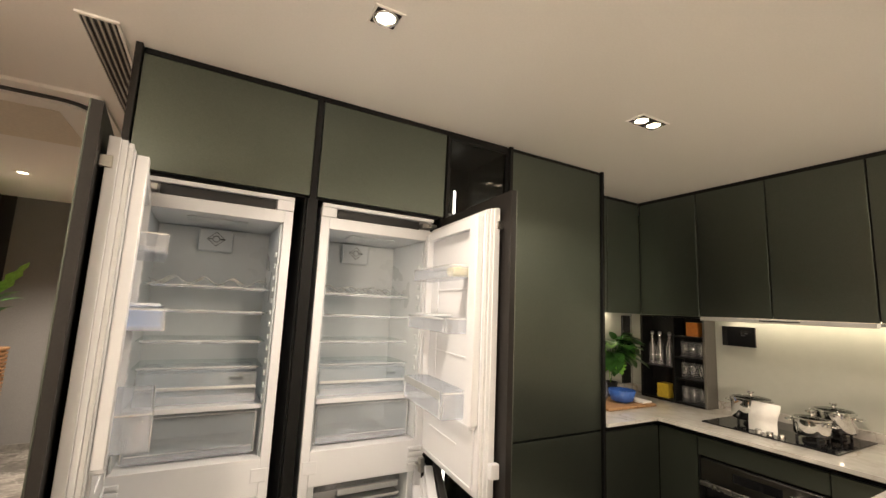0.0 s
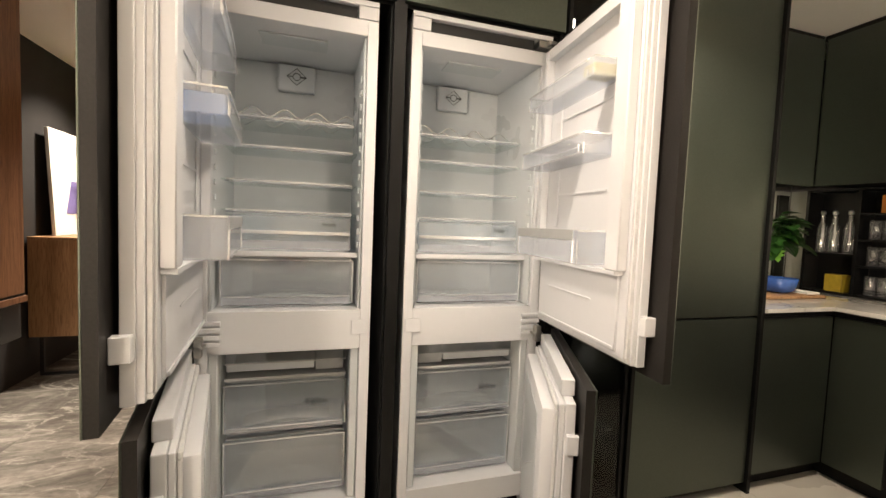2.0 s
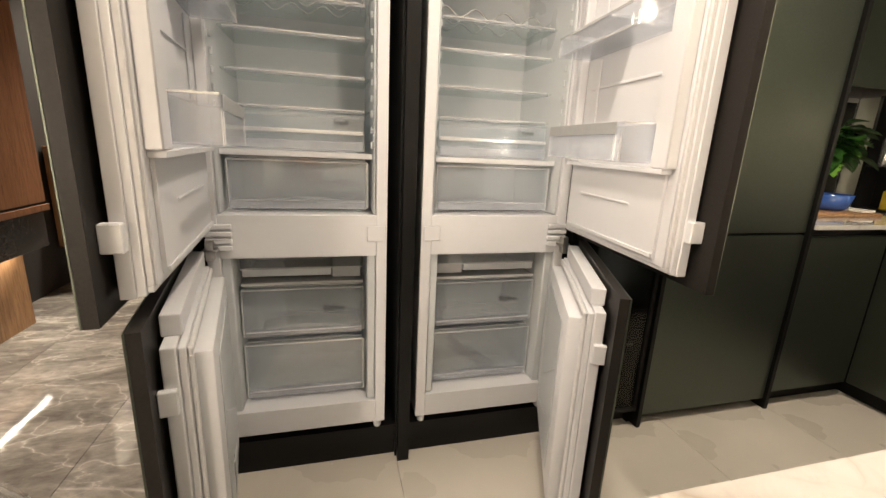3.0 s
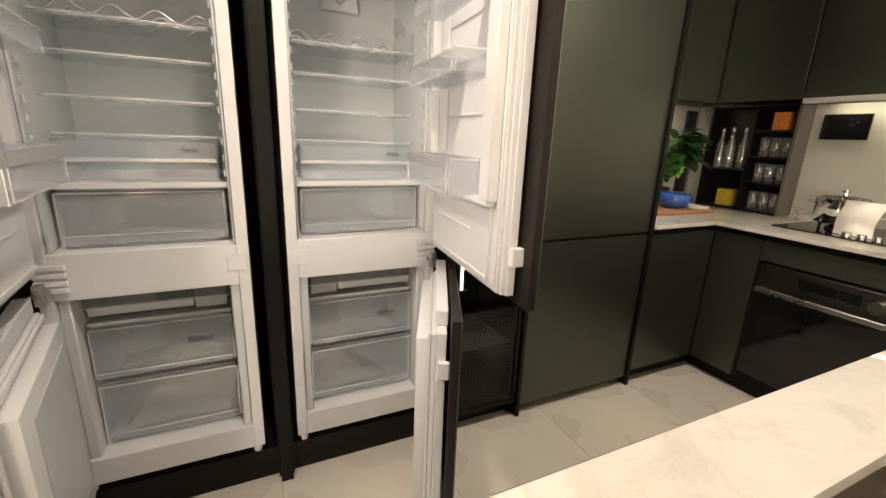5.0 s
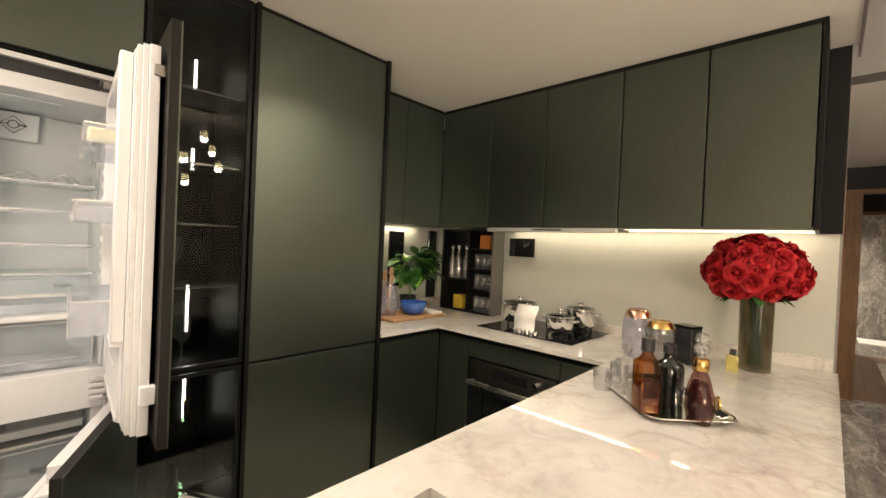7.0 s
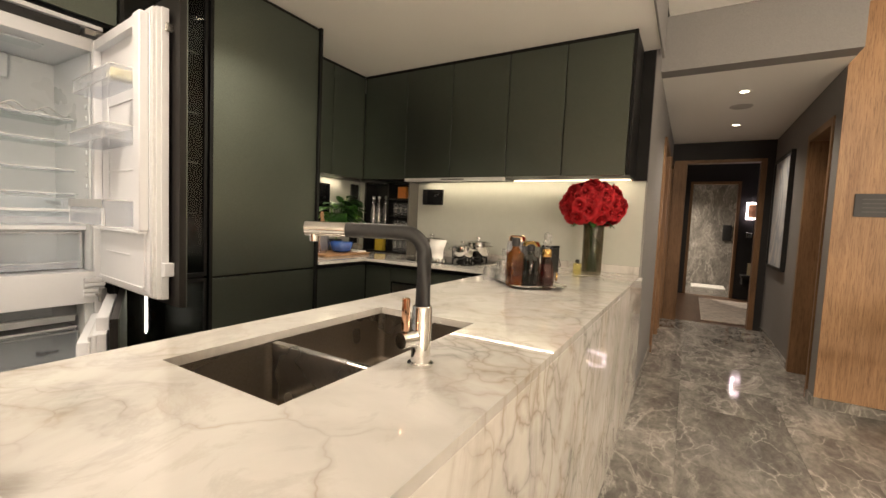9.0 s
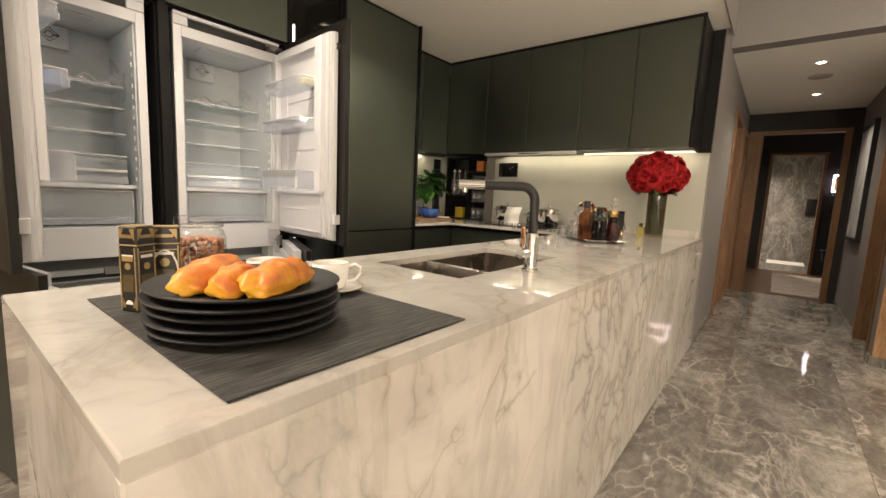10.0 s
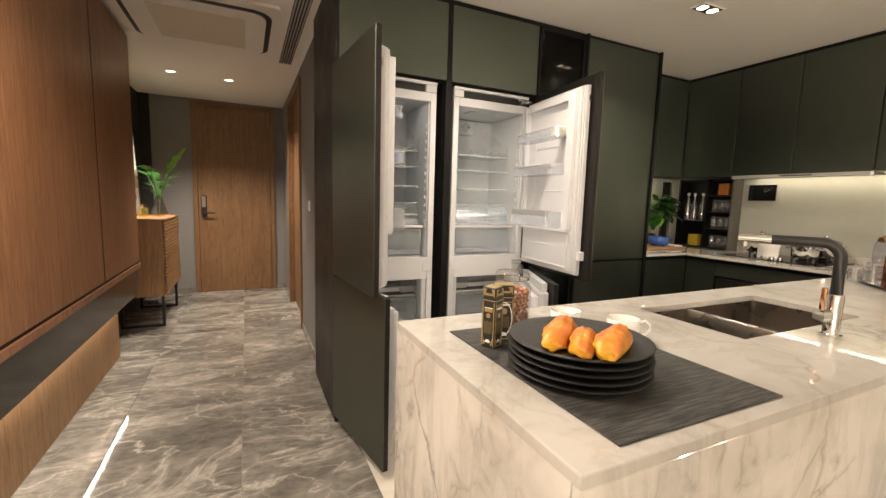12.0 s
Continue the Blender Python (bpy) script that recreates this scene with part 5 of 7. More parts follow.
def plant_on_sideboard():
    p = thing("potted_leaf_plant", "green leaf stems in a dark glass vase on the sideboard", "plant", (-1.45, 4.86, 1.044))
    part("vase", lathe(bmesh.new(), ((0, 0), (0.075, 0), (0.078, 0.01), (0.05, 0.10), (0.03, 0.17), (0.034, 0.19)), (-1.45, 4.86, 1.044), 28), SMOKEVASE, p, smooth=True)
    rnd = random.Random(4)
    for k in range(16):
        a, r, h = rnd.uniform(0, 6.28), rnd.uniform(0.04, 0.13), rnd.uniform(0.22, 0.44)
        top = Vector((-1.45 + r * math.cos(a), 4.86 + r * math.sin(a), 1.044 + h))
        part("stem", tube(bmesh.new(), [(-1.45, 4.86, 1.06), (-1.45 + 0.01 * math.cos(a), 4.86 + 0.01 * math.sin(a), 1.23), top], 0.004, 6), LEAF, p)
        bm = bmesh.new()
        tip = top + Vector((0.16 * math.cos(a), 0.16 * math.sin(a), rnd.uniform(0.02, 0.12)))
        leaf_mesh(bm, top, tip, rnd.uniform(0.05, 0.07), 0.2, 1)
        part("leaf", bm, LEAF, p, smooth=True)
    bm = bmesh.new()
    leaf_mesh(bm, (-1.36, 4.80, 1.46), (-1.17, 4.72, 1.76), 0.085, 0.05, 1)
    part("stem", tube(bmesh.new(), [(-1.45, 4.86, 1.06), (-1.43, 4.85, 1.25), (-1.36, 4.80, 1.46)], 0.004, 6), LEAFPALE, p)
    part("leaf", bm, LEAFPALE, p, "one bright green cut leaf", smooth=True)


plant_on_sideboard()

# ---- corridor, bedroom, bathroom ----


def corridor():
    for i, (x0, x1, top) in enumerate(((4.85, 5.75, 2.12), (6.05, 6.80, 2.12))):
        d = thing("door_%d" % (3 + i), "brown veneered door with frame in the corridor", "door", ((x0 + x1) / 2, 0.05, 0), kind="structure")
        part("frame", boxes((x0, x0 + 0.06, -0.002, 0.13, 0, top), (x1 - 0.06, x1, -0.002, 0.13, 0, top), (x0 + 0.06, x1 - 0.06, -0.002, 0.13, top - 0.06, top), bev=0.002), DOORWOOD, d)
        part("leaf", boxes((x0 + 0.062, x1 - 0.062, 0.06, 0.10, 0.006, top - 0.062)), DOORWOOD, d)
    f = thing("door_frame_1", "brown wooden frame of the open doorway", "door frame", (4.7, -1.17, 0), kind="structure")
    part("jamb", boxes((4.32, 4.36, -1.252, -1.088, 0, 2.10), bev=0.002), DOORWOOD, f)
    part("jamb", boxes((5.01, 5.07, -1.252, -1.088, 0, 2.10), bev=0.002), DOORWOOD, f)
    part("head", boxes((4.36, 5.01, -1.252, -1.088, 2.04, 2.10), bev=0.002), DOORWOOD, f)
    g = thing("door_frame_2", "dark brown frame of the bedroom doorway", "door frame", (6.86, -0.56, 0), kind="structure")
    part("jamb", boxes((6.785, 6.935, -0.16, -0.004, 0, 2.17), bev=0.002), DOORWOOD, g)
    part("jamb", boxes((6.785, 6.935, -1.02, -0.96, 0, 2.17), bev=0.002), DOORWOOD, g)
    part("head", boxes((6.785, 6.935, -0.96, -0.16, 2.13, 2.17), bev=0.002), DOORWOOD, g)
    structure("baseboard_corridor", boxes((5.08, 6.78, -1.0995, -1.087, 0, 0.07), (4.138, 4.1495, -1.90, -1.10, 0, 0.07), (3.63, 4.84, 0.007, 0.0195, 0, 0.07), (4.15, 4.318, -1.0995, -1.087, 0, 0.07)), FLOORSTONE, "low grey stone skirting along the corridor", "skirting")
    structure("wood_panel", boxes((4.135, 4.149, -1.95, -1.098, 0.075, HZ)), OAK, "oak veneered panel on the corridor corner", "wall panel")
    FADED = plain("faded_print", (0.06, 0.058, 0.055), 0.6, 0, 0.1, 60, 0.0)
    s = thing("wall_sign", "small dark sign with rows of fine print on the oak panel", "sign", (4.13, -1.36, 1.36))
    part("plate", boxes((4.122, 4.1345, -1.52, -1.20, 1.365, 1.52), bev=0.001), MATBLACK, s)
    for k in range(4):
        part("print_bar", boxes((4.1205, 4.1215, -1.46 + 0.02 * (k % 2), -1.24, 1.395 + 0.028 * k, 1.403 + 0.028 * k)), FADED, s)
    p = thing("framed_picture", "grey and white abstract picture in a black frame", "picture", (6.05, -1.09, 0.85))
    part("frame", boxes((5.60, 5.63, -1.099, -1.06, 0.85, 2.08), (6.52, 6.55, -1.099, -1.06, 0.85, 2.08), (5.63, 6.52, -1.099, -1.06, 0.85, 0.88), (5.63, 6.52, -1.099, -1.06, 2.05, 2.08)), MATBLACK, p)
    m, nt, pr = mat("grey_abstract_paint")
    nt.links.new(ramp(nt, noise_node(nt, coords(nt, (1, 1, 0.8)), 1.6, 3, 0.5, 1.5), ((0.40, (0.62, 0.62, 0.62)), (0.5, (0.36, 0.40, 0.47)), (0.56, (0.66, 0.65, 0.63)))), pr.inputs["Base Color"])
    part("print", boxes((5.63, 6.52, -1.099, -1.078, 0.88, 2.05)), m, p)


corridor()


def bedroom():
    rug = single("bedroom_rug", boxes((7.05, 9.3, -1.35, -0.47, 0.0, 0.014), bev=0.004), RUG, "pale worn-looking woven rug on the bedroom floor", "rug")
    fr = thing("door_frame_3", "brown frame of the bathroom doorway", "door frame", (9.86, -0.6, 0), kind="structure")
    part("jamb", boxes((9.785, 9.935, -0.25, -0.20, 0, 2.20)), DOORWOOD, fr)
    part("jamb", boxes((9.785, 9.935, -1.02, -0.97, 0, 2.20)), DOORWOOD, fr)
    part("head", boxes((9.785, 9.935, -0.97, -0.25, 2.15, 2.20)), DOORWOOD, fr)
    g = thing("lit_wall_frame", "wall frame with glowing edge over an orange panel", "wall lamp", (9.78, -1.36, 1.5))
    part("panel", boxes((9.77, 9.7995, -1.60, -1.12, 1.50, 1.80)), OAK, g)
    for r in ((9.755, 9.769, -1.60, -1.12, 1.78, 1.80), (9.755, 9.769, -1.60, -1.12, 1.50, 1.52), (9.755, 9.769, -1.14, -1.12, 1.52, 1.78), (9.755, 9.769, -1.60, -1.58, 1.52, 1.78)):
        part("light_bar", boxes(r), TUBEGLOW, g, "glowing tube")
    for k in range(3):
        single("socket_plate", boxes((9.79, 9.7995, -1.24 - 0.10 * k, -1.15 - 0.10 * k, 1.16, 1.25), bev=0.002), STEEL, "small grey socket plate on the dark bedroom wall", "socket", group="bedroom sockets")
    t = thing("bedside_table", "low black wall table below the lit frame", "table", (9.6, -1.4, 0.3))
    part("top", boxes((9.40, 9.799, -1.75, -1.10, 0.44, 0.48), bev=0.002), MATBLACK, t)
    part("bracket", boxes((9.44, 9.799, -1.14, -1.12, 0.30, 0.439)), MATBLACK, t)
    part("leg", boxes((9.44, 9.47, -1.72, -1.69, 0.0, 0.439)), MATBLACK, t)
    ph = thing("photo_frame", "small cream photo frame with a plain grey picture", "frame", (9.55, -1.3, 0.481))
    part("frame", boxes((9.55, 9.565, -1.42, -1.19, 0.481, 0.70), bev=0.003), YELLOWCREAM, ph)
    part("picture", boxes((9.546, 9.5495, -1.37, -1.24, 0.53, 0.65)), SPEAKERGREY, ph)
    bm = boxes((11.15, 11.85, -1.0, -0.35, 0.0, 0.012), bev=0.004)
    single("bath_mat", bm, PAPER, "white mat on the bathroom floor", "mat")
    w = thing("toilet", "white wall-hung toilet in the stone bathroom", "toilet", (11.2, 0.15, 0))
    part("bowl", lathe(bmesh.new(), ((0, 0.12), (0.10, 0.14), (0.16, 0.26), (0.185, 0.38), (0.18, 0.40), (0, 0.40)), (11.3, 0.02, 0), 28, 1.3), PORCELAIN, w, smooth=True)
    part("seat", lathe(bmesh.new(), ((0, 0.405), (0.185, 0.405), (0.19, 0.42), (0.18, 0.43), (0, 0.43)), (11.3, 0.02, 0), 28, 1.3), PORCELAIN, w, smooth=40)
    part("wall_bracket", boxes((11.2, 11.4, 0.2, 0.70, 0.2, 0.40), bev=0.01), PORCELAIN, w)
    tw = single("dark_towel", boxes((11.955, 11.995, -1.08, -0.90, 1.05, 1.42), bev=0.012, seg=2), MATBLACK, "dark towel hung on the stone bathroom wall", "towel", smooth=40)
    single("paper_holder", tube(bmesh.new(), [(11.995, -0.06, 0.86), (11.93, -0.06, 0.86), (11.93, -0.22, 0.86)], 0.010, 8), MATBLACK, "black bar holder on the bathroom wall", "holder", smooth=40)


YELLOWCREAM = plain("cream_frame_paint", (0.66, 0.58, 0.38), 0.5, 0, 0.05, 60, 0.05)
bedroom()


def dining_chair():
    c = thing("dining_chair", "black steel-framed chair on the stone floor", "chair", (3.19, -1.51, 0), -15)

    def P(name, bm, m):
        part(name, bm, m, c, smooth=40, local=True)
    for s in (-0.22, 0.22):
        P("leg_frame", tube(bmesh.new(), [(s, 0.22, 0.45), (s, 0.27, 0.012), (s, -0.25, 0.012), (s, -0.20, 0.45), (s, -0.24, 0.82)], 0.009, 8), MATBLACK)
    P("floor_bar", tube(bmesh.new(), [(-0.22, 0.27, 0.012), (0.22, 0.27, 0.012)], 0.009, 8), MATBLACK)
    P("seat", boxes((-0.23, 0.23, -0.22, 0.24, 0.451, 0.50), bev=0.015, seg=3), WALLDARK)
    P("backrest", boxes((-0.23, 0.23, -0.262, -0.225, 0.60, 0.84), bev=0.012, seg=3), WALLDARK)


dining_chair()

# ---- things on the peninsula ----
TOP = 0.9008


def arc_tube(pts, r, n=12):
    return tube(bmesh.new(), pts, r, n)


def faucet():
    f = thing("kitchen_tap", "black and chrome angular kitchen tap with side lever", "tap", (0.985, 0.223, TOP))
    x, y = 0.985, 0.223
    dx, dy = -0.466, 0.885
    L = math.hypot(dx, dy)
    dx, dy = dx / L, dy / L
    part("base_ring", lathe(bmesh.new(), ((0, 0), (0.028, 0), (0.028, 0.006), (0.022, 0.008), (0, 0.008)), (x, y, TOP), 28), CHROME, f, smooth=40)
    part("body", lathe(bmesh.new(), ((0.021, 0.008), (0.021, 0.125), (0.019, 0.128), (0, 0.128)), (x, y, TOP), 28), CHROME, f, smooth=40)
    top = 1.182
    pts = [(x, y, TOP + 0.128), (x, y, top - 0.05)]
    for k in range(1, 7):
        a = k / 6 * math.pi / 2
        pts.append((x + dx * 0.045 * (1 - math.cos(a)), y + dy * 0.045 * (1 - math.cos(a)), top - 0.05 + 0.05 * math.sin(a) - 0.0))
    pts.append((x + dx * 0.168, y + dy * 0.168, top))
    part("spout", arc_tube(pts, 0.0158, 16), MATBLACK, f, "matt black sleeve", smooth=40)
    sp = part("spray_head", arc_tube([(x + dx * 0.1685, y + dy * 0.1685, top), (x + dx * 0.255, y + dy * 0.255, top)], 0.0158, 16), CHROME, f, smooth=40)
    part("outlet", lathe(bmesh.new(), ((0.010, 0), (0.011, 0.016), (0, 0.016)), (x + dx * 0.237, y + dy * 0.237, top - 0.027), 16), CHROME, sp, smooth=40)
    lv = part("lever_hub", arc_tube([(x - 0.0215, y + 0.003, TOP + 0.062), (x - 0.058, y + 0.012, TOP + 0.062)], 0.017, 18), CHROME, f, smooth=40)
    part("lever", boxes((x - 0.055, x - 0.040, y + 0.002, y + 0.016, TOP + 0.080, TOP + 0.150), bev=0.004, seg=2), COPPER, lv, "thin polished lever", smooth=40)


faucet()


def place_mat():
    single("place_mat", boxes((-0.100, 0.356, 0.043, 0.65, TOP, TOP + 0.003), bev=0.0008), WEAVE, "black woven table mat on the stone top", "place mat")


place_mat()
MT = TOP + 0.0035


def plates():
    prof = ((0, 0.002), (0.105, 0.002), (0.118, 0.004), (0.138, 0.010), (0.141, 0.0135), (0.138, 0.0155), (0.118, 0.0105), (0.10, 0.0085), (0, 0.0085))
    first = None
    for k in range(5):
        at = (0.056, 0.304, MT + 0.0152 * k)
        if first is None:
            first = mesh_ob("dinner_plate", lathe(bmesh.new(), [(1.113 * r, z) for r, z in prof], (0, 0, 0), 64), SLATE, 45)
            first.matrix_basis = pose(*at)
            tagged(first, "matt black stoneware plate in a stack of five", "plate", "stack of plates")
        else:
            copy_thing(first, pose(at[0] + 0.002 * (-1) ** k, at[1] + 0.001 * k, at[2], 0, 0, 20 * k))


plates()
PZ = MT + 0.0152 * 4 + 0.0088


def bread(at, length, width, height, turn, seed):
    bm = bmesh.new()
    bmesh.ops.create_uvsphere(bm, u_segments=36, v_segments=20, radius=1)
    rot = Matrix.Rotation(radians(turn), 3, "Z")
    for v in bm.verts:
        p = v.co.copy()
        p = Vector((math.copysign(abs(p.x) ** 0.72, p.x), p.y, p.z))
        w = 1 + 0.20 * noise.noise(p * 1.5 + Vector((seed * 7, 0, 0))) + 0.15 * noise.noise(p * 3.6 + Vector((0, seed * 5, 0)))
        w *= 1 - max(0, p.z + 0.2) * sum(g * math.exp(-((p.x + 0.25 * p.y - c) / 0.10) ** 2) for c, g in ((-0.42, 0.13), (0.16, 0.16), (0.62, 0.10)))
        q = Vector((p.x * length / 2 * w, p.y * width / 2 * w, max(p.z, -0.55) * height / 1.55 * w))
        v.co = rot @ q
    low = min(v.co.z for v in bm.verts)
    bmesh.ops.translate(bm, vec=Vector(at) - Vector((0, 0, low)), verts=bm.verts)
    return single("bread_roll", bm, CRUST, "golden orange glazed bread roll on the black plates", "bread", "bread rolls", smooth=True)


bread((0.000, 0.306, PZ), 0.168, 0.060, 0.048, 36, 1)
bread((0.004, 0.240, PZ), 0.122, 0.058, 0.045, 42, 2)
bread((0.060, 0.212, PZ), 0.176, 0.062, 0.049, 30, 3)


def tin(at, w, d, h, turn, label, emblem):
    t = thing("tea_tin", label, "tin", at, turn, "decorated tins")

    def P(name, bm, m, parent=None, sm=None):
        return part(name, bm, m, parent or t, smooth=sm, local=parent is None)
    P("body", boxes((-w / 2, w / 2, -d / 2, d / 2, 0, h), bev=0.002), MATBLACK)
    P("lid_band", boxes((-w / 2 - 0.001, w / 2 + 0.001, -d / 2 - 0.001, d / 2 + 0.001, h * 0.78, h * 0.795), bev=0.0005), TINGOLD)
    P("lid_top", boxes((-w / 2 + 0.002, w / 2 - 0.002, -d / 2 + 0.002, d / 2 - 0.002, h + 0.0003, h + 0.002), bev=0.0005), TINGOLD)
    fr = []
    for face in (-1, 1):
        for a, b, z0, z1 in ((-w / 2 + 0.002, -w / 2 + 0.0045, 0.004, h * 0.76), (w / 2 - 0.0045, w / 2 - 0.002, 0.004, h * 0.76), (-w / 2 + 0.0045, w / 2 - 0.0045, 0.004, 0.0065), (-w / 2 + 0.0045, w / 2 - 0.0045, h * 0.70, h * 0.715), (-w * 0.3, w * 0.3, h * 0.87, h * 0.91)):
            fr.append((a, b, face * (d / 2 + 0.0005), face * (d / 2 + 0.0012), z0, z1))
        for a, b, z0, z1 in ((-d / 2 + 0.002, -d / 2 + 0.0045, 0.004, h * 0.76), (d / 2 - 0.0045, d / 2 - 0.002, 0.004, h * 0.76), (-d * 0.3, d * 0.3, h * 0.60, h * 0.66), (-d * 0.3, d * 0.3, h * 0.87, h * 0.91)):
            fr.append((face * (w / 2 + 0.0005), face * (w / 2 + 0.0012), a, b, z0, z1))
    P("gold_border", boxes(*fr), TINGOLD)
    # printed ornaments: corner triangles, a fan at the foot, a roundel under a caption bar
    def flat(pts, face):
        bm = bmesh.new()
        rows = []
        for off in (0.0003, 0.0011):
            rows.append([bm.verts.new((u, -d / 2 - off, z) if face == "front" else (-w / 2 - off, u, z)) for u, z in pts])
        bm.faces.new(rows[0]), bm.faces.new(rows[1])
        for k in range(len(pts)):
            q = (k + 1) % len(pts)
            bm.faces.new((rows[0][k], rows[0][q], rows[1][q], rows[1][k]))
        return bm
    for face, m in (("front", w), ("side", d)):
        for sx in (-1, 1):
            P("corner_ornament", flat([(sx * m * 0.34, h * 0.05), (sx * m * 0.34, h * 0.17), (sx * m * 0.20, h * 0.05)], face), TINGOLD)
            P("corner_ornament", flat([(sx * m * 0.42, h * 0.98), (sx * m * 0.42, h * 0.84), (sx * m * 0.16, h * 0.98)], face), TINGOLD)
        P("fan_ornament", flat([(m * 0.20 * math.cos(a), h * 0.09 + m * 0.20 * math.sin(a)) for a in [k * math.pi / 8 for k in range(9)]], face), PAPER)
        P("roundel", flat([(m * 0.17 * math.cos(a), h * 0.54 + m * 0.17 * math.sin(a)) for a in [k * math.pi / 4 for k in range(8)]], face), TINGOLD)
        P("caption_bar", flat([(-m * 0.30, h * 0.64), (m * 0.30, h * 0.64), (m * 0.30, h * 0.675), (-m * 0.30, h * 0.675)], face), PAPER)
        P("printed_field", flat([(-m * 0.30, h * 0.24), (m * 0.30, h * 0.24), (m * 0.30, h * 0.44), (-m * 0.30, h * 0.44)], face), DARKGOLD)
    if emblem:
        bm = bmesh.new()
        tube(bm, [(0.42 * w * math.cos(a), -d / 2 - 0.001, h * 0.40 + 0.30 * h * math.sin(a)) for a in [k * math.pi / 12 for k in range(24)]], 0.0016, 6, True)
        P("oval_emblem", bm, PAPER)


tin((-0.052, 0.503, MT), 0.040, 0.038, 0.156, 28, "slim black and gold printed tin", False)
tin((0.006, 0.545, MT), 0.052, 0.040, 0.150, -20, "black and gold printed tin with an oval emblem", True)


def nut_jar():
    x, y = 0.118, 0.665
    j = thing("nut_jar", "clip-top glass jar filled with brown nuts", "jar", (x, y, TOP))
    part("glass", lathe(bmesh.new(), ((0, 0.001), (0.055, 0.001), (0.058, 0.006), (0.058, 0.115), (0.052, 0.130), (0.047, 0.134), (0.047, 0.142)), (x, y, TOP), 36), TUMBLER, j, smooth=True)
    part("lid", lathe(bmesh.new(), ((0.050, 0.143), (0.052, 0.146), (0.052, 0.160), (0.046, 0.166), (0, 0.167)), (x, y, TOP), 36), TUMBLER, j, smooth=True)
    bm = bmesh.new()
    tube(bm, [(x + 0.0505 * math.cos(a), y + 0.0505 * math.sin(a), TOP + 0.1425) for a in [k * math.pi / 12 for k in range(24)]], 0.0022, 6, True)
    part("seal_ring", bm, CUTGLASS, j, smooth=True)
    rnd = random.Random(8)
    bm = bmesh.new()
    for layer in range(9):
        for k in range(16):
            a = 2 * math.pi * (k + 0.5 * (layer % 2)) / 16 + rnd.uniform(-0.1, 0.1)
            r = 0.0475 + rnd.uniform(-0.003, 0.001)
            m = Matrix.Translation((x + r * math.cos(a), y + r * math.sin(a), TOP + 0.010 + 0.0118 * layer)) @ Euler((rnd.uniform(0, 3), rnd.uniform(0, 3), rnd.uniform(0, 3))).to_matrix().to_4x4() @ Matrix.Diagonal((0.0095, 0.0065, 0.0058, 1))
            bmesh.ops.create_icosphere(bm, subdivisions=1, radius=1, matrix=m)
    for k in range(40):
        a, r = rnd.uniform(0, 6.28), 0.043 * math.sqrt(rnd.random())
        m = Matrix.Translation((x + r * math.cos(a), y + r * math.sin(a), TOP + 0.110)) @ Euler((rnd.uniform(0, 3), 0, rnd.uniform(0, 3))).to_matrix().to_4x4() @ Matrix.Diagonal((0.0095, 0.0065, 0.0058, 1))
        bmesh.ops.create_icosphere(bm, subdivisions=1, radius=1, matrix=m)
    tagged(part("nuts", bm, NUT, j, "brown shelled nuts", smooth=True), kind="stuff")


nut_jar()


def cup_and_saucer(x, y, turn):
    z = MT if x < 0.355 else TOP
    s = thing("saucer", "white porcelain saucer with a gold rim line", "saucer", (x, y, z), 0, "coffee service")
    part("dish", lathe(bmesh.new(), ((0, 0.003), (0.040, 0.003), (0.055, 0.006), (0.076, 0.013), (0.077, 0.0145), (0.055, 0.009), (0.038, 0.0065), (0, 0.0065)), (x, y, z), 44), PORCELAIN, s, smooth=True)
    bm = bmesh.new()
    tube(bm, [(x + 0.0765 * math.cos(a), y + 0.0765 * math.sin(a), z + 0.0142) for a in [k * math.pi / 22 for k in range(44)]], 0.0006, 5, True)
    part("rim_line", bm, DULLGOLD, s, smooth=True)
    z += 0.0070
    c = thing("coffee_cup", "white porcelain cup with a thin gold rim", "cup", (x, y, z), 0, "coffee service")
    part("bowl", lathe(bmesh.new(), ((0, 0.001), (0.028, 0.001), (0.034, 0.006), (0.040, 0.022), (0.043, 0.062), (0.0415, 0.062), (0.038, 0.022), (0.030, 0.008), (0, 0.006)), (x, y, z), 40), PORCELAIN, c, smooth=True)
    a = radians(turn)
    ca, sa = math.cos(a), math.sin(a)
    part("handle", arc_tube([(x + ca * r, y + sa * r, z + h) for r, h in ((0.041, 0.052), (0.056, 0.058), (0.069, 0.050), (0.069, 0.035), (0.058, 0.020), (0.039, 0.014))], 0.0035, 8), PORCELAIN, c, smooth=True)
    bm = bmesh.new()
    tube(bm, [(x + 0.0423 * math.cos(t), y + 0.0423 * math.sin(t), z + 0.0622) for t in [k * math.pi / 20 for k in range(40)]], 0.0006, 5, True)
    part("rim_line", bm, DULLGOLD, c, smooth=True)


cup_and_saucer(0.300, 0.398, -35)
cup_and_saucer(0.205, 0.518, 60)


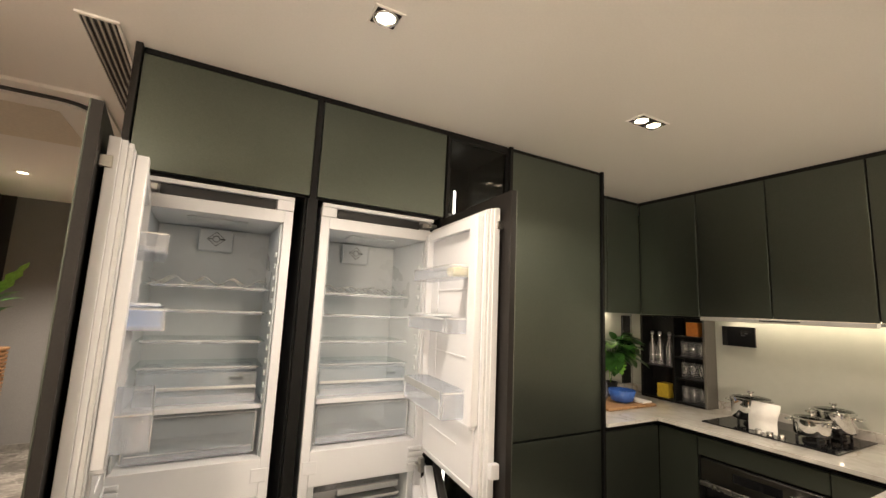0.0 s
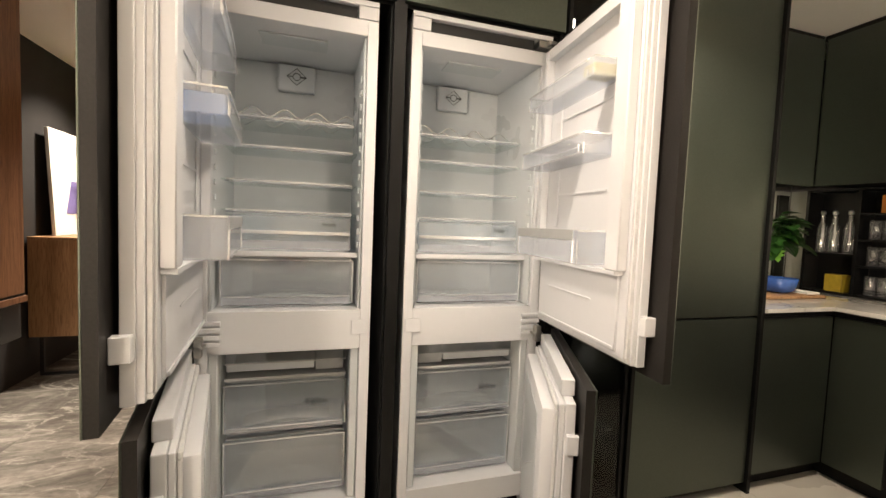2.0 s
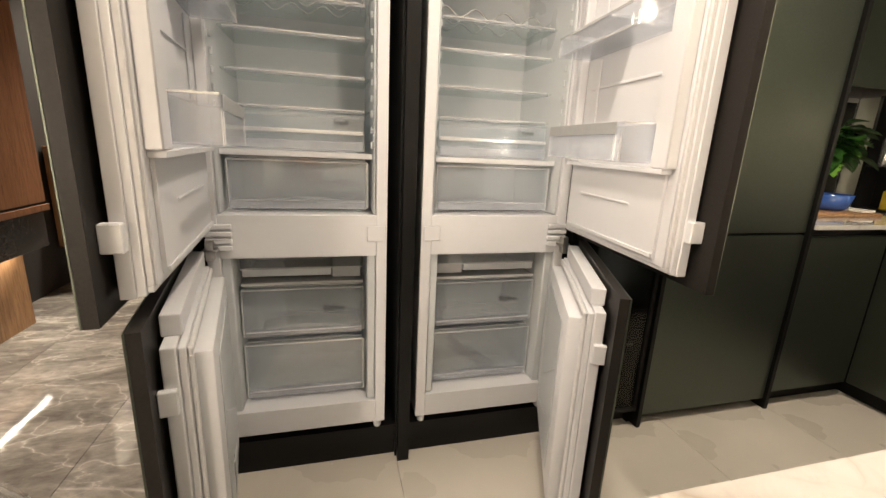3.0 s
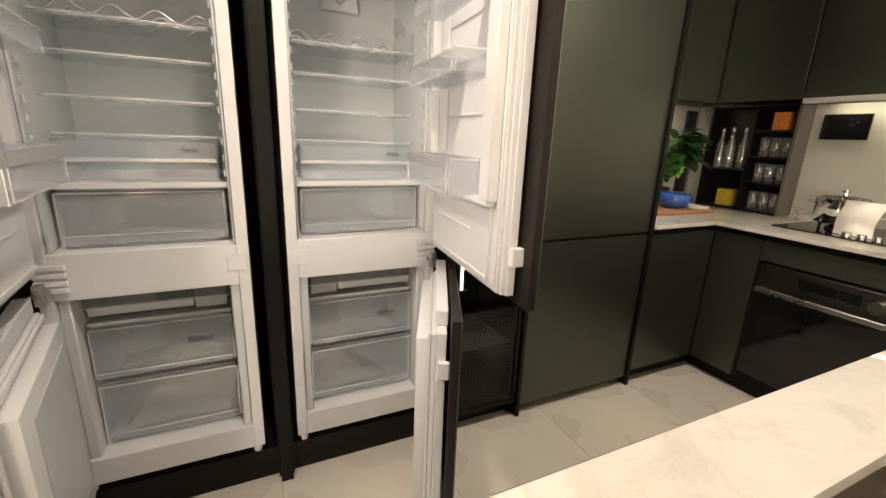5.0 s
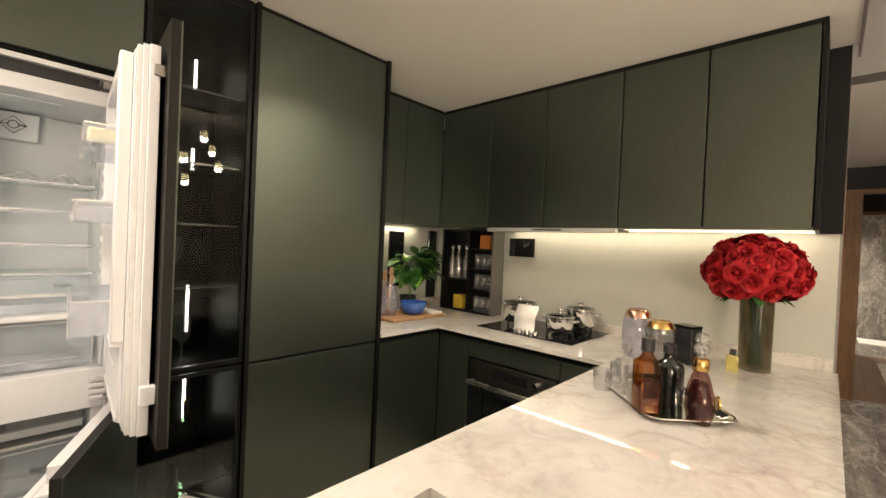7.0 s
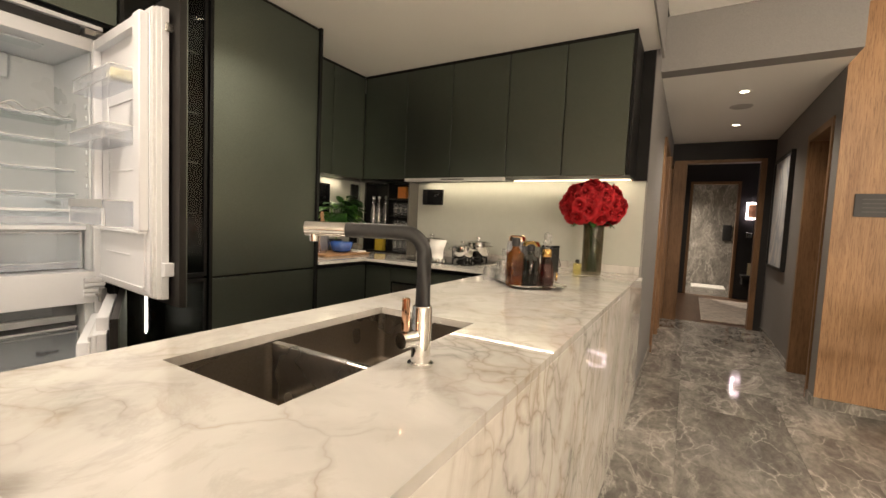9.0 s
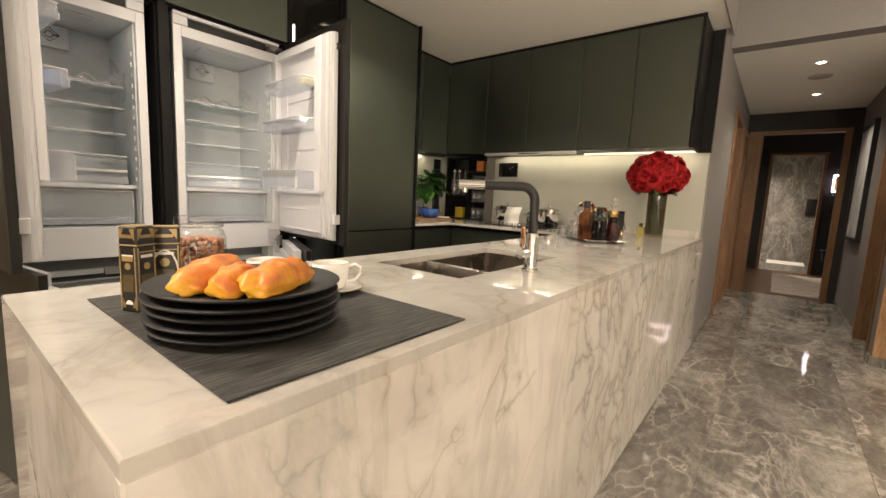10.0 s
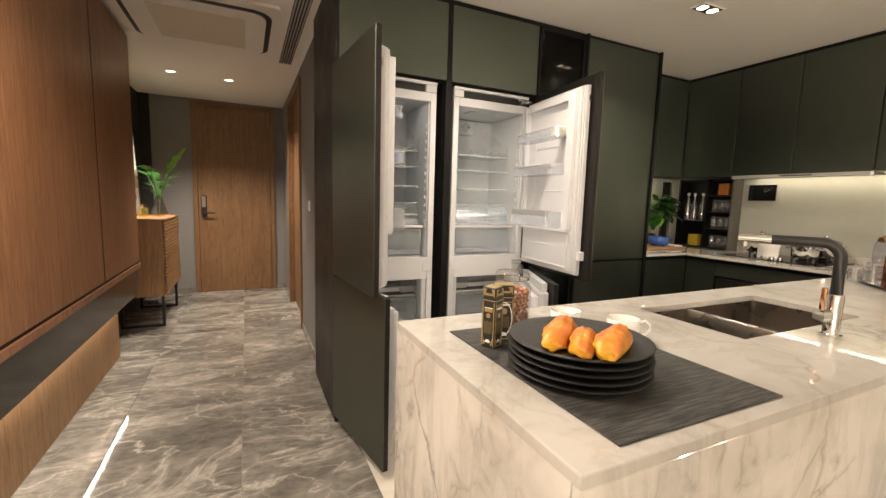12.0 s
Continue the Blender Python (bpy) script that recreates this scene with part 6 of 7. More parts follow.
def serving_tray():
    t = thing("serving_tray", "polished steel tray with raised rim holding bottles", "tray", (2.385, 0.495, TOP), 43)
    w, d, r = 0.46, 0.28, 0.05

    def loop(gx, gy, z, n=6):
        out = []
        for cx, cy, t0 in ((gx - r, gy - r, 0), (-gx + r, gy - r, 90), (-gx + r, -gy + r, 180), (gx - r, -gy + r, 270)):
            out += [(cx + r * math.cos(radians(t0 + 90 * k / n)), cy + r * math.sin(radians(t0 + 90 * k / n)), z) for k in range(n + 1)]
        return out
    bm = bmesh.new()
    rings = [[bm.verts.new(p) for p in loop(w / 2 + g, d / 2 + g, z)] for g, z in ((-0.035, 0.002), (-0.018, 0.004), (-0.004, 0.016), (0.006, 0.018), (0.007, 0.015))]
    bm.faces.new(rings[0])
    for a, b in zip(rings, rings[1:]):
        for k in range(len(a)):
            q = (k + 1) % len(a)
            bm.faces.new((a[k], a[q], b[q], b[k]))
    part("dish", bm, CHROME, t, smooth=True, local=True)


serving_tray()
TZ = TOP + 0.0028


def amber_bottle():
    x, y = 2.200, 0.478
    b = thing("spirit_bottle", "square-shouldered amber spirit bottle with a black cap", "bottle", (x, y, TZ), 43)
    P = lambda n, bm, m, sm=None, lab="": (bmesh.ops.scale(bm, vec=(1.06, 1.06, 1.12), verts=bm.verts), part(n, bm, m, b, lab, sm, True))[1]
    P("spirit", boxes((-0.029, 0.029, -0.029, 0.029, 0.004, 0.092), bev=0.006, seg=2), LIQUID, 40)
    P("glass", boxes((-0.033, 0.033, -0.033, 0.033, 0.0, 0.152), bev=0.010, seg=3), TINTED, 40)
    P("neck", lathe(bmesh.new(), ((0.030, 0.1515), (0.020, 0.163), (0.016, 0.172), (0.016, 0.178)), n=24), TINTED, True)
    P("cap", lathe(bmesh.new(), ((0, 0.178), (0.0195, 0.178), (0.0195, 0.214), (0.018, 0.216), (0, 0.216)), n=24), MATBLACK, 40)
    P("label", boxes((-0.0342, -0.0335, -0.024, 0.024, 0.05, 0.12)), TINTED)


def dark_bottle():
    x, y = 2.365, 0.455
    b = thing("dark_spirit_bottle", "squat black glass bottle with a broad shoulder", "bottle", (x, y, TZ))
    part("glass", lathe(bmesh.new(), ((0, 0), (0.043, 0), (0.046, 0.006), (0.048, 0.118), (0.043, 0.136), (0.020, 0.150), (0.017, 0.158), (0.017, 0.170)), (x, y, TZ), 28), plain("black_bottle", (0.006, 0.007, 0.006), 0.06, 0, 0.1, 20, 0.0, smudge=0.02), b, smooth=True)
    part("stopper", lathe(bmesh.new(), ((0, 0.170), (0.021, 0.170), (0.022, 0.198), (0.013, 0.206), (0, 0.207)), (x, y, TZ), 20), MATBLACK, b, smooth=40)


def decanter():
    x, y = 2.262, 0.340
    b = thing("decanter", "flask-shaped crystal decanter of dark red spirit", "decanter", (x, y, TZ), 25)
    P = lambda n, bm, m, sm=None, lab="": (bmesh.ops.scale(bm, vec=(1.38, 1.38, 1.12), verts=bm.verts), part(n, bm, m, b, lab, sm, True))[1]
    P("spirit", lathe(bmesh.new(), ((0, 0.006), (0.030, 0.006), (0.039, 0.030), (0.037, 0.070), (0.026, 0.105), (0, 0.107)), n=32, squash=0.62), PLUM, True)
    P("glass", lathe(bmesh.new(), ((0, 0), (0.036, 0), (0.044, 0.032), (0.042, 0.075), (0.029, 0.118), (0.016, 0.142)), n=32, squash=0.66), PLUMGLASS, True)
    P("gold_collar", lathe(bmesh.new(), ((0.015, 0.138), (0.017, 0.142), (0.017, 0.168), (0.015, 0.172)), n=24), GOLD, 40)
    P("stopper", lathe(bmesh.new(), ((0.008, 0.172), (0.009, 0.182), (0.015, 0.190), (0.017, 0.204), (0.010, 0.214), (0.015, 0.226), (0.012, 0.240), (0, 0.247)), n=12), CUTGLASS)
    P("side_disc", tube(bmesh.new(), [(0, -0.034, 0.055), (0, -0.038, 0.055)], 0.019, 20), GOLD, 40)


def crystal(x, y, h, r, name, label):
    b = thing(name, label, "glass", (x, y, TZ), 0, "cut glasses")
    part("glass", lathe(bmesh.new(), ((0, 0.008), (r * 0.85, 0.008), (r, h), (r * 1.04, h), (r * 0.92, 0.0), (0, 0.0)), (x, y, TZ), 10), CUTGLASS, b)
    return b


amber_bottle()
dark_bottle()
decanter()
sq = thing("crystal_decanter", "clear square cut-glass decanter with flat stopper", "decanter", (2.37, 0.60, TZ), 43)
part("glass", boxes((-0.036, 0.036, -0.036, 0.036, 0, 0.115), bev=0.012, seg=2), CUTGLASS, sq, local=True)
part("neck", lathe(bmesh.new(), ((0.018, 0.1155), (0.015, 0.135), (0.026, 0.140), (0.026, 0.143)), n=20), TUMBLER, sq, smooth=True, local=True)
part("stopper", boxes((-0.03, 0.03, -0.012, 0.012, 0.1435, 0.172), bev=0.006, seg=2), CUTGLASS, sq, local=True)
crystal(2.455, 0.655, 0.075, 0.034, "tumbler", "clear cut-glass tumbler on the steel tray")
crystal(2.315, 0.665, 0.075, 0.034, "tumbler", "clear cut-glass tumbler on the steel tray")
rb = bmesh.new()
tube(rb, [(2.255 + 0.036 * math.cos(a), 0.315 + 0.036 * math.sin(a), TOP + 0.022 + 0.008 * math.sin(a)) for a in [k * math.pi / 14 for k in range(28)]], 0.006, 8, True)
single("glass_ring", rb, TUMBLER, "clear glass ring leaning on the tray rim", "ring", smooth=True)


def vases():
    for name, x, y, prof, glass, rim, metal, label in (
            ("grey_vase", 2.955, 0.752, ((0, 0), (0.050, 0), (0.060, 0.01), (0.072, 0.09), (0.070, 0.17), (0.062, 0.20)), LILACVASE, ((0.0625, 0.198), (0.056, 0.226), (0.045, 0.236), (0.040, 0.236)), COPPER, "pale grey glass vase with a copper-mirrored neck"),
            ("smoky_vase", 2.885, 0.628, ((0, 0), (0.035, 0), (0.045, 0.05), (0.062, 0.12), (0.066, 0.16), (0.062, 0.175)), SMOKEVASE, ((0.0625, 0.174), (0.050, 0.200), (0.040, 0.206), (0.034, 0.204)), GOLD, "smoky glass vase with a gold-mirrored neck")):
        v = thing(name, label, "vase", (x, y, TOP))
        part("glass", lathe(bmesh.new(), prof, (x, y, TOP), 36), glass, v, smooth=True)
        part("neck", lathe(bmesh.new(), rim, (x, y, TOP), 36), metal, v, smooth=True)
    b = thing("black_gift_box", "tall matt black box with a cord handle", "box", (3.04, 0.548, TOP), -20)
    part("body", boxes((-0.04, 0.04, -0.045, 0.045, 0, 0.165), bev=0.002), MATBLACK, b, local=True)
    part("lid", boxes((-0.041, 0.041, -0.046, 0.046, 0.1655, 0.18), bev=0.002), GLOSSBLACK, b, local=True)
    part("cord", arc_tube([(-0.02, -0.052, 0.12), (-0.02, -0.085, 0.10), (0.0, -0.088, 0.05), (0.02, -0.052, 0.03)], 0.003, 8), MATBLACK, b, smooth=True, local=True)
    s = thing("scent_bottle", "small square bottle of pale yellow scent with black cap", "bottle", (3.04, 0.365, TOP))
    part("glass", boxes((3.017, 3.063, 0.342, 0.388, TOP, TOP + 0.075), bev=0.005, seg=2), YELLOWLIQ, s, smooth=40)
    part("cap", boxes((3.028, 3.052, 0.353, 0.377, TOP + 0.0755, TOP + 0.10), bev=0.003), MATBLACK, s)


vases()


def rose_mesh(seed):
    """A full rose head: a tight twisted heart inside rings of cupped petals with rolled rims."""
    bm = bmesh.new()
    rnd = random.Random(seed)
    for ring, (n, r, h, flare) in enumerate(((2, 0.006, 0.043, 0.000), (3, 0.012, 0.044, 0.001), (4, 0.019, 0.042, 0.004), (5, 0.026, 0.038, 0.009), (6, 0.032, 0.031, 0.014), (6, 0.036, 0.021, 0.018))):
        for k in range(n):
            a0 = 2 * math.pi * k / n + ring * 0.9 + rnd.uniform(-0.15, 0.15)
            width, tall, open_by = 2 * math.pi / n * 0.78, h * rnd.uniform(0.9, 1.08), flare * rnd.uniform(0.7, 1.3)
            grid = []
            for j in range(6):
                v = j / 5
                row = []
                for i in range(7):
                    u = (i / 6 - 0.5) * 2
                    a = a0 + u * width + 0.25 * v
                    rr = r * (1.25 - 0.95 * v * v) if ring < 2 else r * (0.38 + 0.62 * v ** 0.7) + open_by * v ** 3 + 0.0022 * u * v
                    z = tall * v * (1 - 0.20 * u * u * v) - 0.75 * open_by * v ** 5 + 0.0015 * math.sin(5 * u + k) * v
                    row.append(bm.verts.new((rr * math.cos(a), rr * math.sin(a), z - 0.014)))
                grid.append(row)
            for j in range(5):
                for i in range(6):
                    bm.faces.new((grid[j][i], grid[j][i + 1], grid[j + 1][i + 1], grid[j + 1][i]))
    me = bpy.data.meshes.new("rose")
    bm.to_mesh(me)
    bm.free()
    me.materials.append(PETAL)
    me.shade_smooth()
    return me


def bouquet():
    x, y = 3.15, 0.298
    v = thing("rose_bouquet", "dense ball of red roses in a tall smoky glass vase", "bouquet", (x, y, TOP))
    vase = part("vase", lathe(bmesh.new(), ((0, 0.001), (0.060, 0.001), (0.063, 0.006), (0.066, 0.30), (0.067, 0.335), (0.0645, 0.335), (0.0635, 0.30), (0.060, 0.018), (0, 0.016)), (x, y, TOP), 40), DARKVASE, v, "tall smoky glass vase", smooth=True)
    rnd = random.Random(3)
    for k in range(14):
        a, r = rnd.uniform(0, 6.28), rnd.uniform(0.01, 0.045)
        part("stem", arc_tube([(x + r * math.cos(a), y + r * math.sin(a), TOP + 0.025), (x + r * 0.6 * math.cos(a + 2), y + r * 0.6 * math.sin(a + 2), TOP + 0.30), (x + 0.06 * math.cos(a + 2), y + 0.06 * math.sin(a + 2), TOP + 0.40)], 0.004, 6), LEAF, v)
    heads = [rose_mesh(k) for k in (11, 12, 13)]
    c = Vector((x - 0.02, y + 0.012, 1.355))
    core = bmesh.new()
    bmesh.ops.create_icosphere(core, subdivisions=3, radius=1, matrix=Matrix.Translation(c) @ Matrix.Diagonal((0.135, 0.150, 0.092, 1)))
    part("inner_petals", core, PETAL, v, smooth=True)
    n = 86
    for k in range(n):
        z = 1 - 2 * (k + 0.5) / n
        if z < -0.72:
            continue
        a = k * 2.39996 + rnd.uniform(-0.26, 0.26)
        z = max(-0.99, min(0.99, z + rnd.uniform(-0.09, 0.09)))
        d = Vector((math.sqrt(1 - z * z) * math.cos(a), math.sqrt(1 - z * z) * math.sin(a), z))
        j = 1 + rnd.uniform(-0.09, 0.08)
        place = c + Vector((d.x * 0.160 * j, d.y * 0.180 * j, d.z * 0.138 * j))
        ob = new("rose", heads[k % 3])
        ob.parent = v
        q = d.to_track_quat("Z", "Y").to_matrix().to_4x4()
        ob.matrix_basis = world_of(v).inverted() @ Matrix.Translation(place) @ q @ Matrix.Rotation(rnd.uniform(0, 6.28), 4, "Z") @ Matrix.Rotation(rnd.uniform(-0.3, 0.3), 4, "X") @ Matrix.Scale(rnd.uniform(0.85, 1.22), 4)
    for k in range(12):
        a = rnd.uniform(0, 6.28)
        bm = bmesh.new()
        leaf_mesh(bm, c + Vector((0.07 * math.cos(a), 0.07 * math.sin(a), -0.09)), c + Vector((0.14 * math.cos(a), 0.15 * math.sin(a), -0.135)), 0.026, 0.1)
        part("leaf", bm, LEAF, v, smooth=True)


bouquet()

# ---- hob, pots and the corner ----


def hob():
    h = thing("gas_hob", "black glass gas hob with cast-iron pan supports", "hob", (3.14, 1.386, TOP))
    part("glass_plate", boxes((2.885, 3.393, 1.06, 1.713, TOP, TOP + 0.006), bev=0.0015), GLOSSBLACK, h)
    z = TOP + 0.0065
    for cx, cy in ((3.11, 1.535), (3.04, 1.215), (3.28, 1.20)):
        g = part("burner", lathe(bmesh.new(), ((0, 0.022), (0.030, 0.022), (0.034, 0.014), (0.045, 0.010), (0.048, 0)), (cx, cy, z), 28), MATBLACK, h, smooth=40)
        rows = []
        for k in range(4):
            a = k * math.pi / 2 + math.pi / 4
            ca, sa = math.cos(a), math.sin(a)
            part("pan_support", boxes((cx + ca * 0.065 - 0.005 - 0.028 * abs(ca), cx + ca * 0.065 + 0.005 + 0.028 * abs(ca), cy + sa * 0.065 - 0.005, cy + sa * 0.065 + 0.005, z + 0.022, z + 0.034), (cx + ca * 0.092 - 0.006, cx + ca * 0.092 + 0.006, cy + sa * 0.065 - 0.005, cy + sa * 0.065 + 0.005, z, z + 0.0215), bev=0.001), MATBLACK, g)
    for k in range(3):
        part("knob", lathe(bmesh.new(), ((0, 0.022), (0.014, 0.022), (0.017, 0.018), (0.018, 0)), (2.925, 1.31 + 0.055 * k, z), 22), STEEL, h, smooth=40)


def pot(x, y, r, h, label, z=None):
    z = TOP + 0.0425 if z is None else z
    p = thing("cooking_pot", label, "pot", (x, y, z), 0, "steel pots")
    part("body", lathe(bmesh.new(), ((0, 0), (r * 0.94, 0), (r, 0.008), (r, h - 0.004), (r + 0.005, h), (r - 0.002, h), (r - 0.004, 0.01), (0, 0.008)), (x, y, z), 44), CHROME, p, smooth=40)
    lid = part("lid", lathe(bmesh.new(), ((r, h + 0.001), (r * 0.98, h + 0.006), (r * 0.6, h + 0.016), (0, h + 0.021)), (x, y, z), 44), TUMBLER, p, "glass lid", smooth=True)
    part("lid_rim", lathe(bmesh.new(), ((r + 0.004, h + 0.001), (r + 0.004, h + 0.006), (r - 0.006, h + 0.008), (r - 0.006, h + 0.006)), (x, y, z), 44), CHROME, lid, smooth=40)
    part("lid_knob", lathe(bmesh.new(), ((0.010, h + 0.0215), (0.008, h + 0.032), (0.018, h + 0.038), (0.018, h + 0.046), (0, h + 0.048)), (x, y, z), 20), CHROME, lid, smooth=40)
    for s in (-1, 1):
        part("handle", arc_tube([(x - 0.025, y + s * r, z + h * 0.78), (x - 0.025, y + s * (r + 0.028), z + h * 0.80), (x + 0.025, y + s * (r + 0.028), z + h * 0.80), (x + 0.025, y + s * r, z + h * 0.78)], 0.005, 8), CHROME, p, smooth=True)


hob()
pot(3.11, 1.535, 0.105, 0.115, "large shiny steel pot with glass lid on the hob")
pot(3.04, 1.215, 0.080, 0.078, "small shiny steel pot with glass lid on the hob")
pot(3.28, 1.20, 0.092, 0.105, "tall shiny steel pot with glass lid on the hob")
pc = bmesh.new()
rows = [[pc.verts.new((3.000 + 0.010 * math.sin(k * 0.9) + off - 0.03 * (1 - k / 8), y + 0.008 * math.sin(k * 0.7), TOP + 0.0075 + 0.158 * k / 8)) for k in range(9)] for off in (0.0, 0.0012) for y in (1.345, 1.490)]
for a, b in ((0, 1), (3, 2), (1, 3), (2, 0)):
    for k in range(8):
        pc.faces.new((rows[a][k], rows[b][k], rows[b][k + 1], rows[a][k + 1]))
single("paper_card", pc, PAPER, "curled white information card leaning on a pot", "card", smooth=True)
lt = thing("wall_plate", "dark plate with fine print on the splashback", "sign", (3.42, 1.737, 1.35))
part("plate", boxes((3.410, 3.4245, 1.632, 1.842, 1.352, 1.488), bev=0.001), GLOSSBLACK, lt)
for k in range(3):
    part("print_bar", boxes((3.4085, 3.4095, 1.655 + 0.02 * k, 1.72, 1.455 - 0.014 * k, 1.460 - 0.014 * k)), STEEL, lt)


def corner_shelf():
    s = thing("counter_shelf", "dark open shelf unit standing in the counter corner", "shelf", (3.34, 2.14, TOP))
    x0, x1, y0, ym, y1, z1 = 3.265, 3.404, 1.885, 2.125, 2.40, 1.545
    part("side", boxes((x0, x1, y0, y0 + 0.016, TOP, z1), bev=0.001), plain("taupe_panel", (0.10, 0.092, 0.08), 0.5, 0, 0.1, 100, 0.05), s, "taupe side panel")
    part("side", boxes((x0, x1, y1 - 0.016, y1, TOP, z1)), BLACK, s)
    part("upright", boxes((x0 + 0.002, x1, ym - 0.008, ym + 0.008, TOP + 0.014, z1 - 0.012)), BLACK, s)
    part("back", boxes((x1 - 0.008, x1, y0 + 0.017, y1 - 0.017, TOP + 0.014, z1 - 0.012)), BLACK, s)
    part("bottom", boxes((x0 + 0.001, x1, y0 + 0.0165, y1 - 0.0165, TOP, TOP + 0.0135)), BLACK, s)
    part("top", boxes((x0 + 0.001, x1, y0 + 0.0165, y1 - 0.0165, z1 - 0.0115, z1)), BLACK, s)
    shelf_z = []
    for k in range(3):
        z = TOP + 0.175 + 0.155 * k
        shelf_z.append(z)
        part("board", boxes((x0 + 0.003, x1 - 0.009, y0 + 0.0165, ym - 0.0085, z, z + 0.012)), BLACK, s)
    zb = TOP + 0.24
    part("board", boxes((x0 + 0.003, x1 - 0.009, ym + 0.0085, y1 - 0.0165, zb, zb + 0.012)), BLACK, s)
    single("orange_carton", boxes((3.30, 3.38, 1.955, 2.04, shelf_z[2] + 0.0125, shelf_z[2] + 0.115), bev=0.002), ORANGE, "orange carton on the dark corner shelf", "carton")
    single("yellow_carton", boxes((3.29, 3.38, 2.19, 2.28, TOP + 0.0142, TOP + 0.12), bev=0.002), YELLOW, "yellow carton on the dark corner shelf", "carton")
    g = None
    for lvl in (TOP + 0.0142, shelf_z[0] + 0.0125, shelf_z[1] + 0.0125):
        for k in range(3):
            at = (3.325, 1.945 + 0.062 * k, lvl)
            if g is None:
                g = mesh_ob("shelf_glass", lathe(bmesh.new(), ((0, 0.006), (0.024, 0.006), (0.0275, 0.112), (0.029, 0.112), (0.026, 0), (0, 0)), n=24), CUTGLASS, True)
                g.matrix_basis = pose(*at)
                g.visible_shadow = False
                tagged(g, "clear drinking glass on the dark corner shelf", "glass", "shelf glasses")
            else:
                copy_thing(g, pose(*at))
    b = None
    for y in (2.19, 2.27, 2.335):
        at = (3.325, y, zb + 0.0125)
        if b is None:
            b = thing("swing_bottle", "tall clear glass bottle with a grey stopper", "bottle", at, 0, "shelf bottles")
            part("glass", lathe(bmesh.new(), ((0, 0), (0.026, 0), (0.028, 0.01), (0.028, 0.15), (0.012, 0.19), (0.011, 0.24)), n=24), CUTGLASS, b, smooth=True, local=True)
            part("stopper", lathe(bmesh.new(), ((0.012, 0.24), (0.014, 0.245), (0.013, 0.262), (0, 0.266)), n=16), STEEL, b, smooth=True, local=True)
        else:
            copy_thing(b, pose(*at))


corner_shelf()


def corner_things():
    b = single("chopping_board", boxes((2.50, 3.00, 2.09, 2.40, TOP, TOP + 0.018), bev=0.005, seg=2), OAK, "oak chopping board on the stone counter", "board", smooth=40)
    z = TOP + 0.0185
    bw = bmesh.new()
    lathe(bw, ((0, 0.002), (0.055, 0.002), (0.078, 0.015), (0.096, 0.085), (0.093, 0.086), (0.074, 0.018), (0, 0.010)), (2.79, 2.215, z), 36)
    single("blue_bowl", bw, BLUE, "blue glazed bowl on the chopping board", "bowl", smooth=True)
    m = single("magazine", boxes((2.89, 2.99, 2.12, 2.30, z, z + 0.012), bev=0.001), PAPER, "pale magazine lying on the chopping board", "magazine")
    v = thing("utensil_vase", "clear round glass vase holding wooden spoons", "vase", (2.60, 2.27, z))
    part("glass", lathe(bmesh.new(), ((0, 0.001), (0.055, 0.001), (0.078, 0.06), (0.072, 0.13), (0.042, 0.20), (0.038, 0.23)), (2.60, 2.27, z), 32), LILACVASE, v, smooth=True)
    for dx, dy, hh in ((0.03, 0.01, 0.33), (-0.02, 0.02, 0.30), (0.01, -0.02, 0.28)):
        sp = thing("wooden_spoon", "wooden cooking spoon standing in the glass vase", "spoon", (2.60, 2.27, z + 0.005), 0, "wooden spoons")
        part("shaft", arc_tube([(2.60 - dx * 0.5, 2.27 - dy * 0.5, z + 0.006), (2.60 + dx, 2.27 + dy, z + hh - 0.06)], 0.005, 8), OAK, sp, smooth=True)
        part("spoon_bowl", lathe(bmesh.new(), [(0.022 * math.sin(math.pi * k / 8), 0.032 * (1 - math.cos(math.pi * k / 8))) for k in range(9)], (2.60 + dx, 2.27 + dy, z + hh - 0.065), 16, 0.4), OAK, sp, smooth=True)
    p = thing("counter_plant", "bushy green plant in a black pot on the counter", "plant", (2.965, 2.47, TOP))
    part("pot", lathe(bmesh.new(), ((0, 0), (0.055, 0), (0.065, 0.11), (0.060, 0.11), (0.056, 0.09), (0, 0.09)), (2.965, 2.47, TOP), 32), MATBLACK, p, smooth=40)
    rnd = random.Random(21)
    heart = Vector((2.985, 2.43, TOP + 0.36))
    for k in range(92):
        a, up = rnd.uniform(0, 6.28), rnd.uniform(-0.85, 0.95)
        flat = math.sqrt(1 - up * up)
        d = Vector((flat * math.cos(a), 0.62 * flat * math.sin(a) - 0.12, 0.75 * up))
        top = heart + d * rnd.uniform(0.05, 0.17) + Vector((0.03 * rnd.uniform(-1, 1), 0, 0))
        if k % 2 == 0:
            part("stem", arc_tube([(2.975, 2.46, TOP + 0.09), (2.98, 2.45, TOP + 0.2), top], 0.003, 5), LEAF, p)
        bm = bmesh.new()
        tip = top + Vector((d.x, d.y - 0.1, d.z * 0.5 - 0.12)).normalized() * rnd.uniform(0.09, 0.135)
        leaf_mesh(bm, top, tip, rnd.uniform(0.046, 0.070), 0.25, 1 if k % 3 == 0 else 0, 0.25, 9)
        part("leaf", bm, LEAFPALE if k % 9 == 0 else LEAF, p, smooth=True)
    for dx, dz in ((-0.20, 0.02), (-0.24, -0.04), (-0.17, -0.09)):
        root = heart + Vector((dx + 0.06, -0.03, dz))
        part("stem", arc_tube([(2.975, 2.46, TOP + 0.09), (2.93, 2.44, TOP + 0.22), root], 0.003, 5), LEAFPALE, p)
        bm = bmesh.new()
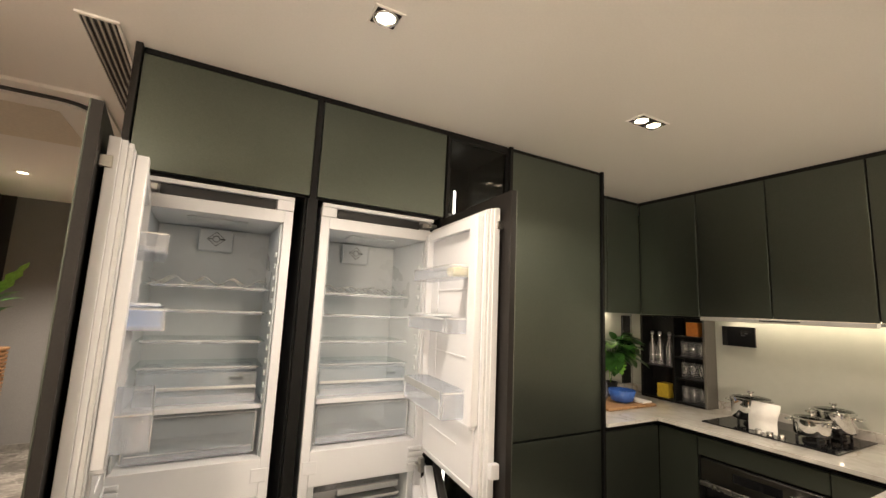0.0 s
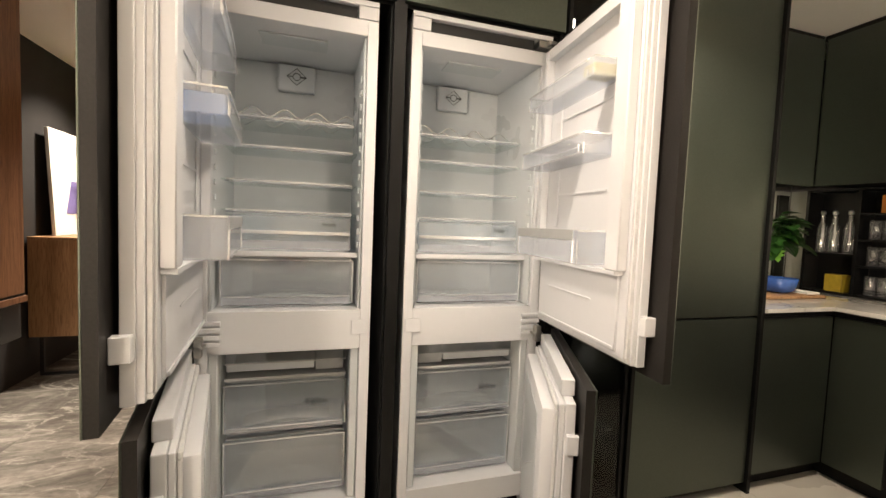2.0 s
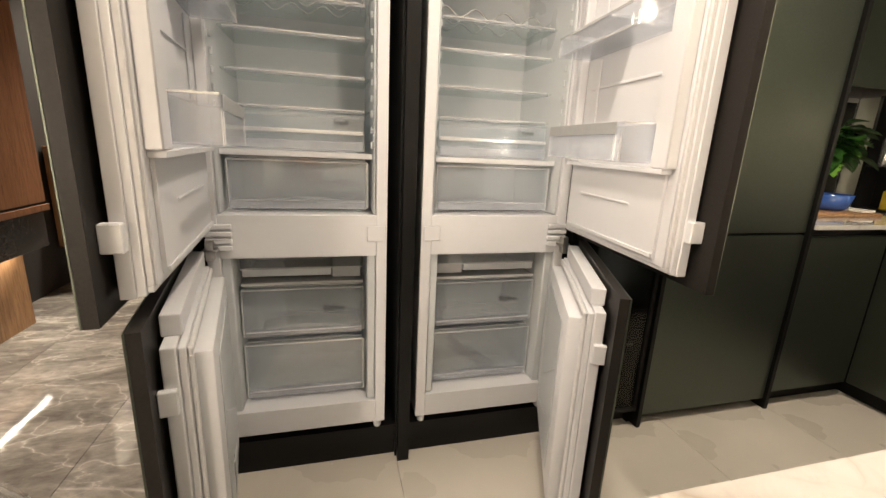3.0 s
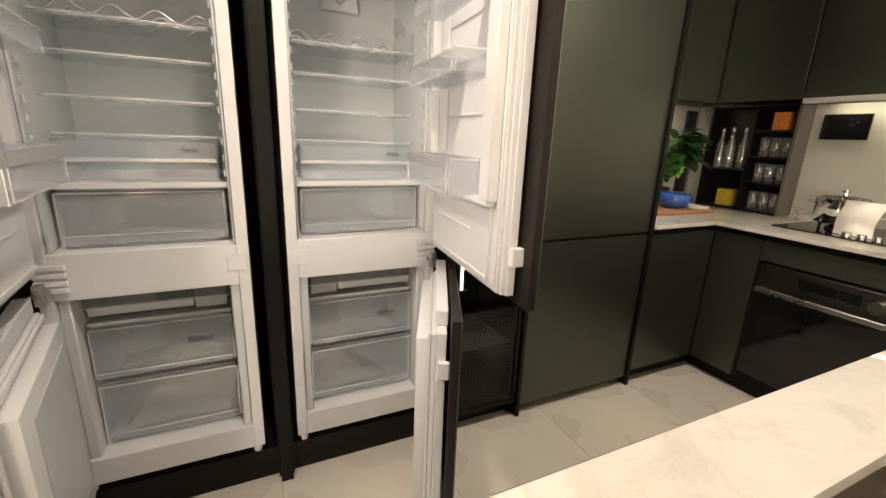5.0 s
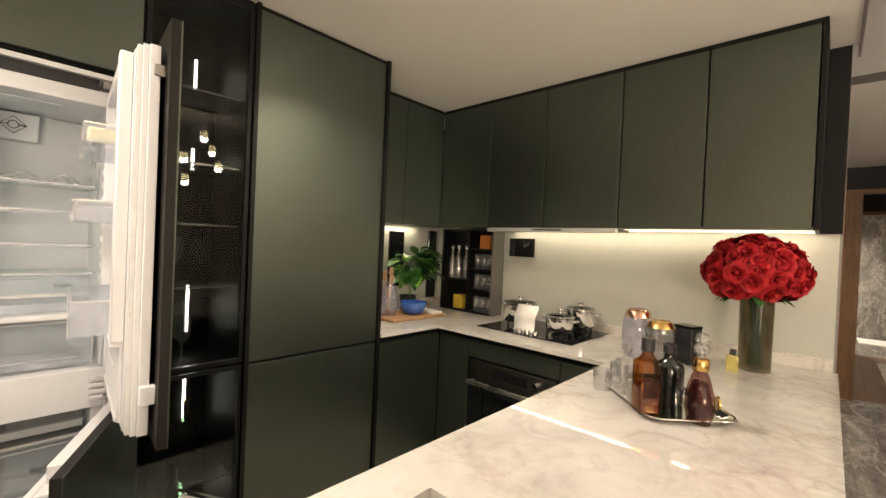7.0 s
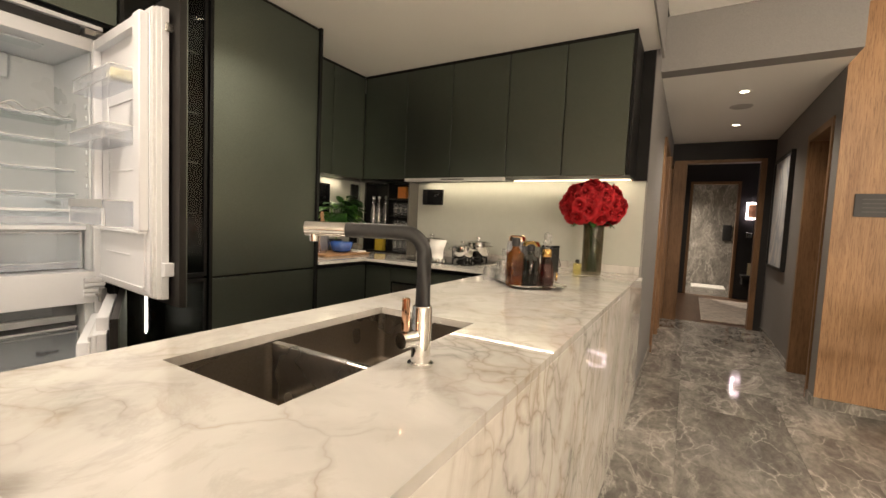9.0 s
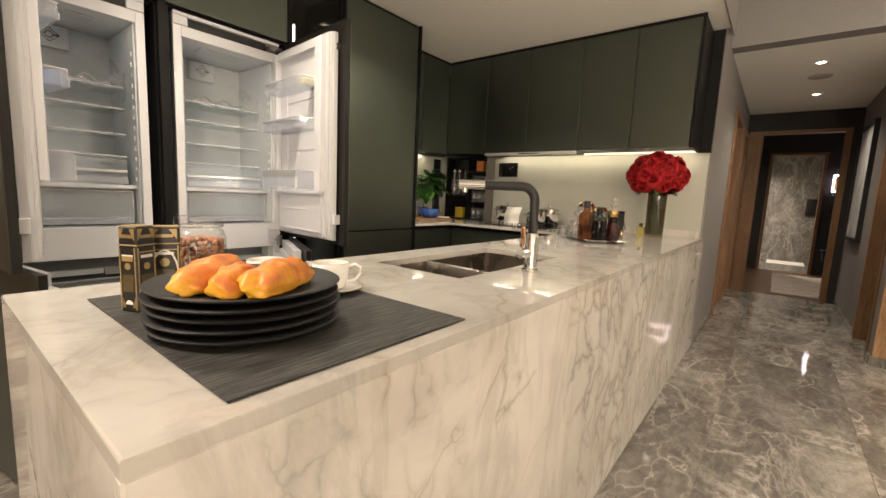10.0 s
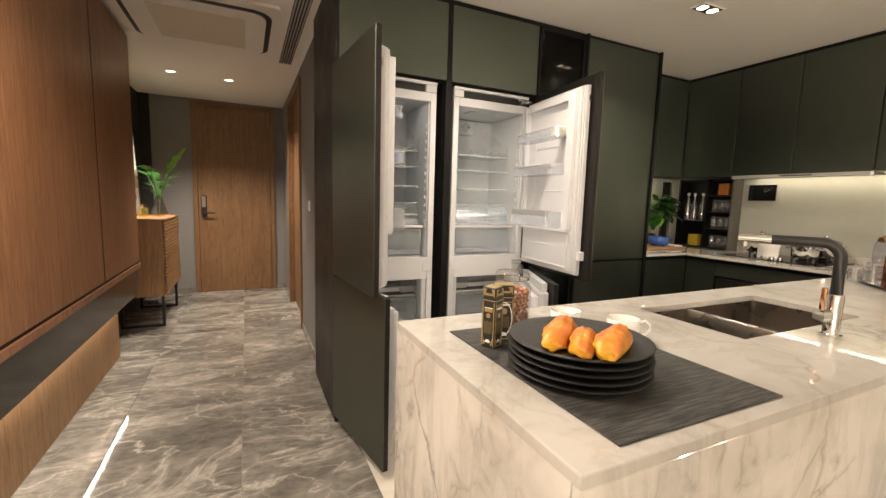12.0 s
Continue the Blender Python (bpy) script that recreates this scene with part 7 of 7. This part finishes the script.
        leaf_mesh(bm, root, root + Vector((-0.11, -0.03, 0.015)), 0.040, 0.2, 1, 0.2, 9)
        part("leaf", bm, LEAFPALE, p, smooth=True)
    w = thing("wall_niche_panel", "narrow black panel on the wall behind the plant", "panel", (2.56, 2.6, 0.96))
    part("plate", boxes((2.86, 3.01, 2.588, 2.6055, 1.07, 1.505), bev=0.002), GLOSSBLACK, w)
    part("side_plate", boxes((3.29, 3.39, 2.588, 2.6055, 0.96, 1.53), bev=0.001), GLOSSBLACK, w)


corner_things()


LIME = plain("lime_yellow_plastic", (0.72, 0.72, 0.03), 0.4, 0, 0.08, 40, 0.0)


def lit_cabinet_contents():
    """Glassware behind the smoked doors, with a light strip at the back."""
    def wine(at):
        w = thing("wine_glass", "clear stemmed glass on the lit cabinet shelf", "glass", at, 0, "cabinet glasses")
        part("glass", lathe(bmesh.new(), ((0.032, 0), (0.030, 0.003), (0.004, 0.006), (0.004, 0.08), (0.030, 0.11), (0.036, 0.15), (0.030, 0.20)), n=24), CUTGLASS, w, smooth=True, local=True)
        return w
    g = wine((1.28, 2.12, 1.2005))
    for at in ((1.40, 2.17, 1.2005), (1.30, 2.05, 0.8665), (1.24, 2.14, 1.7105), (1.37, 2.14, 1.7105)):
        copy_thing(g, pose(*at))
    b = thing("cabinet_bottle", "green glass wine bottle on a lit cabinet shelf", "bottle", (1.24, 2.12, 0.3705), 0, "cabinet bottles")
    part("glass", lathe(bmesh.new(), ((0, 0), (0.036, 0), (0.038, 0.01), (0.038, 0.18), (0.015, 0.23), (0.014, 0.29), (0, 0.29)), n=28), GREENBOTTLE, b, smooth=True, local=True)
    part("capsule", lathe(bmesh.new(), ((0.0155, 0.25), (0.0155, 0.30), (0, 0.30)), n=20), GOLD, b, smooth=40, local=True)
    for at in ((1.36, 2.15, 0.3705), (1.22, 2.15, 0.0805), (1.33, 2.2, 0.0805)):
        copy_thing(b, pose(*at))
    single("yellow_stirrer", arc_tube([(1.232, 2.05, 0.8675), (1.236, 2.05, 0.99), (1.252, 2.05, 1.06), (1.256, 2.05, 1.12)], 0.005, 8), LIME, "bent yellow stirring stick standing on the cabinet shelf", "stirrer", smooth=True)
    lb = thing("cabinet_light_strip", "thin upright light strip at the back of the glass cabinet", "light strip", (1.385, 2.295, 0.1))
    for z0, z1 in ((0.12, 0.22), (0.52, 0.80), (0.95, 1.17), (1.72, 1.82), (2.10, 2.24)):
        part("strip", boxes((1.380, 1.390, 2.290, 2.2995, z0, z1)), CABLED, lb, "glowing strip")


CABLED = glow("cabinet_led_glow", (1.0, 0.92, 0.80), 14)
lit_cabinet_contents()

# ---- floor pieces ----


def floor_tiles(x0, x1, y0, y1, w, d, ox, oy, material, skip=None, joint=0.0016, top=0.0):
    """Slabs of one size on a grid, cut at the edges of the field; equal ones share a mesh."""
    meshes = {}
    i0, j0 = math.floor((x0 - ox) / w), math.floor((y0 - oy) / d)
    for i in range(i0, math.ceil((x1 - ox) / w)):
        for j in range(j0, math.ceil((y1 - oy) / d)):
            a, b = max(x0, ox + i * w) + joint / 2, min(x1, ox + (i + 1) * w) - joint / 2
            c, e = max(y0, oy + j * d) + joint / 2, min(y1, oy + (j + 1) * d) - joint / 2
            if b - a < 0.02 or e - c < 0.02:
                continue
            key = (round(b - a, 3), round(e - c, 3), material.name)
            if key not in meshes:
                bm = boxes((-(b - a) / 2, (b - a) / 2, -(e - c) / 2, (e - c) / 2, -0.0055, 0.0), bev=0.0006)
                bmesh.ops.recalc_face_normals(bm, faces=bm.faces)
                me = bpy.data.meshes.new("floor_slab")
                bm.to_mesh(me)
                bm.free()
                me.materials.append(material)
                meshes[key] = me
            ob = new("floor_slab", meshes[key])
            ob.parent = floor
            ob.matrix_basis = world_of(floor).inverted() @ Matrix.Translation(((a + b) / 2, (c + e) / 2, top))


KX = -0.115
floor_tiles(KX, 3.45, 0.78, 2.62, 0.60, 0.60, 0.45, 1.545, TILE)
floor_tiles(-1.75, KX, 0.78, 5.75, 0.60, 1.20, -0.667, 1.52, FLOORSTONE)
floor_tiles(-4.2, 4.15, -5.2, 0.78, 1.20, 0.60, 0.0, -0.27, FLOORSTONE)
floor_tiles(4.15, 6.86, -2.4, 0.12, 1.20, 0.60, 0.0, -0.27, FLOORSTONE)
floor_tiles(6.86, 9.86, -3.3, 1.6, 1.40, 0.14, 0.0, 0.0, BROWNFLOOR)
floor_tiles(9.86, 12.0, -1.5, 0.7, 0.60, 0.60, 0.0, 0.0, FLOORSTONE)
